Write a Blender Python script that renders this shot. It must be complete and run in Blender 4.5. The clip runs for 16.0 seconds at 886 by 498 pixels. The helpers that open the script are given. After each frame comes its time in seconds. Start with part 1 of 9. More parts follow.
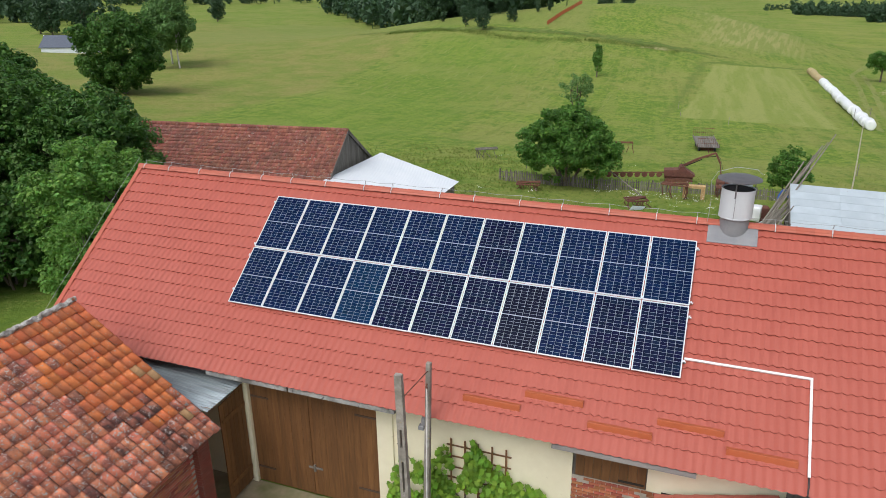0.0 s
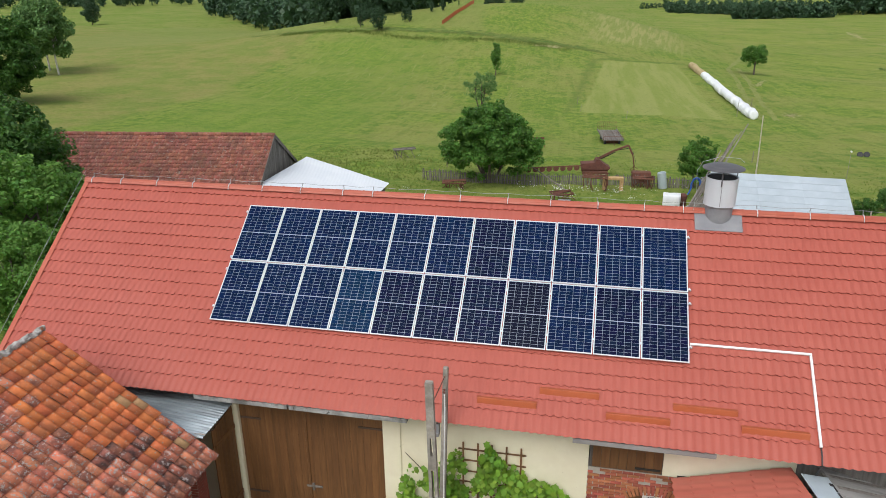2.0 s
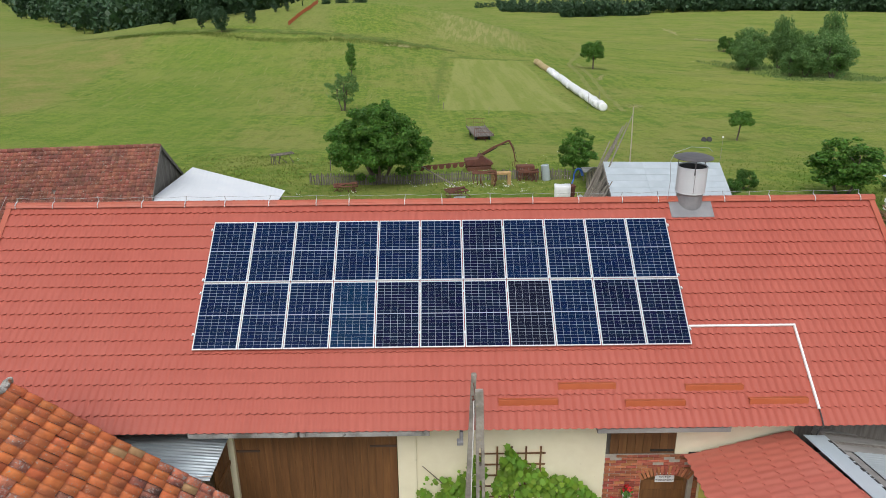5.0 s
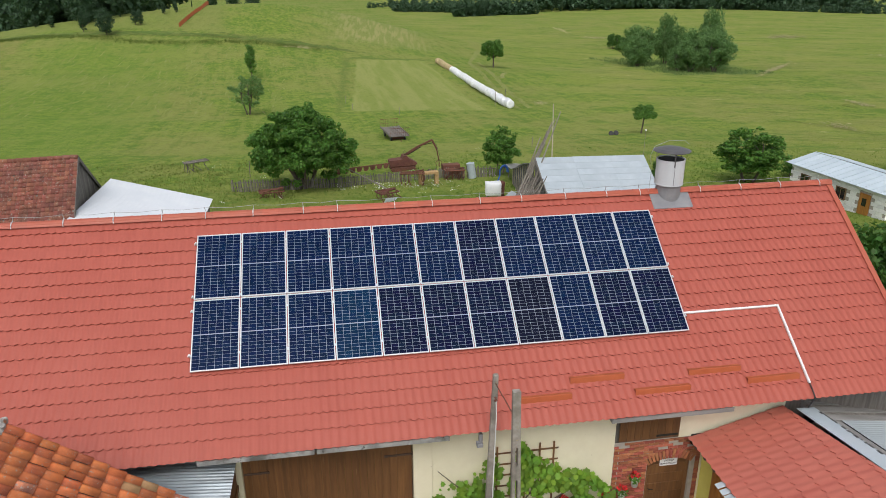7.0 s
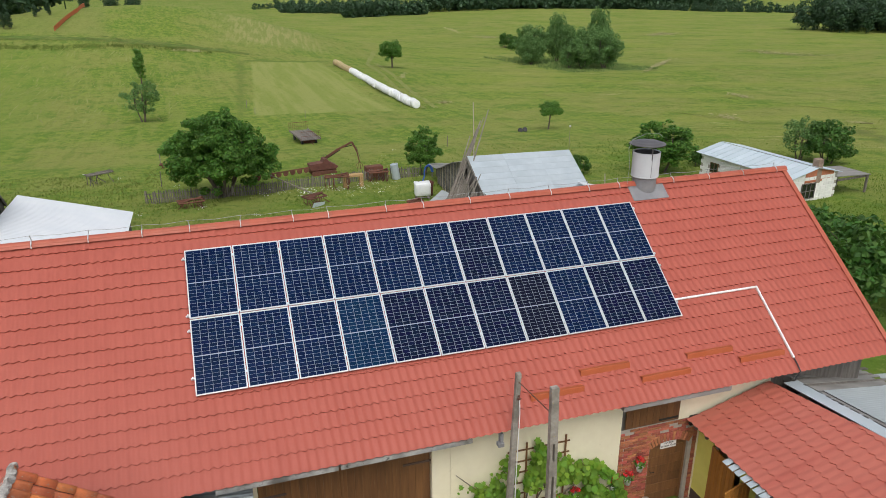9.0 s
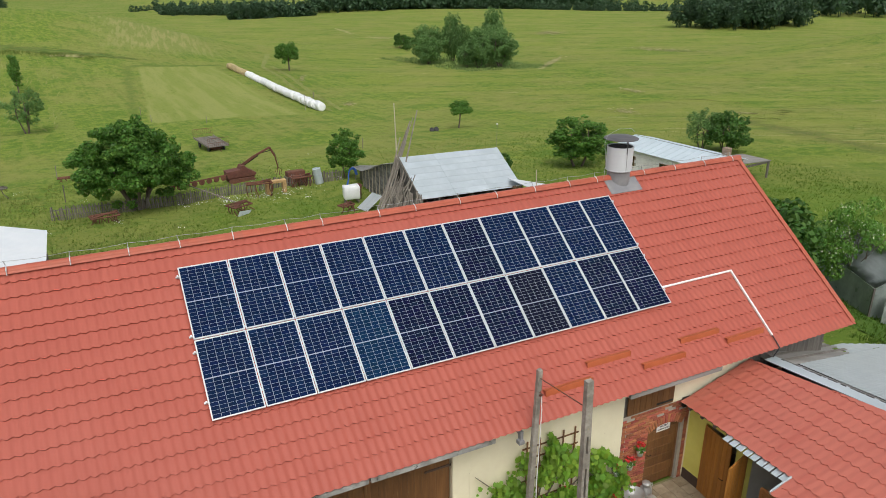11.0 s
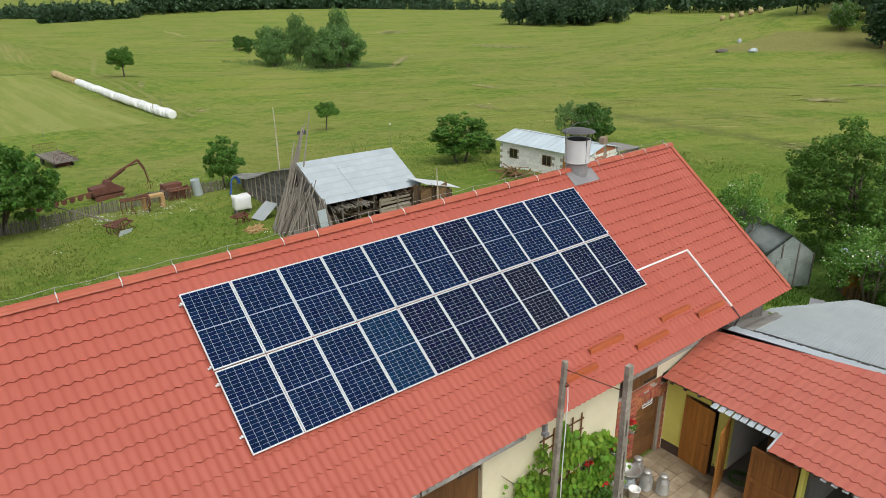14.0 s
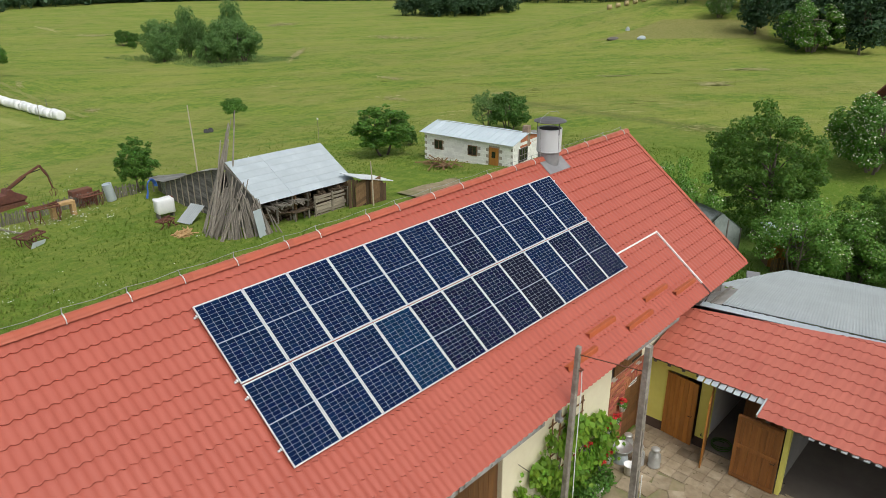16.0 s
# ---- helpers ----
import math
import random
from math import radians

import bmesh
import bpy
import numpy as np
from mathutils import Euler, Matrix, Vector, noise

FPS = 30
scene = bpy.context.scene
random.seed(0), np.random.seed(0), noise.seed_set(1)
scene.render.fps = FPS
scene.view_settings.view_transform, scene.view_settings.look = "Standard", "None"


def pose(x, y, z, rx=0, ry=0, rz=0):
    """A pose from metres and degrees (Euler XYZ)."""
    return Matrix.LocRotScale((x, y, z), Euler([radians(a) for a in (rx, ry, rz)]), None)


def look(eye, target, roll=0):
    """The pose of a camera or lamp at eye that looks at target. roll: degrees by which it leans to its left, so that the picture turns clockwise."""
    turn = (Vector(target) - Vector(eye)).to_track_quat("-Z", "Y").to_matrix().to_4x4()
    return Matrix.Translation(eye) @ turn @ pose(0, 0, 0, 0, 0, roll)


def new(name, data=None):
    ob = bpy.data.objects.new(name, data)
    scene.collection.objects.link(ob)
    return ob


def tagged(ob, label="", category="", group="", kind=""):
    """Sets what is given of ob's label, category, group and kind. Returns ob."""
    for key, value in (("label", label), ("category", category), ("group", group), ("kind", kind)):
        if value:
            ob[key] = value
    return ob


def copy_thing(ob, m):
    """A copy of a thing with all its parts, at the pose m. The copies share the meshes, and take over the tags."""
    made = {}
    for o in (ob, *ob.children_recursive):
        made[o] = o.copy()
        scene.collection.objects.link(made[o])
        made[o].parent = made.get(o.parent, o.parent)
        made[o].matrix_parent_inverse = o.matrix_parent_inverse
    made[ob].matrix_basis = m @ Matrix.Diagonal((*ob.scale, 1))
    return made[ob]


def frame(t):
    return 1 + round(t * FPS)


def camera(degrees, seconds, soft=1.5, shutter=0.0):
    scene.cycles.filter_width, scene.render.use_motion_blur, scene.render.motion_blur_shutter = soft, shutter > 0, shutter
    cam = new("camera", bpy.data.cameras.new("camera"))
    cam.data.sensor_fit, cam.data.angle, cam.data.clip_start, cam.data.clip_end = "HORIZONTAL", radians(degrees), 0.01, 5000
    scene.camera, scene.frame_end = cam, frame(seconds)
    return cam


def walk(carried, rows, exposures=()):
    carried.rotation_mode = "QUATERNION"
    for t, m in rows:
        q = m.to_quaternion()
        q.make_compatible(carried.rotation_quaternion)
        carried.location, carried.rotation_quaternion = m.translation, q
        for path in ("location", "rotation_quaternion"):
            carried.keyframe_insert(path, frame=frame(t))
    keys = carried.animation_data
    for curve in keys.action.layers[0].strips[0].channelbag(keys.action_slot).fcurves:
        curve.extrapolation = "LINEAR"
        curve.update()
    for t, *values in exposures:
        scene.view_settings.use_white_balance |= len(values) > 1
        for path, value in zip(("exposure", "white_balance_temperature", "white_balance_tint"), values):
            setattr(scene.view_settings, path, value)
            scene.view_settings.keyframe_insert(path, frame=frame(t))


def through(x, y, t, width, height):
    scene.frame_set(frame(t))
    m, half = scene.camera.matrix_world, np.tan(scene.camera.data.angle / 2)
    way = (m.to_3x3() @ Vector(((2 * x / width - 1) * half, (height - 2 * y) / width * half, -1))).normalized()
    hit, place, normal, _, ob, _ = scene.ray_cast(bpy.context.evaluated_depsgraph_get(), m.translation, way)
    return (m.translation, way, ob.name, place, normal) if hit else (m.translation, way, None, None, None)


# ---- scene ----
cam = camera(63.94, 16.0, soft=0.78)
# seconds, x, y, z, then the turns about x, y and z in degrees
PATH = [
    (0.0, 11.582, -14.126, 8.119, 68.888, 0.612, 20.606),
    (0.5, 11.003, -14.284, 8.097, 68.897, 0.633, 18.419),
    (1.0, 10.411, -14.390, 8.085, 68.876, 0.647, 16.236),
    (1.5, 9.812, -14.475, 8.070, 68.884, 0.649, 14.052),
    (2.0, 9.207, -14.534, 8.078, 68.827, 0.646, 11.909),
    (2.5, 8.631, -14.583, 8.078, 68.806, 0.628, 9.861),
    (3.0, 8.061, -14.622, 8.092, 68.767, 0.589, 7.789),
    (3.5, 7.470, -14.662, 8.091, 68.754, 0.553, 5.698),
    (4.0, 6.875, -14.632, 8.097, 68.727, 0.497, 3.555),
    (6.5, 3.961, -14.251, 8.095, 68.647, 0.335, -6.967),
    (7.0, 3.372, -14.130, 8.096, 68.647, 0.319, -9.093),
    (7.5, 2.774, -13.976, 8.088, 68.655, 0.281, -11.267),
    (8.0, 2.189, -13.789, 8.072, 68.655, 0.263, -13.447),
    (8.5, 1.617, -13.591, 8.059, 68.657, 0.267, -15.643),
    (9.0, 1.048, -13.378, 8.059, 68.653, 0.248, -17.794),
    (11.5, -1.653, -12.015, 8.042, 68.654, 0.211, -28.680),
    (12.0, -2.147, -11.678, 8.036, 68.637, 0.194, -30.873),
    (12.5, -2.608, -11.338, 8.031, 68.642, 0.192, -32.995),
    (13.0, -3.071, -10.989, 8.025, 68.619, 0.190, -35.127),
    (13.5, -3.524, -10.618, 8.037, 68.600, 0.171, -37.218),
    (14.0, -3.979, -10.236, 8.035, 68.604, 0.152, -39.309),
    (14.5, -4.396, -9.828, 8.039, 68.609, 0.149, -41.400),
    (15.0, -4.800, -9.404, 8.048, 68.601, 0.144, -43.526),
    (15.5, -5.209, -8.980, 8.051, 68.356, 0.139, -45.704),
    (16.0, -5.605, -8.538, 8.063, 67.925, 0.132, -47.823),
]
walk(cam, [(t, pose(x, y, z, rx, ry, rz)) for t, x, y, z, rx, ry, rz in PATH],
     [(0.0, 0.25, 6250, 9), (3.5, 0.21, 6320, 9), (8.0, 0.11, 6420, 10), (9.0, 0.12, 6450, 9), (12.0, 0.20, 6600, 7), (15.0, 0.24, 6600, 6), (16.0, 0.23, 6600, 6)])

# ---- light ----
world = bpy.data.worlds.new("overcast_sky")
scene.world = world
world.use_nodes = True
wn = world.node_tree
wn.nodes.clear()
sky = wn.nodes.new("ShaderNodeTexSky")
sky.sky_type = "NISHITA"
sky.sun_disc = False
sky.sun_elevation = radians(55.5)
sky.sun_rotation = radians(195)
sky.air_density, sky.dust_density, sky.ozone_density = 1.0, 4.0, 1.0
pale = wn.nodes.new("ShaderNodeHueSaturation")
pale.inputs["Saturation"].default_value = 0.35
back = wn.nodes.new("ShaderNodeBackground")
back.inputs["Strength"].default_value = 0.15
wout = wn.nodes.new("ShaderNodeOutputWorld")
wn.links.new(sky.outputs["Color"], pale.inputs["Color"])
wn.links.new(pale.outputs["Color"], back.inputs["Color"])
wn.links.new(back.outputs["Background"], wout.inputs["Surface"])

sun_data = bpy.data.lights.new("sun", "SUN")
sun_data.energy = 0.78
sun_data.angle = radians(44)
sun_data.color = (1.0, 0.96, 0.9)
sun = new("sun", sun_data)
sun.matrix_world = look((-8, -30, 45), (0, 0, 0))

# ---- small tools ----
PITCH = radians(37.24)
CP, SP = math.cos(PITCH), math.sin(PITCH)
ROOF = Matrix.Rotation(PITCH, 4, "X")
YARD = -5.0


def on_roof(u, v, n=0.0):
    """A place on the barn roof: along the ridge, up the slope, out of the slope."""
    return Vector((u, v * CP - n * SP, v * SP + n * CP))


def land(x, y):
    """Height of the ground."""
    r = math.hypot(max(y, 0.0), 0.5 * max(x - 20.0, 0.0))
    z = np.interp(r, LAND_R, LAND_Z)
    z += 13 * math.exp(-((x + 45) / 70) ** 2 - ((y - 215) / 60) ** 2)
    z += 9 * math.exp(-((x + 5) / 48) ** 2 - ((y - 250) / 40) ** 2)
    z += 14 * math.exp(-((x - 250) / 60) ** 2 - ((y - 90) / 55) ** 2)
    z += 0.03 * min(max(-x - 30, 0), 170) * min(1, max(0, (y - 20) / 60))
    ease = [min(1, max(0, k)) for k in ((x - 21) / 13, (y - 4) / 18, (x - 42) / 20)]
    ease = [k * k * (3 - 2 * k) for k in ease]
    z -= 2.2 * ease[0] * (1 - ease[1]) * (1 - ease[2])
    return float(z)


LAND_R = [0, 9, 35, 50, 75, 105, 150, 200, 300, 450, 900, 6000]
LAND_Z = [-5, -5.1, -7.6, -8.8, -11.7, -13.4, -15.2, -18, -19.5, -21, -22, -22]


def thing(name, label, category, at=(0, 0, 0), group="", kind="", turn=0.0):
    ob = new(name)
    ob.empty_display_size = 0.2
    ob.matrix_world = pose(*at, 0, 0, turn)
    return tagged(ob, label, category, group, kind)


def finish(me, mat, smooth):
    if mat:
        me.materials.append(mat)
    if smooth:
        me.polygons.foreach_set("use_smooth", [True] * len(me.polygons))


def part(name, bm, mat, parent=None, label="", smooth=False):
    """Links a bmesh as one mesh object under a thing or a part."""
    me = bpy.data.meshes.new(name)
    bm.to_mesh(me)
    bm.free()
    finish(me, mat, smooth)
    ob = new(name, me)
    if parent:
        ob.parent = parent
    if label:
        ob["label"] = label
    return ob


def raw(name, verts, faces, mat, parent=None, label="", smooth=False):
    """The same from arrays of corners and faces with equally many corners."""
    me = bpy.data.meshes.new(name)
    verts = np.asarray(verts, dtype=np.float32).reshape(-1, 3)
    faces = np.asarray(faces, dtype=np.int32)
    k = faces.shape[1]
    me.vertices.add(len(verts))
    me.vertices.foreach_set("co", verts.ravel())
    me.loops.add(faces.size)
    me.loops.foreach_set("vertex_index", faces.ravel())
    me.polygons.add(len(faces))
    me.polygons.foreach_set("loop_start", np.arange(0, faces.size, k, dtype=np.int32))
    me.update(calc_edges=True)
    finish(me, mat, smooth)
    ob = new(name, me)
    if parent:
        ob.parent = parent
    if label:
        ob["label"] = label
    return ob


def box(bm, lo, hi, m=None, bevel=0.0):
    """A box between two corners, with its edges broken if asked."""
    c = [(a + b) / 2 for a, b in zip(lo, hi)]
    s = [abs(b - a) for a, b in zip(lo, hi)]
    got = bmesh.ops.create_cube(bm, size=1.0, matrix=Matrix.LocRotScale(c, None, s))
    if bevel:
        edges = list({e for v in got["verts"] for e in v.link_edges})
        done = bmesh.ops.bevel(bm, geom=edges, offset=bevel, segments=1, affect="EDGES")
        vs = list({v for f in done["faces"] for v in f.verts})
    else:
        vs = got["verts"]
    if m is not None:
        bmesh.ops.transform(bm, matrix=m, verts=vs)
    return vs


def tube(bm, pts, radii, n=7, caps=True):
    """A tapered tube along points."""
    pts = [Vector(p) for p in pts]
    if not hasattr(radii, "__len__"):
        radii = [radii] * len(pts)
    rings = []
    for i, p in enumerate(pts):
        d = (pts[min(i + 1, len(pts) - 1)] - pts[max(i - 1, 0)]).normalized()
        a = d.orthogonal().normalized() if abs(d.z) < 0.9 else d.cross(Vector((0, 1, 0))).normalized()
        if abs(d.z) < 0.9:
            a = d.cross(Vector((0, 0, 1))).normalized()
        b = d.cross(a)
        rings.append([bm.verts.new(p + radii[i] * (math.cos(k * math.tau / n) * a + math.sin(k * math.tau / n) * b)) for k in range(n)])
    for r, s in zip(rings, rings[1:]):
        for k in range(n):
            bm.faces.new((r[k], r[(k + 1) % n], s[(k + 1) % n], s[k]))
    if caps:
        bm.faces.new(rings[0][::-1])
        bm.faces.new(rings[-1])


def lathe(bm, profile, n=24, at=(0, 0, 0), closed=False):
    """Turns a list of (radius, height) about the upright axis."""
    rings = []
    for r, z in profile:
        rings.append([bm.verts.new((at[0] + r * math.cos(k * math.tau / n), at[1] + r * math.sin(k * math.tau / n), at[2] + z)) for k in range(n)])
    for r, s in zip(rings, rings[1:]):
        for k in range(n):
            bm.faces.new((r[k], r[(k + 1) % n], s[(k + 1) % n], s[k]))
    if profile[0][0] > 0.001:
        bm.faces.new(rings[0][::-1])
    if profile[-1][0] > 0.001 or closed:
        bm.faces.new(rings[-1])


def bmn():
    return bmesh.new()


# ---- materials ----
def surf(name, c1, c2, scale=4.0, rough=0.8, metal=0.0, bump=0.2, bscale=30.0, third=None, tscale=0.6, tamount=0.5,
         island=0.0, single=0.0, stretch=(1, 1, 1), upright=False, streak=None, spots=None, sscale=8.0, sedge=0.62, hue=0.0, rvar=0.1, detail=6.0, spec=0.5, bdist=0.01, ssoft=0.05):
    """A surface of two mixed colours, a third in larger fields, spots, relief, and change from piece to piece."""
    m = bpy.data.materials.new(name)
    m.use_nodes = True
    nt = m.node_tree
    p = nt.nodes["Principled BSDF"]
    tc = nt.nodes.new("ShaderNodeTexCoord")
    mp = nt.nodes.new("ShaderNodeMapping")
    mp.inputs["Scale"].default_value = stretch
    nt.links.new(tc.outputs["Object"], mp.inputs["Vector"])
    if single:
        shift = nt.nodes.new("ShaderNodeVectorMath")
        shift.operation = "MULTIPLY"
        shift.inputs[1].default_value = (37.0, 53.0, 71.0)
        nt.links.new(nt.nodes.new("ShaderNodeObjectInfo").outputs["Random"], shift.inputs[0])
        nt.links.new(shift.outputs[0], mp.inputs["Location"])

    def noisy(sc, det=detail):
        n = nt.nodes.new("ShaderNodeTexNoise")
        n.inputs["Scale"].default_value = sc
        n.inputs["Detail"].default_value = det
        n.inputs["Roughness"].default_value = 0.62
        nt.links.new(mp.outputs["Vector"], n.inputs["Vector"])
        return n.outputs["Fac"]

    def ramp(src, a, b):
        r = nt.nodes.new("ShaderNodeMapRange")
        r.inputs["From Min"].default_value, r.inputs["From Max"].default_value = a, b
        nt.links.new(src, r.inputs["Value"])
        return r.outputs["Result"]

    def mix(fac, a, b):
        x = nt.nodes.new("ShaderNodeMix")
        x.data_type = "RGBA"
        if isinstance(fac, float):
            x.inputs[0].default_value = fac
        else:
            nt.links.new(fac, x.inputs[0])
        for src, slot in ((a, x.inputs[6]), (b, x.inputs[7])):
            if isinstance(src, tuple):
                slot.default_value = (*src, 1)
            else:
                nt.links.new(src, slot)
        return x.outputs[2]

    fine = noisy(scale)
    col = mix(ramp(fine, 0.34, 0.66), tuple(c1), tuple(c2))
    if third:
        f = nt.nodes.new("ShaderNodeMath")
        f.operation = "MULTIPLY"
        f.inputs[1].default_value = tamount
        nt.links.new(ramp(noisy(tscale, 4.0), 0.42, 0.62), f.inputs[0])
        col = mix(f.outputs[0], col, tuple(third))
    if streak:
        sm = nt.nodes.new("ShaderNodeMapping")
        sm.inputs["Scale"].default_value = streak[1]
        sm.inputs["Rotation"].default_value = (0, 0, streak[2])
        nt.links.new(tc.outputs["Object"], sm.inputs["Vector"])
        sn = nt.nodes.new("ShaderNodeTexNoise")
        sn.inputs["Scale"].default_value = 1.0
        sn.inputs["Detail"].default_value = 5.0
        nt.links.new(sm.outputs["Vector"], sn.inputs["Vector"])
        sf = nt.nodes.new("ShaderNodeMath")
        sf.operation = "MULTIPLY"
        sf.inputs[1].default_value = streak[3]
        nt.links.new(ramp(sn.outputs["Fac"], 0.50, 0.68), sf.inputs[0])
        col = mix(sf.outputs[0], col, tuple(streak[0]))
    if spots:
        col = mix(ramp(noisy(sscale, 5.0), sedge, sedge + ssoft), col, tuple(spots))
    if island or single or hue:
        h = nt.nodes.new("ShaderNodeHueSaturation")
        if island and single:
            both = nt.nodes.new("ShaderNodeMath")
            both.operation = "ADD"
            wrap = nt.nodes.new("ShaderNodeMath")
            wrap.operation = "FRACT"
            nt.links.new(nt.nodes.new("ShaderNodeNewGeometry").outputs["Random Per Island"], both.inputs[0])
            nt.links.new(nt.nodes.new("ShaderNodeObjectInfo").outputs["Random"], both.inputs[1])
            nt.links.new(both.outputs[0], wrap.inputs[0])
            rnd, amt = wrap.outputs[0], island
        elif island:
            rnd = nt.nodes.new("ShaderNodeNewGeometry").outputs["Random Per Island"]
            amt = island
        else:
            rnd = nt.nodes.new("ShaderNodeObjectInfo").outputs["Random"]
            amt = single
        v = nt.nodes.new("ShaderNodeMapRange")
        v.inputs["To Min"].default_value, v.inputs["To Max"].default_value = 1 - amt, 1 + amt
        nt.links.new(rnd, v.inputs["Value"])
        nt.links.new(v.outputs["Result"], h.inputs["Value"])
        if hue:
            w = nt.nodes.new("ShaderNodeMath")
            w.operation = "MULTIPLY_ADD"
            fr = nt.nodes.new("ShaderNodeMath")
            fr.operation = "FRACT"
            ml = nt.nodes.new("ShaderNodeMath")
            ml.operation = "MULTIPLY"
            ml.inputs[1].default_value = 7.31
            nt.links.new(rnd, ml.inputs[0])
            nt.links.new(ml.outputs[0], fr.inputs[0])
            nt.links.new(fr.outputs[0], w.inputs[0])
            w.inputs[1].default_value, w.inputs[2].default_value = 2 * hue, 0.5 - hue
            nt.links.new(w.outputs[0], h.inputs["Hue"])
        nt.links.new(col, h.inputs["Color"])
        col = h.outputs["Color"]
    nt.links.new(col, p.inputs["Base Color"])
    rr = nt.nodes.new("ShaderNodeMapRange")
    rr.inputs["To Min"].default_value, rr.inputs["To Max"].default_value = max(0.02, rough - rvar), min(1, rough + rvar)
    nt.links.new(fine, rr.inputs["Value"])
    nt.links.new(rr.outputs["Result"], p.inputs["Roughness"])
    p.inputs["Metallic"].default_value = metal
    p.inputs["Specular IOR Level"].default_value = spec
    if upright:
        up = nt.nodes.new("ShaderNodeCombineXYZ")
        up.inputs[2].default_value = 1.0
        nt.links.new(up.outputs[0], p.inputs["Normal"])
    if bump:
        b = nt.nodes.new("ShaderNodeBump")
        b.inputs["Strength"].default_value = bump
        b.inputs["Distance"].default_value = bdist
        nt.links.new(noisy(bscale), b.inputs["Height"])
        nt.links.new(b.outputs["Normal"], p.inputs["Normal"])
    return m


def leafy(name, c1, c2, through=0.25, island=0.42, hue=0.02, rough=0.55):
    m = surf(name, c1, c2, scale=0.8, rough=rough, bump=0, island=island, hue=hue, third=tuple(0.7 * c for c in c1), tscale=0.35, tamount=0.5, spec=0.3)
    p = m.node_tree.nodes["Principled BSDF"]
    p.inputs["Transmission Weight"].default_value = 0.0
    p.inputs["Subsurface Weight"].default_value = 0.0
    t = m.node_tree.nodes.new("ShaderNodeBsdfTranslucent")
    t.inputs["Color"].default_value = (c2[0] * 1.3, c2[1] * 1.4, c2[2], 1)
    x = m.node_tree.nodes.new("ShaderNodeMixShader")
    x.inputs[0].default_value = through
    o = m.node_tree.nodes["Material Output"]
    m.node_tree.links.new(p.outputs[0], x.inputs[1])
    m.node_tree.links.new(t.outputs[0], x.inputs[2])
    m.node_tree.links.new(x.outputs[0], o.inputs["Surface"])
    return m


def grassy(name, c1, c2):
    m = leafy(name, c1, c2, through=0.5, island=0.12, hue=0.008, rough=0.85)
    for n in m.node_tree.nodes:
        if n.bl_idname == "ShaderNodeBsdfTranslucent":
            n.inputs["Color"].default_value = (*[(a + b) / 2 for a, b in zip(c1, c2)], 1)
    return m


M = {}


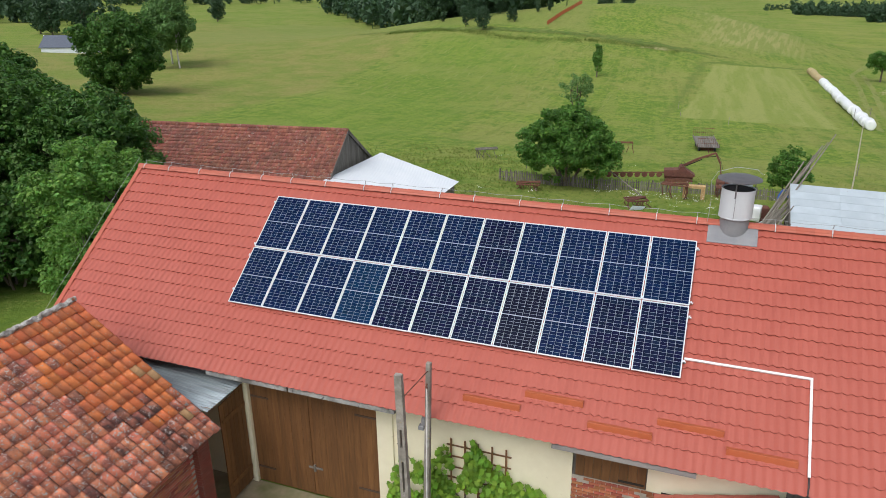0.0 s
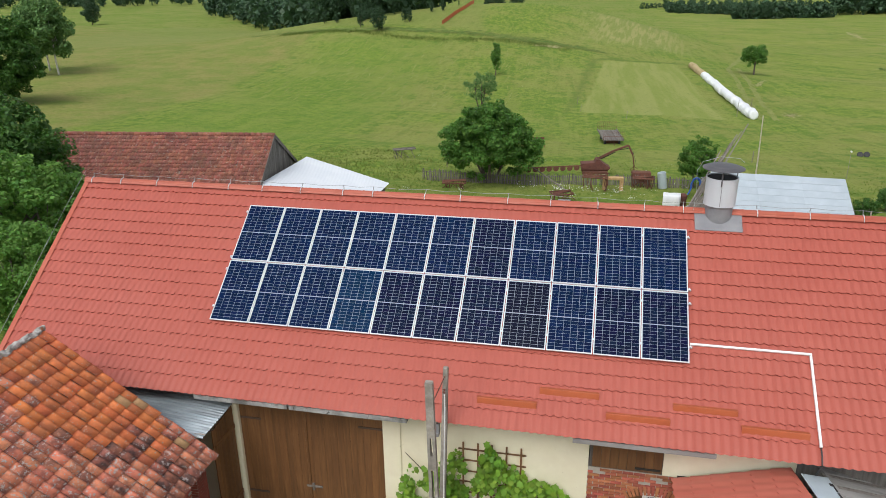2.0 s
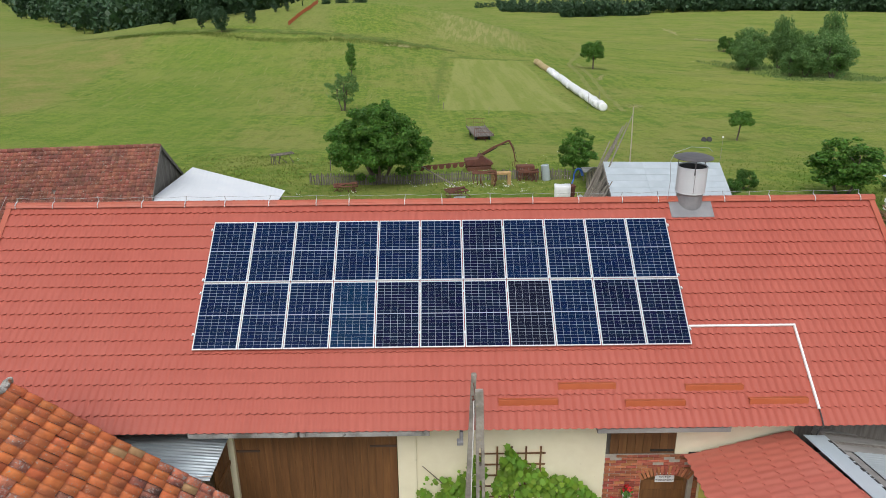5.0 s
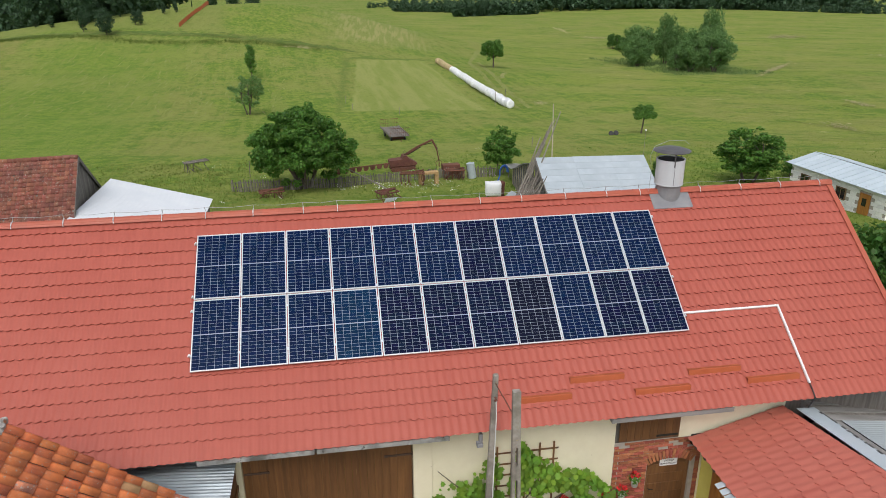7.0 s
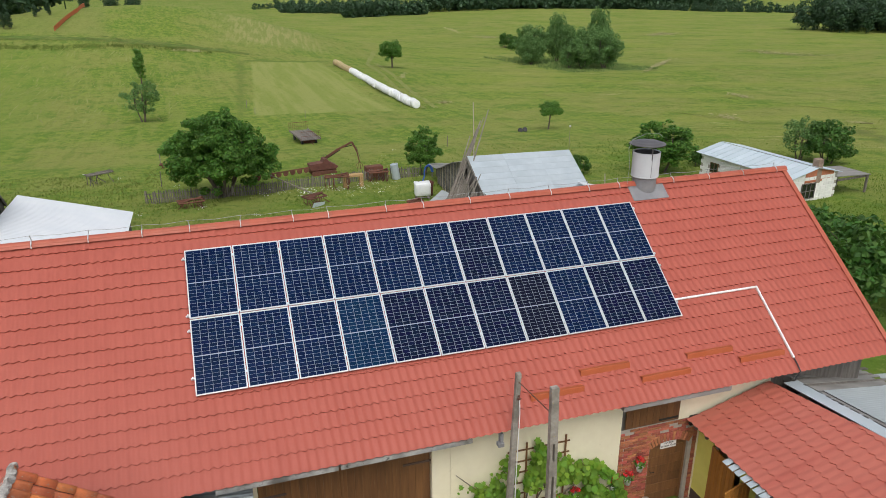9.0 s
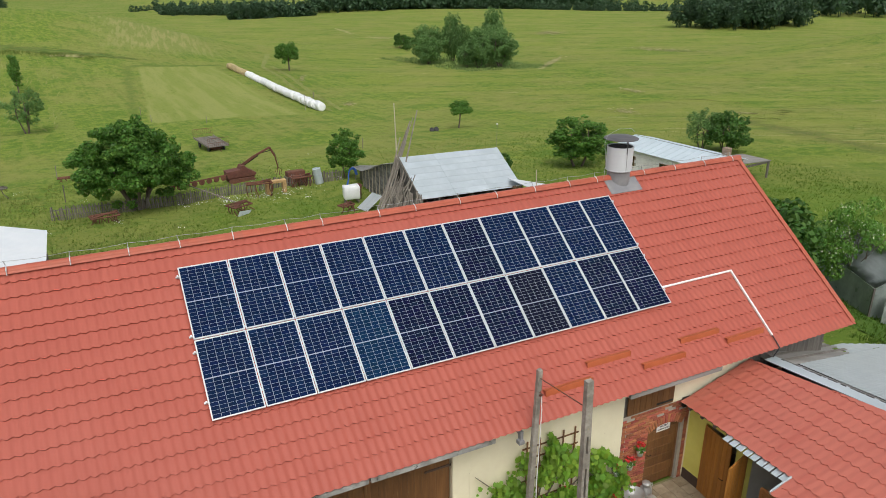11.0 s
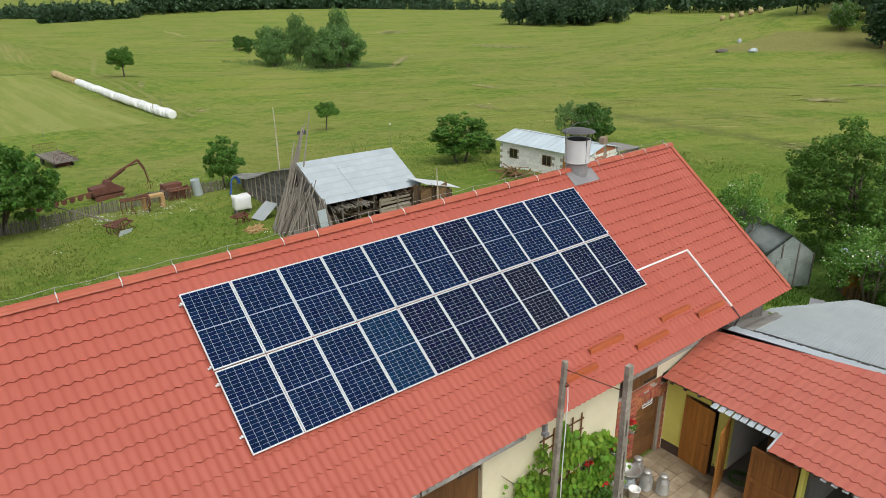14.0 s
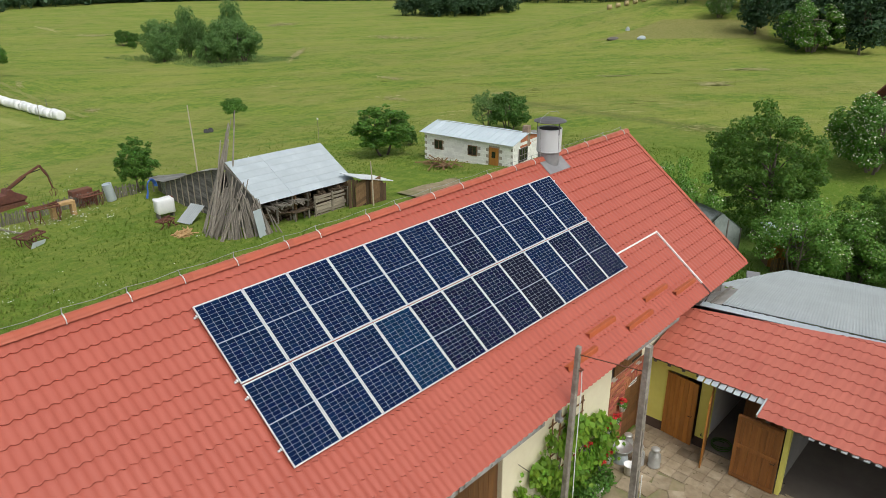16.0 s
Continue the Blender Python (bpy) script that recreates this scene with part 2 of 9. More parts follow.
def meadow_surface():
    """Meadow seen over hundreds of metres: mottled grass, mowing lines and the fields that differ in growth."""
    m = bpy.data.materials.new("meadow_grass")
    m.use_nodes = True
    nt = m.node_tree
    p = nt.nodes["Principled BSDF"]
    where = nt.nodes.new("ShaderNodeTexCoord").outputs["Object"]

    def noisy(scale, detail=6.0, rough=0.6, stretch=None, turn=0.0):
        n = nt.nodes.new("ShaderNodeTexNoise")
        n.inputs["Scale"].default_value, n.inputs["Detail"].default_value, n.inputs["Roughness"].default_value = scale, detail, rough
        src = where
        if stretch:
            r = nt.nodes.new("ShaderNodeMapping")
            r.vector_type = "TEXTURE"
            r.inputs["Rotation"].default_value = (0, 0, turn)
            r.inputs["Scale"].default_value = (*stretch, 1)
            nt.links.new(where, r.inputs["Vector"])
            src = r.outputs["Vector"]
        nt.links.new(src, n.inputs["Vector"])
        return n.outputs["Fac"]

    def num(op, a, b=0.0, c=0.0):
        x = nt.nodes.new("ShaderNodeMath")
        x.operation = op
        for v, slot in zip((a, b, c), x.inputs):
            if isinstance(v, (int, float)):
                slot.default_value = v
            else:
                nt.links.new(v, slot)
        return x.outputs[0]

    def ramp(src, a, b, top=1.0):
        r = nt.nodes.new("ShaderNodeMapRange")
        r.interpolation_type = "SMOOTHSTEP"
        r.inputs["From Min"].default_value, r.inputs["From Max"].default_value, r.inputs["To Max"].default_value = a, b, top
        nt.links.new(src, r.inputs["Value"])
        return r.outputs["Result"]

    def mix(fac, a, b):
        x = nt.nodes.new("ShaderNodeMix")
        x.data_type = "RGBA"
        nt.links.new(fac, x.inputs[0])
        for src, slot in ((a, x.inputs[6]), (b, x.inputs[7])):
            if isinstance(src, tuple):
                slot.default_value = (*src, 1)
            else:
                nt.links.new(src, slot)
        return x.outputs[2]

    xyz = nt.nodes.new("ShaderNodeSeparateXYZ")
    nt.links.new(where, xyz.inputs[0])
    ragged = num("MULTIPLY_ADD", noisy(0.35, 5.0), 6.0, -3.0)

    def zone(corners, soft, amount, jag=0.5):
        """How far a place lies inside a field, whose corners run anticlockwise, with a ragged edge."""
        least = None
        for (ax, ay), (bx, by) in zip(corners, corners[1:] + corners[:1]):
            ln = math.hypot(bx - ax, by - ay)
            a, b = -(by - ay) / ln, (bx - ax) / ln
            d = num("MULTIPLY_ADD", xyz.outputs[1], b, num("MULTIPLY_ADD", xyz.outputs[0], a, -(a * ax + b * ay)))
            least = d if least is None else num("MINIMUM", least, d)
        return ramp(num("MULTIPLY_ADD", ragged, jag, least), 0.0, soft, amount)

    col = mix(ramp(noisy(0.9, 9.0, 0.75), 0.40, 0.60), (0.100, 0.176, 0.023), (0.205, 0.268, 0.044))
    col = mix(ramp(noisy(0.05, 5.0), 0.42, 0.60, 0.70), col, (0.250, 0.248, 0.074))
    col = mix(ramp(noisy(0.22, 6.0, 0.7), 0.50, 0.62, 0.70), col, (0.098, 0.182, 0.023))
    col = mix(ramp(noisy(0.33, 7.0, 0.7), 0.53, 0.63, 0.60), col, (0.248, 0.262, 0.068))
    # mowing lines, up the slope on the hillside and across it on the far fields
    east = ramp(xyz.outputs[0], 42.0, 62.0)
    west = num("SUBTRACT", 1.0, east)
    up_lines = noisy(1.0, 5.0, 0.65, (1.3, 30.0), 0.06)
    across = noisy(1.0, 6.0, 0.7, (10.0, 1.7), -0.62)
    swathe = noisy(1.0, 4.0, 0.6, (40.0, 8.0), -0.50)
    thin = noisy(1.0, 3.0, 0.5, (9.0, 0.5), -0.72)
    col = mix(num("MULTIPLY", ramp(up_lines, 0.48, 0.60, 0.50), west), col, (0.230, 0.264, 0.064))
    col = mix(num("MULTIPLY", ramp(up_lines, 0.44, 0.36, 0.40), west), col, (0.108, 0.184, 0.026))
    col = mix(num("MULTIPLY", ramp(swathe, 0.44, 0.60, 0.55), east), col, (0.255, 0.282, 0.060))
    col = mix(num("MULTIPLY", ramp(across, 0.54, 0.66, 0.55), east), col, (0.300, 0.290, 0.088))
    col = mix(num("MULTIPLY", ramp(across, 0.44, 0.34, 0.45), east), col, (0.118, 0.185, 0.028))
    col = mix(num("MULTIPLY", num("MULTIPLY", ramp(thin, 0.64, 0.70, 0.9), ramp(noisy(0.07, 3.0), 0.50, 0.60)), east), col, (0.440, 0.390, 0.190))
    # fields
    heads = ramp(noisy(1.6, 8.0, 0.75), 0.30, 0.70)
    patchy = ramp(noisy(0.14, 7.0, 0.7), 0.40, 0.60)
    dry = mix(patchy, mix(heads, (0.135, 0.195, 0.034), (0.205, 0.232, 0.058)), mix(heads, (0.205, 0.205, 0.056), (0.310, 0.252, 0.100)))
    col = mix(zone([(-53, 58), (-20, 60), (-25, 182), (-64, 182), (-58.5, 105)], 7.0, 0.45, 0.9), col, mix(patchy, (0.118, 0.210, 0.026), (0.180, 0.255, 0.040)))
    col = mix(zone([(-53, 58), (-58.5, 105), (-64, 182), (-262, 332), (-150, 60)], 3.0, 0.70, 0.7), col, dry)
    col = mix(zone([(-200, 196), (-20, 189), (-30, 262), (-200, 330)], 5.0, 0.55), col, (0.205, 0.232, 0.066))
    rows = ramp(noisy(1.0, 3.0, 0.5, (1.0, 120.0), -0.08), 0.44, 0.58)
    col = mix(zone([(-2, 187), (39, 191), (46, 258), (-5, 246)], 18.0, 0.85, 2.0), col, mix(rows, (0.215, 0.248, 0.068), (0.315, 0.300, 0.115)))
    plot = mix(ramp(noisy(1.0, 4.0, 0.6, (2.6, 60.0), 0.03), 0.42, 0.58), (0.222, 0.266, 0.062), (0.272, 0.296, 0.088))
    col = mix(zone([(6.4, 101.4), (29.2, 98.6), (29.0, 177.2), (10.3, 170.4)], 0.9, 0.95, 0.22), col, plot)
    col = mix(zone([(3.4, 100), (6.0, 101.5), (10.0, 171), (6.8, 176)], 1.6, 0.65), col, (0.125, 0.170, 0.036))
    col = mix(zone([(8.5, 170), (29.5, 176.6), (34, 180.5), (8.5, 173.6)], 1.0, 0.7, 0.25), col, (0.105, 0.165, 0.030))
    col = mix(zone([(166.4, 96), (185, 53), (206, 62), (198, 90)], 2.0, 0.8, 0.3), col, mix(heads, (0.185, 0.185, 0.058), (0.270, 0.235, 0.100)))
    col = mix(zone([(82, 148), (112, 142), (122, 188), (90, 204)], 8.0, 0.7, 1.2), col, mix(heads, (0.100, 0.175, 0.040), (0.180, 0.235, 0.075)))
    col = mix(zone([(54, 4), (60, 6), (77, 56), (71, 58)], 3.5, 0.9, 0.9), col, mix(heads, (0.092, 0.135, 0.030), (0.170, 0.160, 0.058)))
    col = mix(zone([(-30, -60), (62, -60), (64, 26), (-30, 30)], 14.0, 0.75, 1.5), col, mix(heads, (0.076, 0.148, 0.018), (0.122, 0.196, 0.029)))
    col = mix(zone([(-60, -60), (66, -60), (68, 50), (-60, 58)], 26.0, 0.40, 2.0), col, mix(heads, (0.080, 0.150, 0.019), (0.143, 0.206, 0.031)))
    # tussocks and seed heads
    col = mix(ramp(noisy(1.7, 7.0, 0.8), 0.53, 0.64, 0.55), col, (0.072, 0.128, 0.018))
    col = mix(ramp(noisy(2.3, 7.0, 0.8, (1.6, 1.0), 0.4), 0.54, 0.64, 0.50), col, (0.285, 0.290, 0.092))
    col = mix(ramp(noisy(7.0, 4.0, 0.7), 0.50, 0.74, 0.45), col, (0.088, 0.145, 0.024))
    nt.links.new(col, p.inputs["Base Color"])
    p.inputs["Roughness"].default_value, p.inputs["Specular IOR Level"].default_value = 0.95, 0.1
    b = nt.nodes.new("ShaderNodeBump")
    b.inputs["Strength"].default_value, b.inputs["Distance"].default_value = 0.8, 0.15
    nt.links.new(noisy(2.2, 10.0, 0.7), b.inputs["Height"])
    nt.links.new(b.outputs["Normal"], p.inputs["Normal"])
    return m


M["meadow"] = meadow_surface()
# Darker greens: the fruit trees' shade is put into these two grass colours.
M["lush"] = surf("shaded_orchard_grass", (0.06, 0.125, 0.02), (0.095, 0.165, 0.03), scale=1.2, rough=0.95, bump=0.9, bscale=6.0, bdist=0.1, third=(0.13, 0.18, 0.04), tscale=0.3, spec=0.1)
M["shaded_blade"] = grassy("shaded_grass_blades", (0.08, 0.16, 0.022), (0.12, 0.20, 0.03))
M["bank"] = surf("rough_grass_bank", (0.13, 0.175, 0.03), (0.20, 0.21, 0.06), scale=0.8, rough=0.95, bump=0.9, bscale=3.0, bdist=0.15, third=(0.24, 0.20, 0.085), tscale=0.2, spec=0.1)
M["sand"] = surf("bare_sand", (0.42, 0.33, 0.19), (0.30, 0.26, 0.12), scale=0.9, rough=0.95, bump=0.6, bscale=3.0, bdist=0.05, third=(0.15, 0.19, 0.04), tscale=0.3, spec=0.1)
M["dirt"] = surf("yard_dirt", (0.24, 0.19, 0.12), (0.34, 0.28, 0.19), scale=1.6, rough=0.95, bump=0.6, bscale=12.0, third=(0.10, 0.14, 0.03), tscale=0.5, tamount=0.7, spec=0.2)
M["blade"] = grassy("grass_blades", (0.128, 0.212, 0.028), (0.185, 0.268, 0.042))
M["tile_red"] = surf("red_painted_sheet", (0.378, 0.0875, 0.060), (0.404, 0.097, 0.067), scale=0.9, rough=0.5, bump=0.08, bscale=70, third=(0.415, 0.110, 0.079), tscale=0.35, tamount=0.4,
                     streak=((0.345, 0.075, 0.052), (3.2, 0.22, 1.0), 0.0, 0.3), spots=(0.66, 0.46, 0.38), sscale=6.5, sedge=0.785, rvar=0.08, spec=0.35)
M["cap_red"] = surf("ridge_cap_red", (0.41, 0.095, 0.055), (0.45, 0.11, 0.065), scale=1.5, rough=0.45, bump=0.05, third=(0.44, 0.13, 0.08), tscale=0.5, single=0.06, spec=0.4)
M["guard"] = surf("brown_orange_sheet", (0.40, 0.095, 0.034), (0.46, 0.118, 0.045), scale=2, rough=0.5, bump=0.05)
M["alu"] = surf("anodised_aluminium", (0.58, 0.60, 0.62), (0.68, 0.70, 0.72), scale=8, rough=0.45, metal=0.3, bump=0.03)
M["white"] = surf("white_plastic", (0.78, 0.78, 0.77), (0.84, 0.84, 0.83), scale=4, rough=0.45, bump=0.04)
M["black"] = surf("black_rubber", (0.02, 0.02, 0.022), (0.04, 0.04, 0.04), scale=6, rough=0.6, bump=0.05)
M["pv_back"] = surf("pale_cell_backing", (0.32, 0.35, 0.41), (0.36, 0.39, 0.45), scale=6, rough=0.3, bump=0, spec=0.2)
M["cell"] = surf("solar_cell_blue", (0.0025, 0.0115, 0.045), (0.0036, 0.0150, 0.056), scale=1.5, rough=0.16, bump=0, single=0.18, hue=0.008, spec=0.04, rvar=0.03)
M["cell_dark"] = surf("solar_cell_dark", (0.0042, 0.0080, 0.030), (0.0055, 0.0105, 0.038), scale=1.5, rough=0.16, bump=0, single=0.2, hue=0.02, spec=0.04, rvar=0.03)
M["cell_bright"] = surf("solar_cell_bright", (0.0025, 0.020, 0.060), (0.0040, 0.025, 0.072), scale=1.5, rough=0.16, bump=0, single=0.18, hue=0.008, spec=0.04, rvar=0.03)
M["cell_grey"] = surf("solar_cell_grey", (0.0070, 0.0085, 0.022), (0.0090, 0.0110, 0.028), scale=1.5, rough=0.18, bump=0, single=0.15, spec=0.04, rvar=0.03)
M["galv"] = surf("galvanised_sheet", (0.45, 0.515, 0.555), (0.52, 0.58, 0.62), scale=1.2, rough=0.45, metal=0.2, bump=0.08, bscale=14, third=(0.40, 0.46, 0.495), tscale=0.5, tamount=0.6, single=0.04, spots=(0.35, 0.35, 0.33), sscale=5.0, sedge=0.70)
M["hut_roof"] = surf("pale_blue_sheet", (0.49, 0.575, 0.63), (0.56, 0.64, 0.69), scale=1.2, rough=0.5, bump=0.06, third=(0.45, 0.53, 0.58), tscale=0.5, single=0.03)
# Lightened copy of tile_red: the sky's reflection on the annex roof is in its colour.
M["tile_annex"] = surf("sky_lit_red_sheet", (0.43, 0.120, 0.086), (0.465, 0.135, 0.097), scale=0.9, rough=0.36, bump=0.08, bscale=70, third=(0.50, 0.15, 0.105), tscale=0.35, tamount=0.5,
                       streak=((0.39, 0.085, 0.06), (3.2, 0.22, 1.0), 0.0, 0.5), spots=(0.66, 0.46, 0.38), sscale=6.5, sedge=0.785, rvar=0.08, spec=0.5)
M["galv_old"] = surf("old_streaked_tin", (0.28, 0.33, 0.36), (0.44, 0.49, 0.52), scale=2.0, rough=0.45, metal=0.4, bump=0.1, bscale=14, stretch=(3, 0.4, 1), third=(0.18, 0.20, 0.21), tscale=1.2, tamount=0.8, spots=(0.16, 0.10, 0.06), sscale=3.5, sedge=0.64)
M["tin_dirty"] = surf("dirty_tin_strip", (0.34, 0.34, 0.33), (0.50, 0.50, 0.48), scale=3.0, rough=0.7, metal=0.2, bump=0.3, bscale=16, third=(0.12, 0.115, 0.10), tscale=2.0, tamount=0.9, spots=(0.08, 0.075, 0.07), sscale=6.0, sedge=0.60)
M["grey_wood"] = surf("silvered_grey_boards", (0.13, 0.122, 0.112), (0.25, 0.235, 0.215), scale=3.0, rough=0.9, bump=0.6, bscale=20, stretch=(5, 5, 0.4), third=(0.13, 0.115, 0.10), tscale=0.8, single=0.3)
M["pale_wood"] = surf("pale_weathered_slats", (0.36, 0.31, 0.24), (0.50, 0.44, 0.35), scale=3.0, rough=0.9, bump=0.4, bscale=20, stretch=(0.4, 5, 5), single=0.25)
M["white_roof"] = surf("white_sheet_roof", (0.61, 0.65, 0.69), (0.67, 0.70, 0.73), scale=0.6, rough=0.5, bump=0.06, third=(0.60, 0.64, 0.68), tscale=0.25)
M["grey_paint"] = surf("grey_painted_steel", (0.20, 0.20, 0.215), (0.24, 0.24, 0.25), scale=3, rough=0.5, bump=0.05, third=(0.28, 0.28, 0.29), tscale=1.5)
M["steel_pale"] = surf("dull_stainless", (0.56, 0.59, 0.625), (0.64, 0.67, 0.70), scale=2.5, rough=0.5, metal=0.0, bump=0.05, stretch=(1, 1, 0.25), third=(0.48, 0.505, 0.53), tscale=1.2)
M["cap_dark"] = surf("dark_cowl", (0.075, 0.072, 0.078), (0.11, 0.105, 0.11), scale=3, rough=0.5, bump=0.08)
M["soot"] = surf("soot", (0.012, 0.011, 0.011), (0.03, 0.028, 0.026), scale=6, rough=0.9, bump=0.2)
M["cream"] = surf("cream_render", (0.78, 0.72, 0.52), (0.83, 0.775, 0.58), scale=2.2, rough=0.92, bump=0.3, bscale=45, third=(0.70, 0.635, 0.46), tscale=0.7, tamount=0.5, spots=(0.56, 0.49, 0.34), sscale=3.5, sedge=0.67)
M["yellow"] = surf("yellow_painted_wall", (0.79, 0.74, 0.17), (0.83, 0.78, 0.21), scale=3, rough=0.85, bump=0.2, bscale=40, third=(0.69, 0.63, 0.15), tscale=0.8, tamount=0.4)
M["plinth"] = surf("brown_plinth", (0.07, 0.045, 0.035), (0.10, 0.065, 0.05), scale=4, rough=0.8, bump=0.2)
M["door_brown"] = surf("brown_stained_boards", (0.140, 0.062, 0.020), (0.205, 0.096, 0.033), scale=3.0, rough=0.6, bump=0.35, bscale=22, stretch=(6, 6, 0.5), third=(0.085, 0.036, 0.013), tscale=0.7, single=0.14, spots=(0.22, 0.125, 0.055), sscale=3.0, sedge=0.68)
M["door_orange"] = surf("orange_brown_varnish", (0.39, 0.155, 0.028), (0.49, 0.215, 0.045), scale=3.0, rough=0.5, bump=0.25, bscale=22, stretch=(6, 6, 0.5), third=(0.25, 0.105, 0.026), tscale=0.7, single=0.10)
M["old_wood"] = surf("weathered_grey_wood", (0.13, 0.115, 0.10), (0.24, 0.215, 0.19), scale=3.0, rough=0.9, bump=0.5, bscale=20, stretch=(5, 5, 0.4), third=(0.08, 0.07, 0.06), tscale=0.8, single=0.25)
M["log"] = surf("grey_bark_poles", (0.156, 0.140, 0.117), (0.257, 0.234, 0.203), scale=4.0, rough=0.92, bump=0.4, bscale=18, stretch=(2, 2, 0.5), single=0.3, third=(0.13, 0.11, 0.085), tscale=1.0)
M["fresh_wood"] = surf("split_firewood", (0.50, 0.34, 0.16), (0.36, 0.22, 0.10), scale=5.0, rough=0.9, bump=0.4, single=0.25, island=0.0)
M["fire_wood"] = surf("stacked_firewood", (0.115, 0.079, 0.050), (0.065, 0.047, 0.030), scale=5.0, rough=0.9, bump=0.4, island=0.4)
M["dark_brown_boards"] = surf("dark_brown_old_boards", (0.060, 0.036, 0.020), (0.105, 0.064, 0.035), scale=3.0, rough=0.85, bump=0.5, bscale=20, stretch=(5, 5, 0.5), single=0.3)
M["dark_grey_wood"] = surf("dark_silvered_planks", (0.125, 0.118, 0.109), (0.27, 0.255, 0.238), scale=3.0, rough=0.9, bump=0.7, bscale=20, stretch=(0.6, 0.6, 6), third=(0.05, 0.046, 0.042), tscale=0.9, single=0.35)
M["slat_wood"] = surf("weathered_tan_slats", (0.22, 0.19, 0.145), (0.34, 0.30, 0.24), scale=3.0, rough=0.9, bump=0.5, bscale=20, stretch=(0.6, 5, 5), third=(0.15, 0.125, 0.095), tscale=1.2, single=0.3)
M["pale_felt"] = surf("pale_weathered_felt", (0.36, 0.36, 0.35), (0.50, 0.50, 0.485), scale=2.0, rough=0.95, bump=0.4, third=(0.15, 0.145, 0.135), tscale=0.7)
M["brown_boards"] = surf("brown_weathered_boards", (0.13, 0.075, 0.035), (0.20, 0.12, 0.06), scale=3.0, rough=0.85, bump=0.4, bscale=20, stretch=(5, 5, 0.5), single=0.25)
M["bark"] = surf("tree_bark", (0.10, 0.08, 0.06), (0.17, 0.14, 0.11), scale=3.0, rough=0.95, bump=0.6, bscale=10, stretch=(2, 2, 0.5))
M["birch_bark"] = surf("birch_bark", (0.55, 0.53, 0.48), (0.40, 0.38, 0.34), scale=3.0, rough=0.9, bump=0.3, spots=(0.06, 0.05, 0.05), sscale=4.0, sedge=0.6)
M["rust"] = surf("rusty_iron", (0.12, 0.045, 0.03), (0.19, 0.08, 0.05), scale=5.0, rough=0.9, bump=0.5, bscale=25, third=(0.08, 0.035, 0.025), tscale=1.5)
M["rust_red"] = surf("rusty_red_paint", (0.135, 0.045, 0.035), (0.10, 0.04, 0.03), scale=4.0, rough=0.85, bump=0.4, third=(0.18, 0.075, 0.05), tscale=1.5)
M["old_tile"] = surf("old_clay_tile", (0.70, 0.185, 0.058), (0.79, 0.238, 0.082), scale=4.0, rough=0.9, bump=0.5, bscale=45, single=0.14, island=0.16, hue=0.006, third=(0.36, 0.115, 0.06), tscale=1.6, tamount=0.7, spots=(0.46, 0.33, 0.26), sscale=16.0, sedge=0.60, ssoft=0.08)
M["old_tile_dusky"] = surf("dusky_lichened_clay_tile", (0.672, 0.216, 0.120), (0.792, 0.282, 0.158), scale=4.0, rough=0.92, bump=0.6, bscale=45, single=0.14, island=0.20, hue=0.008, third=(0.20, 0.085, 0.068), tscale=2.2, tamount=0.85, spots=(0.47, 0.40, 0.36), sscale=15.0, sedge=0.545, ssoft=0.08)
M["pale_tile"] = surf("yellowed_clay_tile", (0.50, 0.30, 0.13), (0.60, 0.38, 0.19), scale=5.0, rough=0.9, bump=0.5, bscale=45, single=0.1, third=(0.42, 0.20, 0.09), tscale=2.0)
M["old_tile_sooty"] = surf("mossy_dark_clay_tile", (0.400, 0.138, 0.094), (0.537, 0.188, 0.112), scale=4.0, rough=0.95, bump=0.7, bscale=45, single=0.14, island=0.25, hue=0.008, third=(0.085, 0.055, 0.05), tscale=2.6, tamount=0.9, spots=(0.44, 0.38, 0.35), sscale=10.0, sedge=0.56, ssoft=0.10)
M["old_tile_far"] = surf("old_brown_tile", (0.215, 0.075, 0.052), (0.29, 0.105, 0.068), scale=3.0, rough=0.92, bump=0.5, bscale=25, island=0.26, hue=0.010, third=(0.15, 0.072, 0.056), tscale=0.5, tamount=0.7, spots=(0.33, 0.27, 0.23), sscale=9.0, sedge=0.60)
M["ridge_mortar"] = surf("weathered_ridge_mortar", (0.36, 0.34, 0.31), (0.55, 0.53, 0.50), scale=7, rough=0.95, bump=0.8, bscale=40, third=(0.17, 0.15, 0.125), tscale=5.0, tamount=0.8, spots=(0.33, 0.15, 0.08), sscale=5)
M["mortar"] = surf("lime_mortar", (0.34, 0.31, 0.265), (0.43, 0.395, 0.34), scale=6, rough=0.95, bump=0.5, bscale=30)
M["brick"] = surf("red_brick", (0.36, 0.11, 0.058), (0.46, 0.165, 0.088), scale=8.0, rough=0.9, bump=0.4, bscale=50, single=0.3, hue=0.02, third=(0.28, 0.085, 0.052), tscale=3.0)
M["brick_dark"] = surf("dark_red_brick", (0.19, 0.035, 0.022), (0.25, 0.05, 0.03), scale=8.0, rough=0.75, bump=0.2, bscale=50, single=0.2)
M["block"] = surf("white_concrete_block", (0.74, 0.735, 0.70), (0.82, 0.815, 0.78), scale=6.0, rough=0.93, bump=0.4, bscale=45, single=0.08)
M["concrete"] = surf("rough_concrete", (0.26, 0.238, 0.205), (0.40, 0.37, 0.325), scale=9.0, rough=0.95, bump=0.7, bscale=60, third=(0.15, 0.135, 0.11), tscale=2.0, tamount=0.7, spots=(0.40, 0.33, 0.14), sscale=14, sedge=0.64)
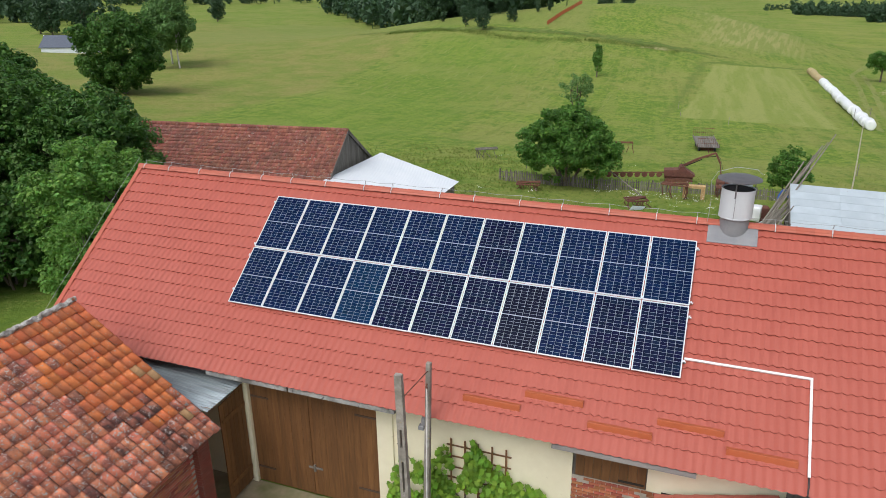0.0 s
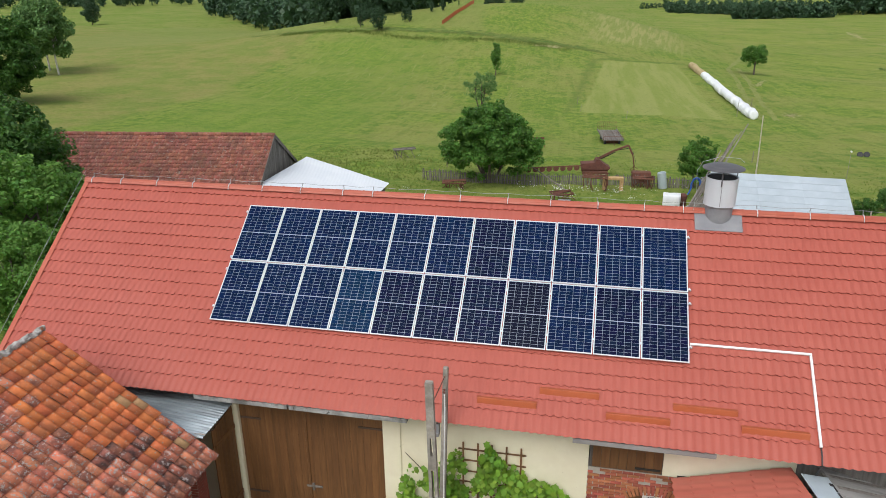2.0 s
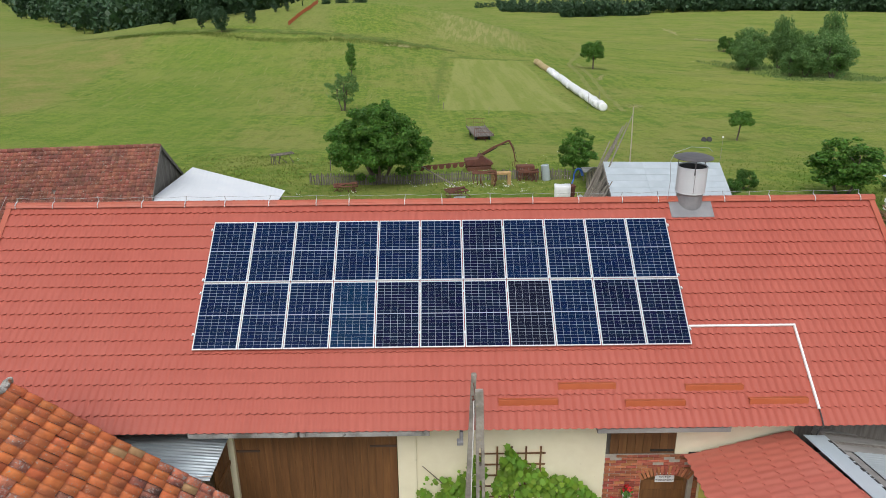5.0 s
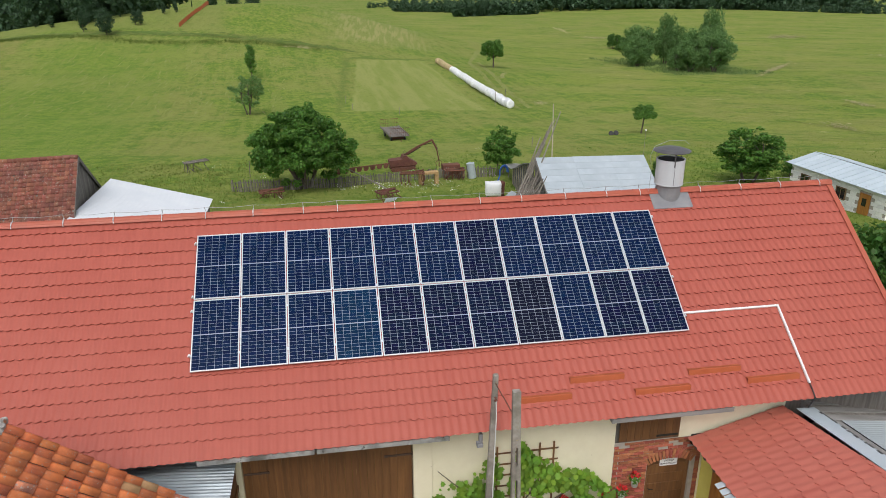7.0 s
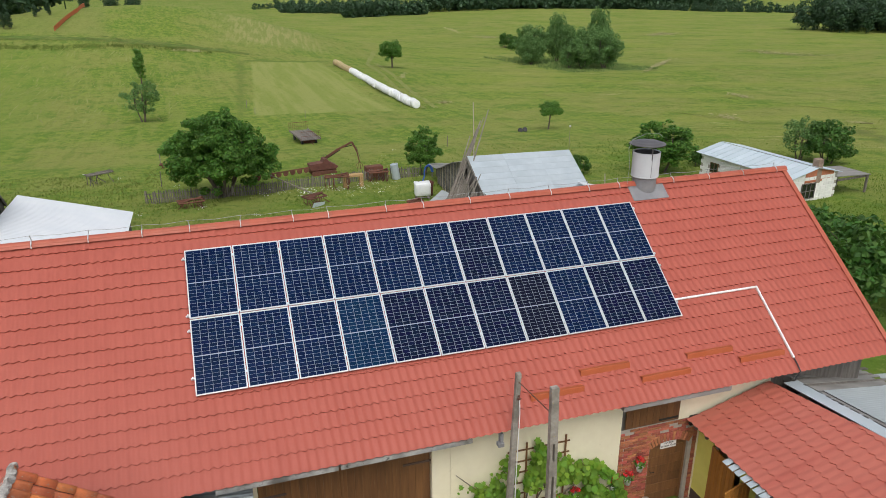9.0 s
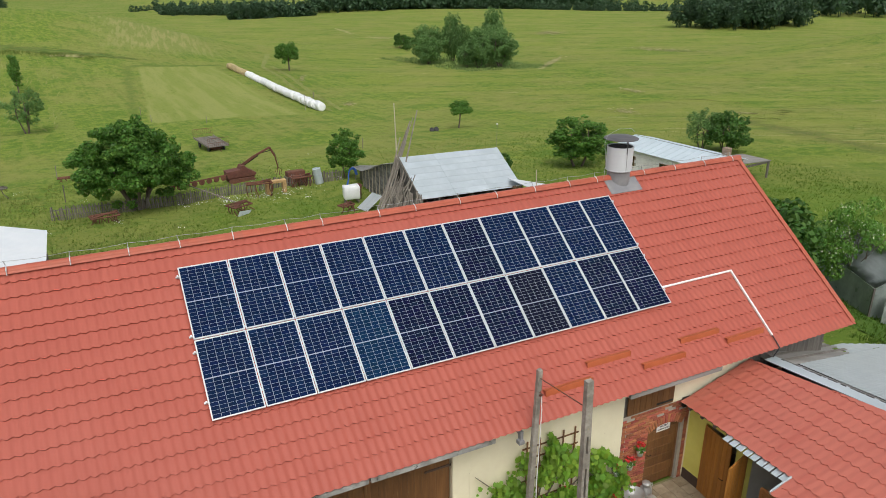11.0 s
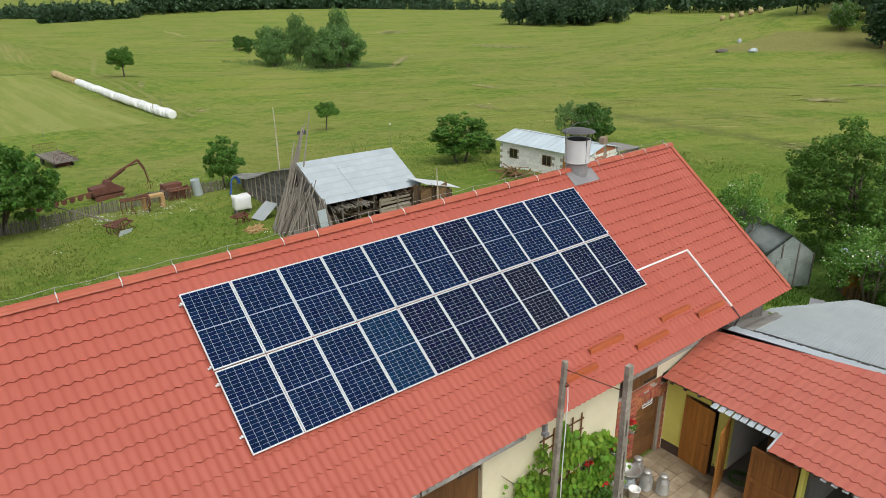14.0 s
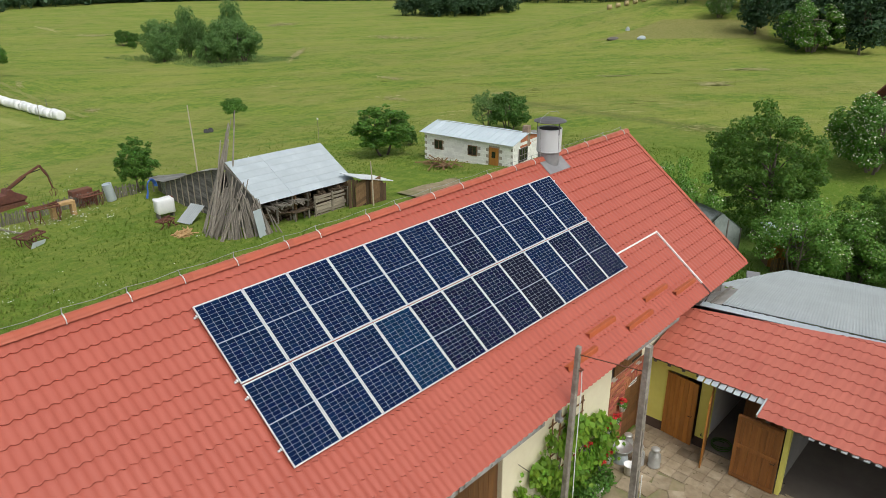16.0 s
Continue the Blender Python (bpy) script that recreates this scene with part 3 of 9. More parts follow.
M["slab"] = surf("stone_slab", (0.28, 0.222, 0.148), (0.42, 0.345, 0.248), scale=3.0, rough=0.92, bump=0.4, bscale=35, single=0.2, third=(0.20, 0.15, 0.095), tscale=1.0, tamount=0.75, spots=(0.14, 0.11, 0.06), sscale=5.0, sedge=0.64)
# Floor colour darkened to carry the gloom inside the annex.
M["floor_in"] = surf("concrete_floor", (0.13, 0.11, 0.095), (0.17, 0.148, 0.128), scale=1.2, rough=0.9, bump=0.2)
M["limewash"] = surf("limewash", (0.66, 0.65, 0.62), (0.74, 0.73, 0.70), scale=1.2, rough=0.9, bump=0.2, third=(0.52, 0.50, 0.46), tscale=0.8)
# Inner walls far darker than limewash: the room's shade is in the colour.
M["inner"] = surf("shade_darkened_inner_wall", (0.22, 0.21, 0.20), (0.28, 0.27, 0.26), scale=1.2, rough=0.9, bump=0.2)
M["milk"] = surf("brushed_aluminium_can", (0.44, 0.44, 0.43), (0.54, 0.54, 0.53), scale=6, rough=0.4, metal=0.6, bump=0.1)
M["wrap"] = surf("white_bale_wrap", (0.74, 0.76, 0.78), (0.82, 0.83, 0.84), scale=3, rough=0.4, bump=0.5, bscale=5, bdist=0.05)
M["straw"] = surf("dry_straw", (0.46, 0.37, 0.20), (0.36, 0.28, 0.14), scale=4, rough=0.95, bump=0.6, bscale=14, bdist=0.04)
M["blue"] = surf("blue_hose", (0.03, 0.10, 0.42), (0.05, 0.14, 0.50), scale=5, rough=0.45, bump=0.05)
M["red_flower"] = surf("red_geranium", (0.50, 0.015, 0.015), (0.62, 0.03, 0.03), scale=9, rough=0.7, bump=0, island=0.3)
M["glass"] = surf("dark_window_glass", (0.012, 0.014, 0.015), (0.02, 0.022, 0.024), scale=2, rough=0.08, bump=0, spec=0.8, rvar=0.02)
M["orange_net"] = surf("orange_mesh_fence", (0.62, 0.17, 0.06), (0.55, 0.13, 0.045), scale=3, rough=0.8, bump=0.1)
M["fibro"] = surf("pale_cement_sheet", (0.325, 0.36, 0.375), (0.365, 0.402, 0.416), scale=1.0, rough=0.75, bump=0.15, third=(0.31, 0.345, 0.355), tscale=0.4, tamount=0.5, streak=((0.29, 0.32, 0.33), (3.0, 0.2, 1), 0.0, 0.4))
M["felt"] = surf("old_roofing_felt", (0.22, 0.21, 0.20), (0.34, 0.325, 0.305), scale=2.0, rough=0.9, bump=0.4, stretch=(0.6, 4, 1), third=(0.12, 0.115, 0.108), tscale=1.0)
M["slate_blue"] = surf("dark_blue_roof", (0.07, 0.085, 0.12), (0.10, 0.115, 0.15), scale=2, rough=0.55, bump=0.1)
M["leaf_dark"] = leafy("dark_leaves", (0.042, 0.110, 0.020), (0.090, 0.190, 0.034), through=0.28)
M["leaf_mid"] = leafy("mid_green_leaves", (0.060, 0.150, 0.022), (0.122, 0.250, 0.042), through=0.30)
M["leaf_light"] = leafy("light_green_leaves", (0.098, 0.215, 0.040), (0.185, 0.335, 0.070), through=0.34)
M["leaf_grey"] = leafy("grey_green_leaves", (0.092, 0.185, 0.056), (0.160, 0.275, 0.088), through=0.30)
# Extra blue in the leaf colour paints the haze over the distant woods.
M["leaf_forest"] = leafy("hazed_forest_leaves", (0.032, 0.074, 0.036), (0.064, 0.122, 0.055), through=0.2, island=0.25)
M["leaf_vine"] = leafy("vine_leaves", (0.092, 0.200, 0.016), (0.205, 0.345, 0.036), through=0.3, island=0.4)
M["bloom"] = surf("elder_blossom", (0.62, 0.62, 0.46), (0.72, 0.72, 0.56), scale=3, rough=0.8, bump=0, island=0.15)
M["bank_blade"] = grassy("rank_bank_grass", (0.135, 0.205, 0.04), (0.19, 0.235, 0.055))
M["dry_blade"] = grassy("seeding_dry_grass", (0.235, 0.255, 0.075), (0.20, 0.27, 0.06))
M["track"] = surf("worn_track_grass", (0.24, 0.25, 0.085), (0.205, 0.245, 0.062), scale=0.5, rough=0.95, bump=0, island=0.12, spec=0.1)
M["straw_patch"] = surf("dry_cut_grass", (0.36, 0.33, 0.16), (0.28, 0.285, 0.11), scale=0.5, rough=0.95, bump=0, island=0.15, spec=0.1)
M["bank_flat"] = surf("rank_grass_patches", (0.105, 0.175, 0.035), (0.17, 0.205, 0.055), scale=0.3, rough=0.95, bump=0, island=0.2, spec=0.1)
M["reed_blade"] = grassy("reed_blades", (0.17, 0.27, 0.09), (0.23, 0.32, 0.115))
M["wire_grey"] = surf("dull_grey_wire", (0.30, 0.31, 0.31), (0.38, 0.39, 0.39), scale=6, rough=0.5, metal=0.4, bump=0)
M["door_framed"] = surf("worn_brown_varnish", (0.23, 0.085, 0.022), (0.33, 0.135, 0.035), scale=3.0, rough=0.5, bump=0.25, bscale=22, stretch=(6, 6, 0.5), third=(0.15, 0.058, 0.018), tscale=0.9, single=0.10)

# ---- ground ----
def axis(spans):
    out = []
    for a, b, step in spans:
        out += list(np.arange(a, b, step))
    return out + [spans[-1][1]]


GRID = {}


def ground_at(x, y):
    """Height of the ground sheet itself."""
    gx, gy, gz = GRID["x"], GRID["y"], GRID["z"]
    i = min(max(int(np.searchsorted(gx, x)) - 1, 0), len(gx) - 2)
    j = min(max(int(np.searchsorted(gy, y)) - 1, 0), len(gy) - 2)
    u, v = (x - gx[i]) / (gx[i + 1] - gx[i]), (y - gy[j]) / (gy[j + 1] - gy[j])
    return float((gz[j, i] * (1 - u) + gz[j, i + 1] * u) * (1 - v) + (gz[j + 1, i] * (1 - u) + gz[j + 1, i + 1] * u) * v)


def land_sheet(name, xs, ys, lift, mat, rough_z=0.0):
    verts = []
    for y in ys:
        for x in xs:
            wob = rough_z * (noise.noise(Vector((x * 0.35, y * 0.35, 1.7))) + 0.6 * noise.noise(Vector((x * 1.3, y * 1.3, 4.1)))) if y > 9.5 or x > 22 or x < -8 else 0
            swell = 0.5 * noise.noise(Vector((x * 0.03, y * 0.03, 9.0))) * min(1, max(0, (y - 60) / 80)) + (2.5 * noise.noise(Vector((x * 0.006, y * 0.006, 3.0))) * min(1, max(0, (math.hypot(x, y) - 330) / 200)))
            verts.append((x, y, land(x, y) + wob + swell + lift))
    nx, ny = len(xs), len(ys)
    GRID.update(x=np.array(xs), y=np.array(ys), z=np.array([v[2] for v in verts]).reshape(ny, nx))
    faces = [(j * nx + i, j * nx + i + 1, (j + 1) * nx + i + 1, (j + 1) * nx + i) for j in range(ny - 1) for i in range(nx - 1)]
    return raw(name, verts, faces, mat, smooth=True)


ground = land_sheet("ground", axis([(-3000, -400, 200), (-400, -120, 14), (-120, -30, 4), (-30, 60, 0.9), (60, 240, 5), (240, 600, 18), (600, 3000, 240)]),
                    axis([(-400, -40, 40), (-40, 8, 3), (8, 60, 0.9), (60, 140, 2.5), (140, 340, 5), (340, 800, 23), (800, 4000, 320)]), -0.02, M["meadow"], 0.16)
tagged(ground, "rolling green meadow with yellowed patches behind the barn", "meadow", kind="structure")


def drape(name, label, category, edge, mat, lift=0.07, cuts=14, kind="structure", ragged=0.0):
    """A field or strip that lies on the ground: a four-cornered patch, split finely, that follows the land."""
    a, b, c, d = [Vector((*p, 0)) for p in edge]
    n = cuts
    verts, faces = [], []
    for j in range(n + 1):
        for i in range(n + 1):
            u, v = i / n, j / n
            p = (a * (1 - u) + b * u) * (1 - v) + (d * (1 - u) + c * u) * v
            if ragged and (i in (0, n) or j in (0, n)):
                p += Vector((noise.noise(p * 0.4), noise.noise(p * 0.4 + Vector((7, 3, 1))), 0)) * ragged
            verts.append((p.x, p.y, ground_at(p.x, p.y) + lift))
    for j in range(n):
        for i in range(n):
            k = j * (n + 1) + i
            faces.append((k, k + 1, k + n + 2, k + n + 1))
    return tagged(raw(name, verts, faces, mat, smooth=True), label, category, kind=kind)


def flecks(name, label, category, edge, mat, n, size, lift=0.05, soft=0.24, flat=0.3, kind="stuff"):
    """Many small flat strips strewn over a four-cornered patch, thinning out towards its edge."""
    r = np.random.default_rng(int(abs(edge[0][0]) * 7 + n))
    a, b, c, d = [Vector((*p, 0)) for p in edge]
    way = (b - a).normalized()
    verts = []
    for _ in range(n):
        u, v = (r.normal(0.5, soft), r.normal(0.5, soft)) if soft else (r.random(), r.random())
        p = (a * (1 - u) + b * u) * (1 - v) + (d * (1 - u) + c * u) * v
        ang = math.atan2(way.y, way.x) + r.normal() * 0.12
        t, s = Vector((math.cos(ang), math.sin(ang), 0)), Vector((-math.sin(ang), math.cos(ang), 0))
        l, w = size * r.uniform(0.5, 1.6), size * flat * r.uniform(0.4, 1.2)
        for q in (p - t * l, p - s * w, p + t * l, p + s * w):
            verts.append((q.x, q.y, ground_at(q.x, q.y) + lift * (0.6 + 0.4 * r.random())))
    return tagged(raw(name, verts, np.arange(len(verts)).reshape(-1, 4), M[mat]), label, category, kind=kind)


for e, n in (([(-84, 186), (-18, 184), (-18, 188), (-84, 190)], 900), ([(-18, 183), (7, 181), (7, 184), (-18, 188)], 420)):
    flecks("terrace_bank", "rough grassy terrace edge between two meadows", "bank", e, "bank_flat", n, 1.3, 0.10, 0.28)
flecks("bare_spot", "bare sandy spots on the terrace edge", "sand", [(-6, 178), (0, 179), (-1, 183), (-7, 181)], "straw_patch", 60, 1.0, 0.08)
for a in ([(34.5, 100), (41.5, 177), (40.6, 177), (33.7, 100)], [(36.6, 100), (44.2, 179), (43.3, 179), (35.8, 100)], [(41.3, 177), (52, 215), (50.5, 215), (40.5, 177)]):
    flecks("wheel_track", "pale wheel track through the meadow", "track", a, "track", 460, 1.0, 0.09, 0.0, 0.22)
for e, n, s in (([(97.7, 35.6), (96.8, 30.8), (106.8, 31.7), (105.4, 38.0)], 150, 0.8), ([(128.8, 44.1), (134.7, 34.2), (139.0, 36.6), (134.7, 45.1)], 130, 0.9), ([(79.9, 59.7), (80.6, 55.2), (82.3, 56.6), (81.9, 60.7)], 60, 0.6),
                ([(91.9, 98.1), (89.1, 87.6), (92.4, 91.4), (94.0, 99.5)], 80, 0.8), ([(177.8, 198.6), (173.3, 153.6), (189.8, 168.6), (184.6, 203.1)], 170, 1.6), ([(121.5, 362.6), (116.4, 323.2), (120.6, 330.8), (125.3, 369.7)], 90, 2.0),
                ([(113.3, 299.4), (124.5, 287.7), (128.3, 296.1), (118.3, 310.5)], 90, 1.8), ([(37.6, 105.2), (39.8, 102.3), (41.8, 109.0), (40.1, 110.3)], 70, 0.5), ([(40.2, 142.0), (41.0, 138.4), (45.2, 151.5), (44.0, 152.6)], 70, 0.6),
                ([(58, 20), (60, 16), (64, 17), (62, 21)], 60, 0.4), ([(70, 75), (69, 66), (73, 69), (74, 76)], 60, 0.7), ([(110, 60), (112, 52), (116, 54), (115, 62)], 60, 0.8)):
    flecks("dry_patch", "straw-coloured dry patch in the meadow", "dry grass", e, "straw_patch", int(n * 1.4), s * 0.7, 0.11)
for e, n in (([(183.9, 273.2), (205.3, 271.6), (218.6, 292.5), (206.0, 296.1)], 260), ([(104.8, 144.5), (107.1, 145.8), (138.7, 180.0), (129.0, 173.3)], 200)):
    flecks("sand_patch", "bare sandy patch on the meadow", "sand", e, "straw_patch", n, 1.3, 0.16)
flecks("mowing_streaks", "pale mowing streaks across the meadow", "dry grass", [(60, 110), (75, 20), (170, 60), (140, 190)], "track", 700, 2.0, 0.05, 0.0, 0.06)
flecks("mowing_streaks", "pale mowing streaks down the slope", "dry grass", [(-60, 105), (-58, 180), (-5, 175), (-5, 105)], "track", 500, 2.0, 0.05, 0.0, 0.06)
drape("dirt_path", "worn dirt path beside the wood shed", "path", [(25.6, 22.0), (30.5, 21.5), (32.5, 24.0), (27, 25.2)], M["dirt"], 0.12, 12, ragged=0.8)
drape("dirt_path", "bare earth strip behind the barn", "path", [(2, 12.5), (26, 16.5), (26, 20.5), (4, 16)], M["dirt"], 0.10, 16, ragged=1.5)

# ---- barn roof ----
def tile_sheet(name, length, rise, mat, parent, row=0.3615, wave=0.186, high=0.0125, step=0.033, edge=0.046, per=10, m=None, label="", cut=None, drip=0.0):
    """Pressed tile-effect steel: rounded waves across, a scalloped step at each course. Local: u along, v up, n out."""
    nu = int(round(length / wave)) * per + 1
    us = np.linspace(0, length, nu)
    ph = (us / wave) % 1.0
    hump = np.where(ph < 0.66, np.sin(np.pi * np.clip(ph / 0.66, 0, 1)), 0)
    prof = high * (hump - np.where(ph >= 0.66, 0.3 * np.sin(np.pi * (ph - 0.66) / 0.34), 0))
    arc = np.abs(np.sin(math.pi * (us / wave - 0.83)))
    scallop = edge * (0.5 * arc + 0.5 * arc ** 2)
    rows = int(math.ceil(rise / row - 0.02))
    lines, hard = [(0.02 - drip - 0.6 * scallop, -0.02)], [0]
    for k in range(rows):
        v0, v1 = k * row, min((k + 1) * row, rise)
        last = k + 1 == rows
        hard.append(len(lines))
        lines += [(v0 - (drip + scallop * 0.6 if k == 0 else scallop), step), ((v0 + v1) / 2 + 0 * us, step * 0.5)]
        hard.append(len(lines))
        lines += [(v1 + 0 * us if last else v1 + 0.004 - scallop, 0.0)]
    verts = np.concatenate([np.stack([us, v, prof + n], 1) for v, n in lines])
    faces = []
    for s in range(len(lines) - 1):
        a = s * nu + np.arange(nu - 1)
        faces.append(np.stack([a, a + 1, a + nu + 1, a + nu], 1))
    ob = raw(name, verts, np.concatenate(faces), mat, parent, label, smooth=True)
    ends = np.zeros(2 * len(ob.data.edges), dtype=np.int32)
    ob.data.edges.foreach_get("vertices", ends)
    ends = ends.reshape(-1, 2) // nu
    ob.data.edges.foreach_set("use_edge_sharp", ((ends[:, 0] == ends[:, 1]) & np.isin(ends[:, 0], hard)).tolist())
    if cut:
        bm = bmn()
        bm.from_mesh(ob.data)
        bmesh.ops.bisect_plane(bm, geom=bm.verts[:] + bm.edges[:] + bm.faces[:], plane_co=cut[0], plane_no=cut[1], clear_outer=True)
        bm.to_mesh(ob.data)
        bm.free()
    if m is not None:
        ob.matrix_basis = m
    return ob


X0, X1 = -5.52, 17.24
V0, V1 = -1.85, 4.20
RIDGE = on_roof(0, V1, -0.12)
barn = thing("barn", "long cream-rendered barn with a red tile-effect steel roof", "barn", (0, 0, 0))
tile_sheet("roof_slope", X1 - X0, V1 - V0, M["tile_red"], barn, high=0.0120, edge=0.042, drip=0.075, m=ROOF @ pose(X0, V0, -0.125), label="red tile-effect steel roof slope")
BACK = Matrix.Translation((X1, 2 * RIDGE.y, 0)) @ pose(0, 0, 0, 0, 0, 180) @ ROOF @ pose(0, V0, -0.125)
tile_sheet("roof_slope", X1 - X0, V1 - V0, M["tile_red"], barn, high=0.0120, edge=0.042, per=6, m=BACK, label="red tile-effect steel roof slope")

for k in range(1, 21):
    bm = bmn()
    u = X0 + 0.09 + k * 1.116
    box(bm, (u - 0.004, V0 + 0.01, -0.118), (u + 0.004, V1, -0.1065), ROOF)
    part("sheet_lap", bm, M["tile_red"], barn)
# lining under the sheet, eaves boards and verges
bm = bmn()
for sx in (0, 1):
    flip = pose(0, 0, 0) if not sx else Matrix.Translation((X0 + X1, 2 * RIDGE.y, 0)) @ pose(0, 0, 0, 0, 0, 180)
    box(bm, (X0 + 0.03, V0 + 0.04, -0.20), (X1 - 0.03, V1 + 0.02, -0.145), flip @ ROOF)
part("roof_boarding", bm, M["old_wood"], barn, "dark boarding under the roof sheet")
for end, x in (("west", X0), ("east", X1)):
    bm = bmn()
    sgn = -1 if end == "west" else 1
    for back_side in (0, 1):
        flip = pose(0, 0, 0) if not back_side else Matrix.Translation((0, 2 * RIDGE.y, 0)) @ Matrix.Scale(-1, 4, (0, 1, 0))
        box(bm, (x - 0.012 if sgn > 0 else x - 0.05, V0, -0.24), (x + 0.05 if sgn > 0 else x + 0.012, V1, -0.085), flip @ ROOF, 0.008)
        box(bm, (x - 0.10 if sgn > 0 else x - 0.05, V0, -0.087), (x + 0.05 if sgn > 0 else x + 0.10, V1, -0.078), flip @ ROOF)
    part("verge_trim", bm, M["cap_red"], barn, "folded red steel verge trim")

# ridge caps
for k in range(58):
    a = X0 - 0.04 + k * (X1 - X0 + 0.08) / 58
    b = X0 - 0.04 + (k + 1) * (X1 - X0 + 0.08) / 58 + 0.03
    bm = bmn()
    prof = []
    for i in range(13):
        ang = math.pi * (i / 12)
        prof.append((0.108 * math.cos(ang), 0.085 * math.sin(ang)))
    prof = [(0.142, -0.036), (0.125, -0.008)] + prof + [(-0.125, -0.008), (-0.142, -0.036)]
    rings = []
    for x, grow in ((a, 1.0), (a + 0.03, 1.0), (a + 0.05, 0.92), (b - 0.03, 0.92), (b, 0.92)):
        rings.append([bm.verts.new((x, RIDGE.y + y * grow, RIDGE.z + 0.014 + z * grow)) for y, z in prof])
    for r, s in zip(rings, rings[1:]):
        for i in range(len(prof) - 1):
            bm.faces.new((r[i], s[i], s[i + 1], r[i + 1]))
    if k == 0:
        bm.faces.new(rings[0])
    if k == 57:
        bm.faces.new(rings[-1][::-1])
    part("ridge_cap", bm, M["cap_red"], barn, smooth=True)

# ---- barn walls ----
WY, WT = -0.87, 0.38


def prism(bm, outline, lo, hi, plane="xz"):
    """An outline drawn in a plane, pushed through from lo to hi."""
    def at(p, d):
        return {"xz": (p[0], d, p[1]), "yz": (d, p[0], p[1]), "xy": (p[0], p[1], d)}[plane]
    r = [bm.verts.new(at(p, lo)) for p in outline]
    s = [bm.verts.new(at(p, hi)) for p in outline]
    n = len(outline)
    bm.faces.new(r)
    bm.faces.new(s[::-1])
    for i in range(n):
        bm.faces.new((r[i], s[i], s[(i + 1) % n], r[(i + 1) % n]))
    bmesh.ops.recalc_face_normals(bm, faces=bm.faces)


wall_front = thing("wall_south", "cream rendered front wall of the barn", "wall", kind="structure")
bm = bmn()
box(bm, (X0 + 0.35, WY, YARD - 0.3), (0.95, WY + WT, -0.98))
part("wall_section", bm, M["cream"], wall_front)
bm = bmn()
box(bm, (4.74, WY, YARD - 0.3), (9.58, WY + WT, -0.98))
part("wall_section", bm, M["cream"], wall_front)
bm = bmn()
box(bm, (11.2, WY, -2.42), (13.9, WY + WT, -0.98))
box(bm, (9.58, WY, -1.80), (11.2, WY + WT, -0.98))
box(bm, (11.85, WY, YARD - 0.3), (X1 - 0.35, WY + WT, -2.42))
part("wall_section", bm, M["cream"], wall_front)
bm = bmn()
box(bm, (13.9, WY, -2.42), (X1 - 0.35, WY + WT, -0.98))
part("board_section", bm, M["old_wood"], wall_front, "dark weathered boards above the grey roof")
bm = bmn()
box(bm, (0.95, WY, -1.80), (4.74, WY + WT, -0.98))
part("lintel", bm, M["old_wood"], wall_front, "dark lintel above the gate")
bm = bmn()
box(bm, (4.74, WY - 0.05, YARD - 0.3), (5.18, WY, -1.0), None, 0.01)
part("pilaster", bm, M["cream"], wall_front)
wall_back = thing("wall_north", "cream rendered back wall of the barn", "wall", kind="structure")
bm = bmn()
box(bm, (X0 + 0.35, 2 * RIDGE.y - WY - WT, YARD - 0.6), (X1 - 0.35, 2 * RIDGE.y - WY, -0.98))
part("wall_section", bm, M["cream"], wall_back)
for nm, x in (("wall_west", X0 + 0.35), ("wall_east", X1 - 0.35 - WT)):
    w = thing(nm, "cream rendered gable wall of the barn", "wall", kind="structure")
    bm = bmn()
    yb = 2 * RIDGE.y - WY - WT - 0.004
    prism(bm, [(WY + WT + 0.004, YARD - 0.6), (yb, YARD - 0.6), (yb, -0.98), (RIDGE.y, RIDGE.z - 0.3), (WY + WT + 0.004, -0.98)], x, x + WT, "yz")
    part("gable", bm, M["cream"], w)
# tin strips and boards along the eaves
for a, b, mt, lab in ((0.2, 2.6, "tin_dirty", "bent dirty tin eaves strip"), (2.65, 5.5, "tin_dirty", "bent dirty tin eaves strip"), (9.2, 12.15, "felt", "grey weathered eaves board")):
    bm = bmn()
    box(bm, (a, -1.465, -1.40), (b, -1.435, -1.285), None, 0.006)
    box(bm, (a, -1.435, -1.40), (b, -1.25, -1.385), None, 0.004)
    part("eaves_strip", bm, M[mt], barn, lab)

# ---- gate ----
gate = thing("barn_gate", "large brown boarded barn gate, its narrow leaf standing open", "gate")
bw = (4.72 - 0.98) / 22
for k in range(22):
    bm = bmn()
    x = 0.98 + k * bw
    box(bm, (x + 0.001, WY + 0.06 + (0.003 if k % 2 else 0), YARD + 0.04), (x + bw - 0.001, WY + 0.10, -1.82), None, 0.003)
    part("board", bm, M["door_brown"], gate)
for z in (-2.25, -4.5):
    bm = bmn()
    box(bm, (1.0, WY + 0.035, z), (1.55, WY + 0.055, z + 0.05))
    part("strap_hinge", bm, M["plinth"], gate, "dark iron strap hinge")
    bm = bmn()
    box(bm, (4.1, WY + 0.035, z + 0.1), (4.77, WY + 0.055, z + 0.15))
    tube(bm, [(4.76, WY + 0.03, z + 0.02), (4.76, WY + 0.03, z + 0.22)], 0.025)
    part("strap_hinge", bm, M["plinth"], gate, "dark iron strap hinge")
bm = bmn()
box(bm, (2.62, WY + 0.02, -4.12), (3.05, WY + 0.05, -4.05), None, 0.01)
box(bm, (2.78, WY + 0.0, -4.2), (2.84, WY + 0.05, -3.98), None, 0.01)
part("latch_bar", bm, M["old_wood"], gate, "grey wooden latch bar")
bm = bmn()
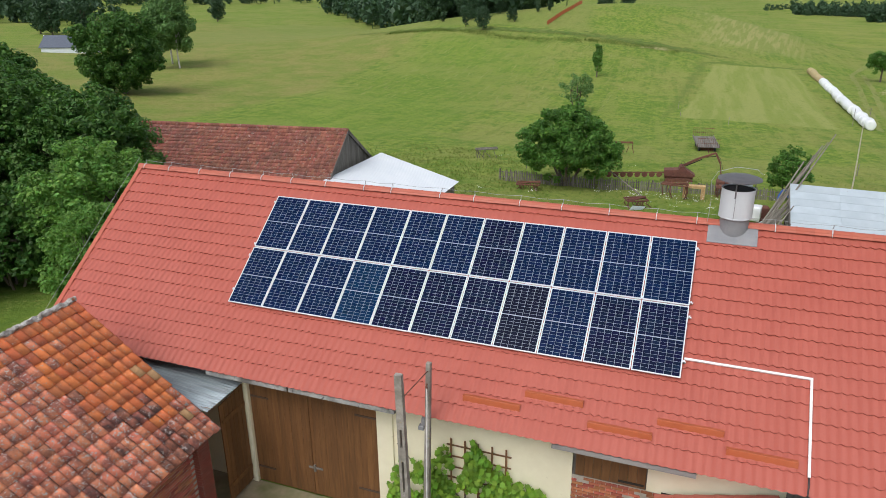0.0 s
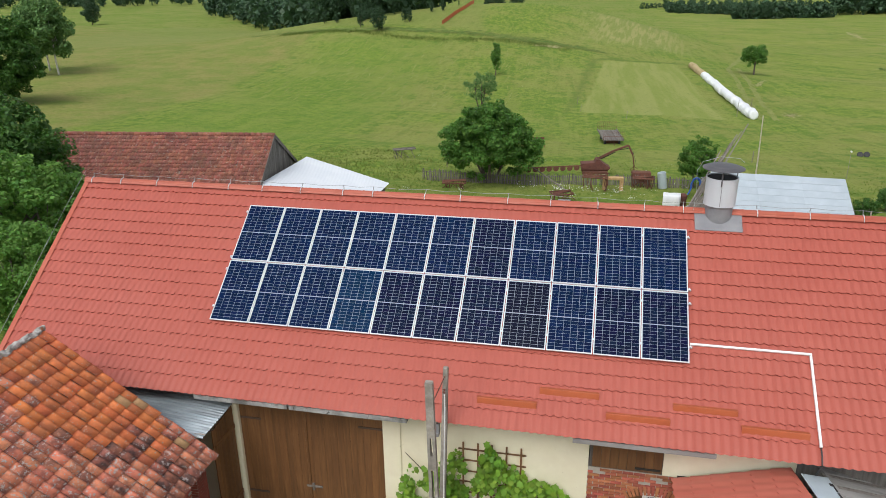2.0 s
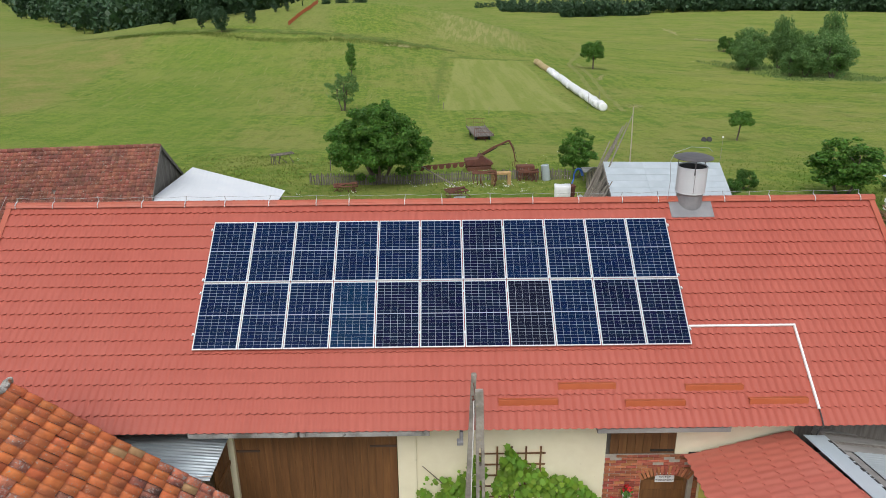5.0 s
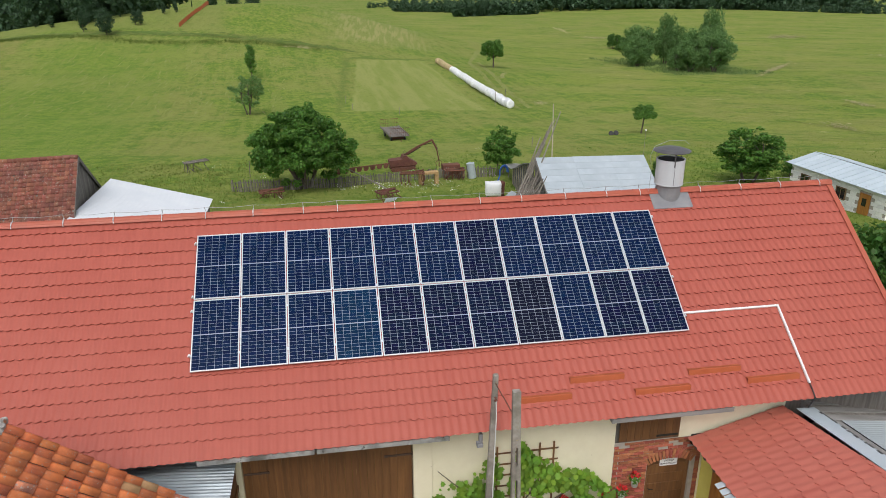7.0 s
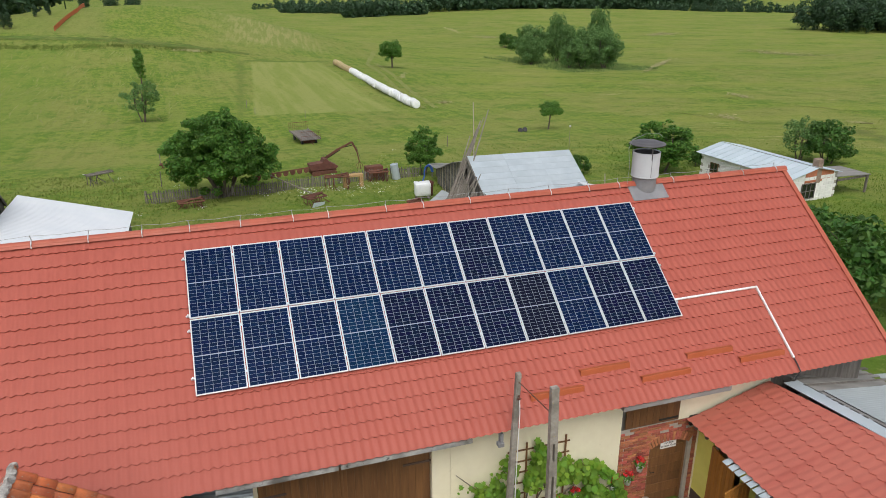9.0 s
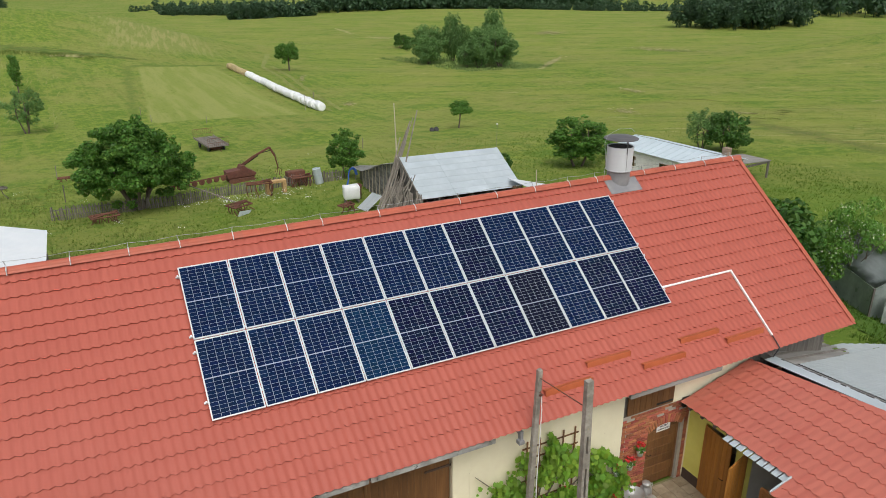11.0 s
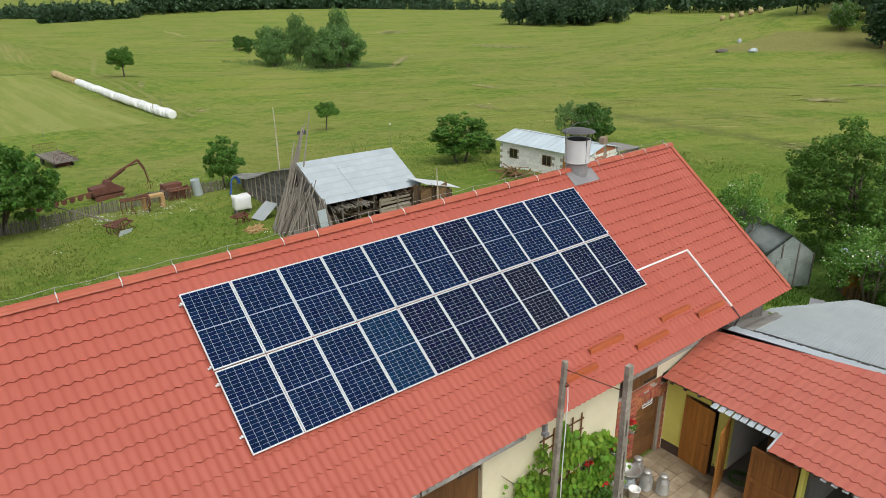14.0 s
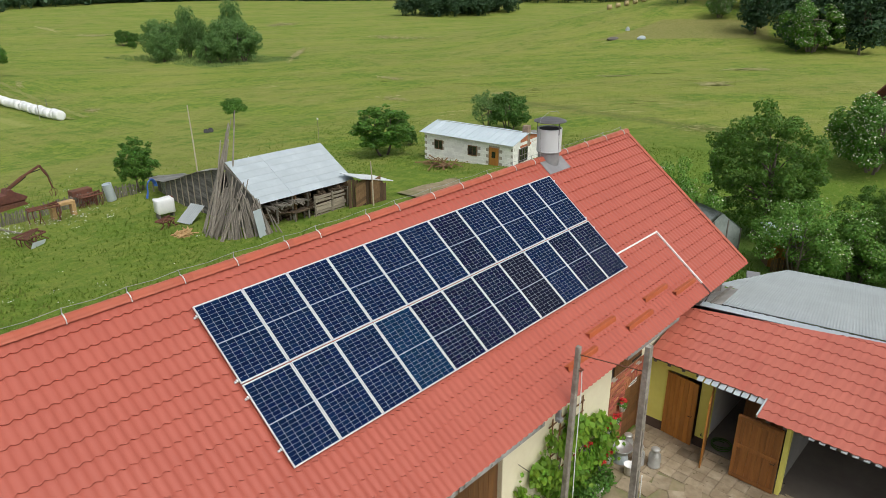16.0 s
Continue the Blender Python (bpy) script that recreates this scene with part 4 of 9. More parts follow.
box(bm, (2.70, WY + 0.03, YARD + 0.05), (2.76, WY + 0.058, -1.84), None, 0.005)
part("cover_strip", bm, M["door_brown"], gate)
# open leaf, at right angles to the wall
for k in range(6):
    bm = bmn()
    y = WY - 0.04 - k * 0.165
    top = -1.86 - 0.02 * k
    box(bm, (0.80, y - 0.16, YARD + 0.1), (0.84, y, top), None, 0.006)
    part("leaf_board", bm, M["door_brown"], gate)
bm = bmn()
box(bm, (0.845, WY - 1.0, -2.5), (0.875, WY - 0.06, -2.38), None, 0.005)
box(bm, (0.845, WY - 1.0, -4.5), (0.875, WY - 0.06, -4.38), None, 0.005)
part("leaf_rail", bm, M["door_brown"], gate)
bm = bmn()
box(bm, (0.86, WY - 0.03, YARD), (0.97, WY + 0.12, -1.82), None, 0.008)
part("gate_post", bm, M["cream"], gate, "cream painted gate post")

# ---- solar array ----
PW, PH, GAP = 1.038, 1.755, 0.0243
CELL_W, CELL_H = 0.1583, 0.0789


def cell_mesh(mat):
    me = bpy.data.meshes.new("cell")
    me.from_pydata([(0, 0, 0), (CELL_W, 0, 0), (CELL_W, CELL_H, 0), (0, CELL_H, 0)], [], [(0, 1, 2, 3)])
    me.materials.append(mat)
    return me


def solar_panel(mat, label):
    ob = thing("solar_panel", label, "solar panel", group="solar array on the barn roof")
    bm = bmn()
    t = 0.021
    for lo, hi in (((0, 0, -0.035), (PW, t, 0)), ((0, PH - t, -0.035), (PW, PH, 0)), ((0, t, -0.035), (t, PH - t, 0)), ((PW - t, t, -0.035), (PW, PH - t, 0))):
        box(bm, lo, hi)
    part("frame", bm, M["alu"], ob, "pale aluminium frame")
    bm = bmn()
    box(bm, (t, t, -0.03), (PW - t, PH - t, -0.0075))
    part("backing", bm, M["pv_back"], ob, "pale backing that shows as thin lines between cells")
    me = cell_mesh(mat)
    gx = (PW - 2 * t - 6 * CELL_W) / 7
    gy = (PH / 2 - t - 0.022 - 10 * CELL_H) / 9
    for half in (0, 1):
        y0 = t + 0.010 if half == 0 else PH / 2 + 0.012
        for j in range(10):
            for i in range(6):
                c = new("cell", me)
                c.parent = ob
                c.location = (t + gx + i * (CELL_W + gx), y0 + j * (CELL_H + gy), -0.0055)
    return ob


kinds = {"blue": (M["cell"], "dark blue half-cell solar panel in a pale aluminium frame"),
         "dark": (M["cell_dark"], "blackish violet half-cell solar panel in a pale aluminium frame"),
         "bright": (M["cell_bright"], "brighter blue half-cell solar panel in a pale aluminium frame"),
         "grey": (M["cell_grey"], "greyish half-cell solar panel in a pale aluminium frame")}
made_panels = {}
for r in (0, 1):
    for c in range(11):
        k = "bright" if (r, c) == (0, 3) else "grey" if (r, c) == (0, 7) else "dark" if r == 0 and c in (4, 5, 6, 9, 10) or r == 1 and c in (6,) else "blue"
        m = ROOF @ pose(c * (PW + 0.0202), r * (PH + 0.029), 0)
        if k in made_panels:
            copy_thing(made_panels[k], m)
        else:
            made_panels[k] = solar_panel(*kinds[k])
            made_panels[k].matrix_basis = m
ARRAY_W = 11 * PW + 10 * 0.0202
for v in (0.40, 1.50, 1.87, 3.33):
    rail = thing("mounting_rail", "extruded aluminium rail under the solar panels", "rail", group="rails of the solar array")
    bm = bmn()
    box(bm, (-0.075, v - 0.02, -0.080), (ARRAY_W + 0.075, v + 0.02, -0.038), ROOF, 0.003)
    part("extrusion", bm, M["alu"], rail)
    for u in (-0.05, ARRAY_W + 0.012):
        bm = bmn()
        box(bm, (u, v - 0.025, -0.04), (u + 0.036, v + 0.025, 0.004), ROOF, 0.003)
        part("end_clamp", bm, M["alu"], rail)
    for k in range(8):
        bm = bmn()
        u = 0.4 + k * (ARRAY_W - 0.8) / 7
        box(bm, (u - 0.015, v - 0.06, -0.125), (u + 0.015, v - 0.02, -0.045), ROOF)
        part("roof_hook", bm, M["alu"], rail)

conduit = thing("cable_conduit", "white plastic cable conduit running down the roof", "conduit")
bm = bmn()
box(bm, (ARRAY_W + 0.03, 0.465, -0.10), (14.19, 0.515, -0.045), ROOF, 0.005)
part("upper_run", bm, M["white"], conduit)
bm = bmn()
box(bm, (14.14, -1.57, -0.10), (14.19, 0.463, -0.046), ROOF, 0.005)
part("lower_run", bm, M["white"], conduit)
bm = bmn()
tube(bm, [on_roof(14.165, -1.56, -0.07), on_roof(14.165, -1.75, -0.07), on_roof(14.15, -1.93, -0.07), on_roof(14.12, -1.97, -0.13), (14.1, -1.40, -1.55)], 0.016)
part("cable", bm, M["black"], conduit, "black cable tail")

for u0, u1, v in ((7.04, 8.37, -1.40), (8.41, 9.71, -1.04), (9.87, 11.21, -1.46), (11.27, 12.59, -1.11), (12.65, 13.97, -1.44)):
    guard = thing("snow_guard", "orange-brown sheet snow guard screwed to the roof", "snow guard", group="snow guards above the eaves")
    bm = bmn()
    prism(bm, [(v, -0.10), (v + 0.012, -0.10), (v + 0.10, -0.015), (v + 0.17, -0.10), (v + 0.18, -0.095), (v + 0.104, 0.0), (v + 0.094, 0.0)], u0, u1, "yz")
    bmesh.ops.transform(bm, matrix=ROOF, verts=bm.verts)
    part("guard_plate", bm, M["guard"], guard)
    bm = bmn()
    box(bm, (u0 + 0.02, v - 0.030, -0.106), (u1 - 0.02, v - 0.002, -0.088), ROOF, 0.003)
    part("foot_flange", bm, M["tile_red"], guard)

# ---- chimney ----
CX, CY = 12.39, 3.40
chimney = thing("flue", "wide stainless roof flue with a dark rain cowl", "flue")
bm = bmn()
box(bm, (11.82, 3.60, -0.098), (12.94, 4.13, -0.072), ROOF, 0.006)
part("flashing", bm, M["grey_paint"], chimney, "grey flashing plate on the roof")
bm = bmn()
lathe(bm, [(0.33, 1.9), (0.33, 2.62), (0.342, 2.63), (0.342, 2.66), (0.33, 2.67)], 64, (CX, CY, 0))
part("lower_sleeve", bm, M["grey_paint"], chimney, "darker grey lower sleeve", smooth=False)
bm = bmn()
lathe(bm, [(0.36, 2.665), (0.382, 2.67), (0.382, 2.695), (0.376, 2.70), (0.376, 3.335), (0.382, 3.34), (0.382, 3.365), (0.358, 3.365), (0.352, 2.75), (0.0, 2.74)], 64, (CX, CY, 0))
part("body", bm, M["steel_pale"], chimney, "pale dull stainless body", smooth=False)
bm = bmn()
lathe(bm, [(0.349, 2.9), (0.349, 3.34)], 48, (CX, CY, 0))
lathe(bm, [(0.348, 2.92), (0.0, 2.92)], 48, (CX, CY, 0))
part("lining", bm, M["soot"], chimney, "sooty lining")
bm = bmn()
lathe(bm, [(0.02, 3.61), (0.47, 3.57), (0.495, 3.578), (0.495, 3.592), (0.36, 3.64), (0.18, 3.67), (0.0, 3.685)], 64, (CX, CY, 0))
part("cowl", bm, M["cap_dark"], chimney, "dark shallow conical cowl", smooth=False)
for k in range(3):
    ang = radians(20 + 120 * k)
    bm = bmn()
    c, s = math.cos(ang), math.sin(ang)
    box(bm, (-0.015, -0.005, 3.2), (0.015, 0.005, 3.58), Matrix.Translation((CX + 0.389 * c, CY + 0.389 * s, 0)) @ Matrix.Rotation(ang + math.pi / 2, 4, "Z"))
    part("strut", bm, M["cap_dark"], chimney)
bm = bmn()
tube(bm, [(CX - 0.60, CY - 0.1, 2.5), (CX - 0.58, CY - 0.1, 3.0), (CX - 0.62, CY - 0.05, 3.5), (CX - 0.50, CY, 3.72), (CX - 0.1, CY, 3.86), (CX + 0.35, CY, 3.83), (CX + 0.47, CY, 3.73)], 0.006, 6)
part("lightning_loop", bm, M["wire_grey"], chimney, "bent wire loop over the cowl")
bm = bmn()
box(bm, (-0.006, -0.381, 2.7), (0.006, -0.372, 3.33), Matrix.Translation((CX - 0.05, CY, 0)))
part("seam", bm, M["grey_paint"], chimney)

# lightning wire along the ridge
wire = thing("lightning_wire", "thin lightning conductor on bent clips along the ridge", "wire")
posts = [-5.3, -4.33, -3.16, -2.01, -0.88, 0.16, 1.31, 2.55, 3.41, 4.87, 5.85, 7.12, 8.24, 9.45, 10.6, 11.55, 13.3, 14.5, 15.7, 16.9]
pts = []
for i, x in enumerate(posts):
    bm = bmn()
    lean = 0.03 * math.sin(i * 2.3)
    tube(bm, [(x, RIDGE.y - 0.15, RIDGE.z - 0.03), (x, RIDGE.y - 0.125, RIDGE.z + 0.05), (x, RIDGE.y - 0.06, RIDGE.z + 0.10), (x + lean * 0.3, RIDGE.y + 0.02, RIDGE.z + 0.115)], 0.013, 5)
    part("clip", bm, M["alu"], wire)
    bm = bmn()
    tube(bm, [(x, RIDGE.y + 0.02, RIDGE.z + 0.10), (x + lean, RIDGE.y + 0.03, RIDGE.z + 0.215)], 0.010, 5)
    part("holder", bm, M["wire_grey"], wire)
    pts += [(x + lean, RIDGE.y + 0.02, RIDGE.z + 0.21)]
    if i + 1 < len(posts):
        pts += [((x + posts[i + 1]) / 2, RIDGE.y + 0.02, RIDGE.z + 0.175)]
bm = bmn()
tube(bm, pts, 0.005, 5)
part("conductor", bm, M["wire_grey"], wire)
bm = bmn()
tube(bm, [(X0 - 0.02, RIDGE.y, RIDGE.z + 0.28), on_roof(X0 - 0.12, 3.0, 0.05), on_roof(X0 - 0.10, 0.5, 0.05), on_roof(X0 - 0.13, -1.9, 0.03), (X0 - 0.1, -1.3, -3.0)], 0.005, 5)
part("down_lead", bm, M["wire_grey"], wire)

# ---- annex with the yellow wall ----
AX, AY0, AY1 = 11.9, WY - 0.004, -13.5
AK = 0.28
E_U, E_Z = 11.42, -2.40
annex = thing("annex", "yellow painted farm annex with a red tile-effect roof", "outbuilding")
ang = math.atan(AK)
ANNEX = Matrix.Translation((E_U, -0.96, E_Z)) @ Matrix.Rotation(-math.pi / 2, 4, "Z") @ Matrix.Rotation(ang, 4, "X")


def annex_cut(lift=0.0):
    """Where the tiles run slantwise under the flashing: a point and a direction in the roof's own frame."""
    a, b = Vector((13.84, -1.43)), Vector((14.72, -6.12))
    inv = ANNEX.inverted()
    p = inv @ Vector((a.x, a.y, E_Z + AK * (a.x - E_U)))
    q = inv @ Vector((b.x, b.y, E_Z + AK * (b.x - E_U)))
    d = (q - p).normalized()
    return p, Vector((-d.y, d.x, 0)) if d.x > 0 else Vector((d.y, -d.x, 0))


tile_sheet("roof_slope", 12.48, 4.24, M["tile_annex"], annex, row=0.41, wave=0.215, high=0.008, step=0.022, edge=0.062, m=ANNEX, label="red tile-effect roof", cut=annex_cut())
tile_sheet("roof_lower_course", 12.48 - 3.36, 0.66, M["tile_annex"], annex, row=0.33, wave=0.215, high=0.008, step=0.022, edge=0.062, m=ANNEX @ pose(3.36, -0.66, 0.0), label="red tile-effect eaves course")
bm = bmn()
box(bm, (0.02, 0.05, -0.10), (12.46, 2.3, -0.03), ANNEX)
part("roof_boarding", bm, M["old_wood"], annex)
for k in range(30):
    bm = bmn()
    u = 0.2 + k * 0.42
    box(bm, (u, 0.02 if u < 3.3 else -0.6, -0.16), (u + 0.08, 1.0, -0.105), ANNEX)
    part("rafter_end", bm, M["old_wood"], annex)
for k in range(9):
    bm = bmn()
    u = 1.56 + k * 0.20
    box(bm, (u, -0.20, -0.035 - 0.01 * (k % 2)), (u + 0.165, 0.10, -0.022 - 0.01 * (k % 2)), ANNEX, 0.004)
    part("tin_flap", bm, M["galv"], annex, "bent tin eaves flap")
for k in range(26):
    bm = bmn()
    u = 4.6 + k * 0.24
    box(bm, (u, -0.72, -0.05), (u + 0.13, -0.62, -0.02), ANNEX, 0.004)
    part("tin_flap", bm, M["galv"], annex, "bent tin eaves flap")
bm = bmn()
box(bm, (3.33, -0.66, -0.05), (3.37, 0.0, 0.05), ANNEX, 0.005)
part("edge_trim", bm, M["galv"], annex)
# walls of the annex
yellow = thing("wall_annex", "bright yellow rendered annex wall with a brown plinth", "wall", kind="structure")
spans = [(AY0, -1.46), (-2.47, -2.80)]
for a, b in spans:
    bm = bmn()
    box(bm, (AX, b, -4.70), (AX + 0.22, a, -2.46))
    part("wall_section", bm, M["yellow"], yellow)
    bm = bmn()
    box(bm, (AX - 0.015, b, YARD - 0.3), (AX + 0.22, a, -4.70), None, 0.004)
    part("plinth_section", bm, M["plinth"], yellow)
bm = bmn()
box(bm, (AX, -4.90, -2.76), (AX + 0.22, -2.80, -2.46))
box(bm, (AX, -2.47, -2.90), (AX + 0.22, -1.46, -2.46))
box(bm, (11.30, AY1, -2.80), (11.5, -4.95, -2.58))
part("lintel", bm, M["yellow"], yellow)
bm = bmn()
box(bm, (11.30, AY1 - 0.3, YARD - 0.3), (11.52, -11.5, -2.80))
box(bm, (11.30, -5.06, YARD), (11.52, -4.95, -2.80))
part("wall_section", bm, M["yellow"], yellow)
bm = bmn()
box(bm, (15.3, AY1, YARD - 0.3), (15.5, AY0, -2.0))
part("rear_wall", bm, M["inner"], yellow)
bm = bmn()
box(bm, (AX + 0.22, -2.66, YARD - 0.1), (15.3, -2.58, -2.3))
part("partition", bm, M["limewash"], yellow, "limewashed white inner wall")
bm = bmn()
box(bm, (AX + 0.22, -4.95, YARD - 0.1), (15.3, -4.87, -2.3))
part("partition", bm, M["inner"], yellow)
bm = bmn()
box(bm, (AX - 0.5, AY1, YARD - 0.2), (15.3, -5.06, YARD + 0.026))
box(bm, (AX + 0.0, -5.06, YARD - 0.2), (15.3, AY0, YARD + 0.03))
tagged(part("floor", bm, M["floor_in"]), "worn grey concrete floor inside the annex", "floor", kind="structure")


def plank_door(name, label, w, h, mat, boards, at, turn, rails=True, group=""):
    d = thing(name, label, "door", at, group, turn=turn)
    bw = w / boards
    for k in range(boards):
        bm = bmn()
        box(bm, (k * bw + 0.003, -0.02, 0), ((k + 1) * bw - 0.003, 0.02, h), None, 0.005)
        part("board", bm, mat, d)
    if rails:
        for z in (0.02, h * 0.5, h - 0.14):
            bm = bmn()
            box(bm, (0.0, -0.045, z), (w, -0.021, z + 0.12), None, 0.006)
            part("rail", bm, mat, d)
        for x in (0.0, w / 2 - 0.05, w - 0.10):
            bm = bmn()
            box(bm, (x, -0.044, 0.145), (x + 0.10, -0.0212, h * 0.5 - 0.004), None, 0.005)
            box(bm, (x, -0.044, h * 0.5 + 0.124), (x + 0.10, -0.0212, h - 0.144), None, 0.005)
            part("stile", bm, mat, d)
    bm = bmn()
    tube(bm, [(w - 0.07, -0.05, h * 0.48), (w - 0.07, -0.10, h * 0.48), (w - 0.18, -0.10, h * 0.48)], 0.01, 6)
    part("handle", bm, M["soot"], d, "black iron handle")
    return d


# doors: one ajar, one pair folded back
plank_door("door_1", "orange-brown varnished plank door standing ajar in the yellow wall", 0.98, 2.04, M["door_orange"], 7, (11.86, -1.48, YARD + 0.03), -97, False)
plank_door("door_2", "brown plank door leaf standing open at right angles", 0.95, 2.10, M["door_orange"], 6, (11.88, -2.82, YARD + 0.02), -165, False)
plank_door("door_3", "brown framed plank door leaf swung open into the yard", 1.16, 1.98, M["door_framed"], 6, (11.25, -3.77, YARD + 0.03), -91, True)
bm = bmn()
box(bm, (13.1, -4.5, YARD), (13.16, -3.35, -3.1))
inner_door = thing("inner_partition", "brown boarded partition inside the annex", "partition")
part("boards", bm, M["door_brown"], inner_door)

# grey roof behind the annex
grey = thing("grey_roof_shed", "outbuilding with a grey corrugated cement roof", "outbuilding")


def corrugated(name, length, run, mat, parent, m, wave=0.15, high=0.022, per=6, label="", laps=0):
    nu = int(length / wave) * per + 1
    us = np.linspace(0, length, nu)
    prof = high * np.sin(us / wave * math.tau)
    vs = [0.0]
    for k in range(laps):
        c = (k + 1) * run / (laps + 1)
        vs += [c - 0.002, c]
    vs += [run]
    verts = []
    for i, v in enumerate(vs):
        verts += list(zip(us, np.full(nu, v), prof + (0.012 if i % 2 == 0 and i else 0.0)))
    faces = []
    for s in range(len(vs) - 1):
        a = s * nu + np.arange(nu - 1)
        faces.append(np.stack([a, a + 1, a + nu + 1, a + nu], 1))
    ob = raw(name, np.array(verts), np.concatenate(faces), mat, parent, label, smooth=True)
    ob.matrix_basis = m
    return ob


gturn = math.atan2(14.72 - 13.84, 6.12 - 1.43)
G0 = Vector((13.93, -1.43, -1.60))
ga = math.atan2(-2.75, 11.0)
GREY = Matrix.Translation(G0) @ Matrix.Rotation(-math.pi / 2 + gturn, 4, "Z") @ Matrix.Rotation(ga, 4, "X")
GL = 12.1
sheets = corrugated("roof_slope", 12.2, GL - 0.85, M["fibro"], grey, GREY @ pose(0.40, 0.85, 0.0), wave=0.085, high=0.008, per=4, label="pale grey corrugated cement sheets", laps=3)
bm = bmn()
bm.from_mesh(sheets.data)
bmesh.ops.bisect_plane(bm, geom=bm.verts[:] + bm.edges[:] + bm.faces[:], plane_co=(-0.8, 3.45, 0), plane_no=(-7.9, 1.75, 0), clear_outer=True)
bm.to_mesh(sheets.data)
bm.free()
side_sheets = corrugated("roof_slope", 0.62, 7.6 - 4.3, M["fibro"], grey, GREY @ pose(-0.22, 4.3, -0.006), wave=0.085, high=0.008, per=4, label="pale grey corrugated cement sheets", laps=1)
bm = bmn()
bm.from_mesh(side_sheets.data)
bmesh.ops.bisect_plane(bm, geom=bm.verts[:] + bm.edges[:] + bm.faces[:], plane_co=(-0.18, 0, 0), plane_no=(-7.9, 1.75, 0), clear_outer=True)
bm.to_mesh(side_sheets.data)
bm.free()
for k in range(-6, 9):
    bm = bmn()
    u = -0.62 + 0.115 * k
    box(bm, (u, 0.45 + 0.05 * (k % 3), -0.02 + 0.006 * (k % 3)), (u + 0.111, 4.55 - 0.3 * (k % 2) - 0.2 * (k % 3), 0.012 + 0.006 * (k % 3)), GREY, 0.004)
    part("felt_board", bm, M["felt"] if k % 3 else M["old_wood"], grey, "weathered grey boards beside the barn")
bm = bmn()
box(bm, (-0.5, 0.52, -0.16), (12.6, 0.60, 0.025), GREY, 0.008)
part("fascia", bm, M["felt"], grey, "grey weathered fascia board")
bm = bmn()
box(bm, (-0.3, 0.60, -0.05), (12.6, 0.86, -0.028), GREY, 0.004)
part("gutter_board", bm, M["felt"], grey, "grey gutter board below the sheets")
bm = bmn()
box(bm, (-0.1, -0.07, -0.012), (12.6, 0.50, 0.006), GREY @ pose(0, 0, 0, 4, 0, 0), 0.003)
part("flashing", bm, M["galv"], grey, "pale tin flashing below the grey roof")
bm = bmn()
rg = random.Random(8)
u = 0.1
while u < 12.4:
    w = rg.uniform(0.05, 0.22)
    box(bm, (u, 0.46 - rg.random() * 0.05, 0.030), (u + w, 0.50, 0.044), GREY, 0.003)
    u += w * rg.uniform(0.9, 1.8)
part("tar_line", bm, M["soot"], grey, "black tar smeared along the flashing")["kind"] = "stuff"
bm = bmn()
prism(bm, [(15.6, YARD - 0.2), (24.2, YARD - 0.6), (24.2, -4.5), (15.6, -2.35)], -1.2, -1.0, "xz")
box(bm, (24.0, -13.2, YARD - 0.6), (24.2, -1.2, -4.5))
part("wall", bm, M["old_wood"], grey)

# ---- brick corner by the annex ----
brick_wall = thing("wall_brick", "patched red brick wall round the arched door", "wall", kind="structure")
bm = bmn()
box(bm, (9.58, WY + 0.012, YARD - 0.3), (10.48, WY + WT, -2.42))
box(bm, (11.62, WY + 0.012, YARD - 0.3), (11.85, WY + WT, -2.42))
box(bm, (10.48, WY + 0.012, -2.96), (11.62, WY + WT, -2.42))
part("mortar_bed", bm, M["mortar"], brick_wall, "pale lime mortar")
side_door = thing("door_4", "brown planked door under a brick arch", "door")
for k in range(7):
    bm = bmn()
    z = YARD + 0.05 + k * 0.284
    box(bm, (10.50, WY + 0.10, z), (11.60, WY + 0.14, z + 0.278), None, 0.006)
    part("board", bm, M["door_brown"], side_door)
bm = bmn()
box(bm, (10.48, WY + 0.08, YARD + 0.02), (10.56, WY + 0.16, -2.97), None, 0.006)
box(bm, (11.54, WY + 0.08, YARD + 0.02), (11.62, WY + 0.16, -2.97), None, 0.006)
box(bm, (10.56, WY + 0.08, -3.05), (11.54, WY + 0.16, -2.97), None, 0.006)
part("door_frame", bm, M["door_brown"], side_door)
bm = bmn()
tube(bm, [(10.62, WY + 0.1, -3.95), (10.62, WY + 0.04, -3.95), (10.72, WY + 0.04, -3.95)], 0.011, 6)
part("handle", bm, M["soot"], side_door)

sign = thing("sign", "small white no-entry sign with black words on the door", "sign")
bm = bmn()
box(bm, (10.84, WY + 0.07, -3.29), (11.30, WY + 0.085, -3.00), None, 0.004)
part("plate", bm, M["white"], sign)
bm = bmn()
box(bm, (10.90, WY + 0.064, -3.075), (11.24, WY + 0.069, -3.055))
part("dark_bar", bm, M["soot"], sign)
for words, z, size in (("WST\u0118P", -3.165, 0.085), ("WZBRONIONY", -3.245, 0.064)):
    text = bpy.data.curves.new("lettering", "FONT")
    text.body, text.size, text.align_x, text.extrude = words, size, "CENTER", 0.002
    holder = new("lettering", text)
    bpy.context.view_layer.update()
    letters = bpy.data.meshes.new_from_object(holder.evaluated_get(bpy.context.evaluated_depsgraph_get()))
    bpy.data.objects.remove(holder)
    letters.materials.clear()
    letters.materials.append(M["soot"])
    row_ = new("lettering", letters)
    row_.parent = sign
    row_.matrix_basis = pose(11.07, WY + 0.067, z, 90, 0, 0)

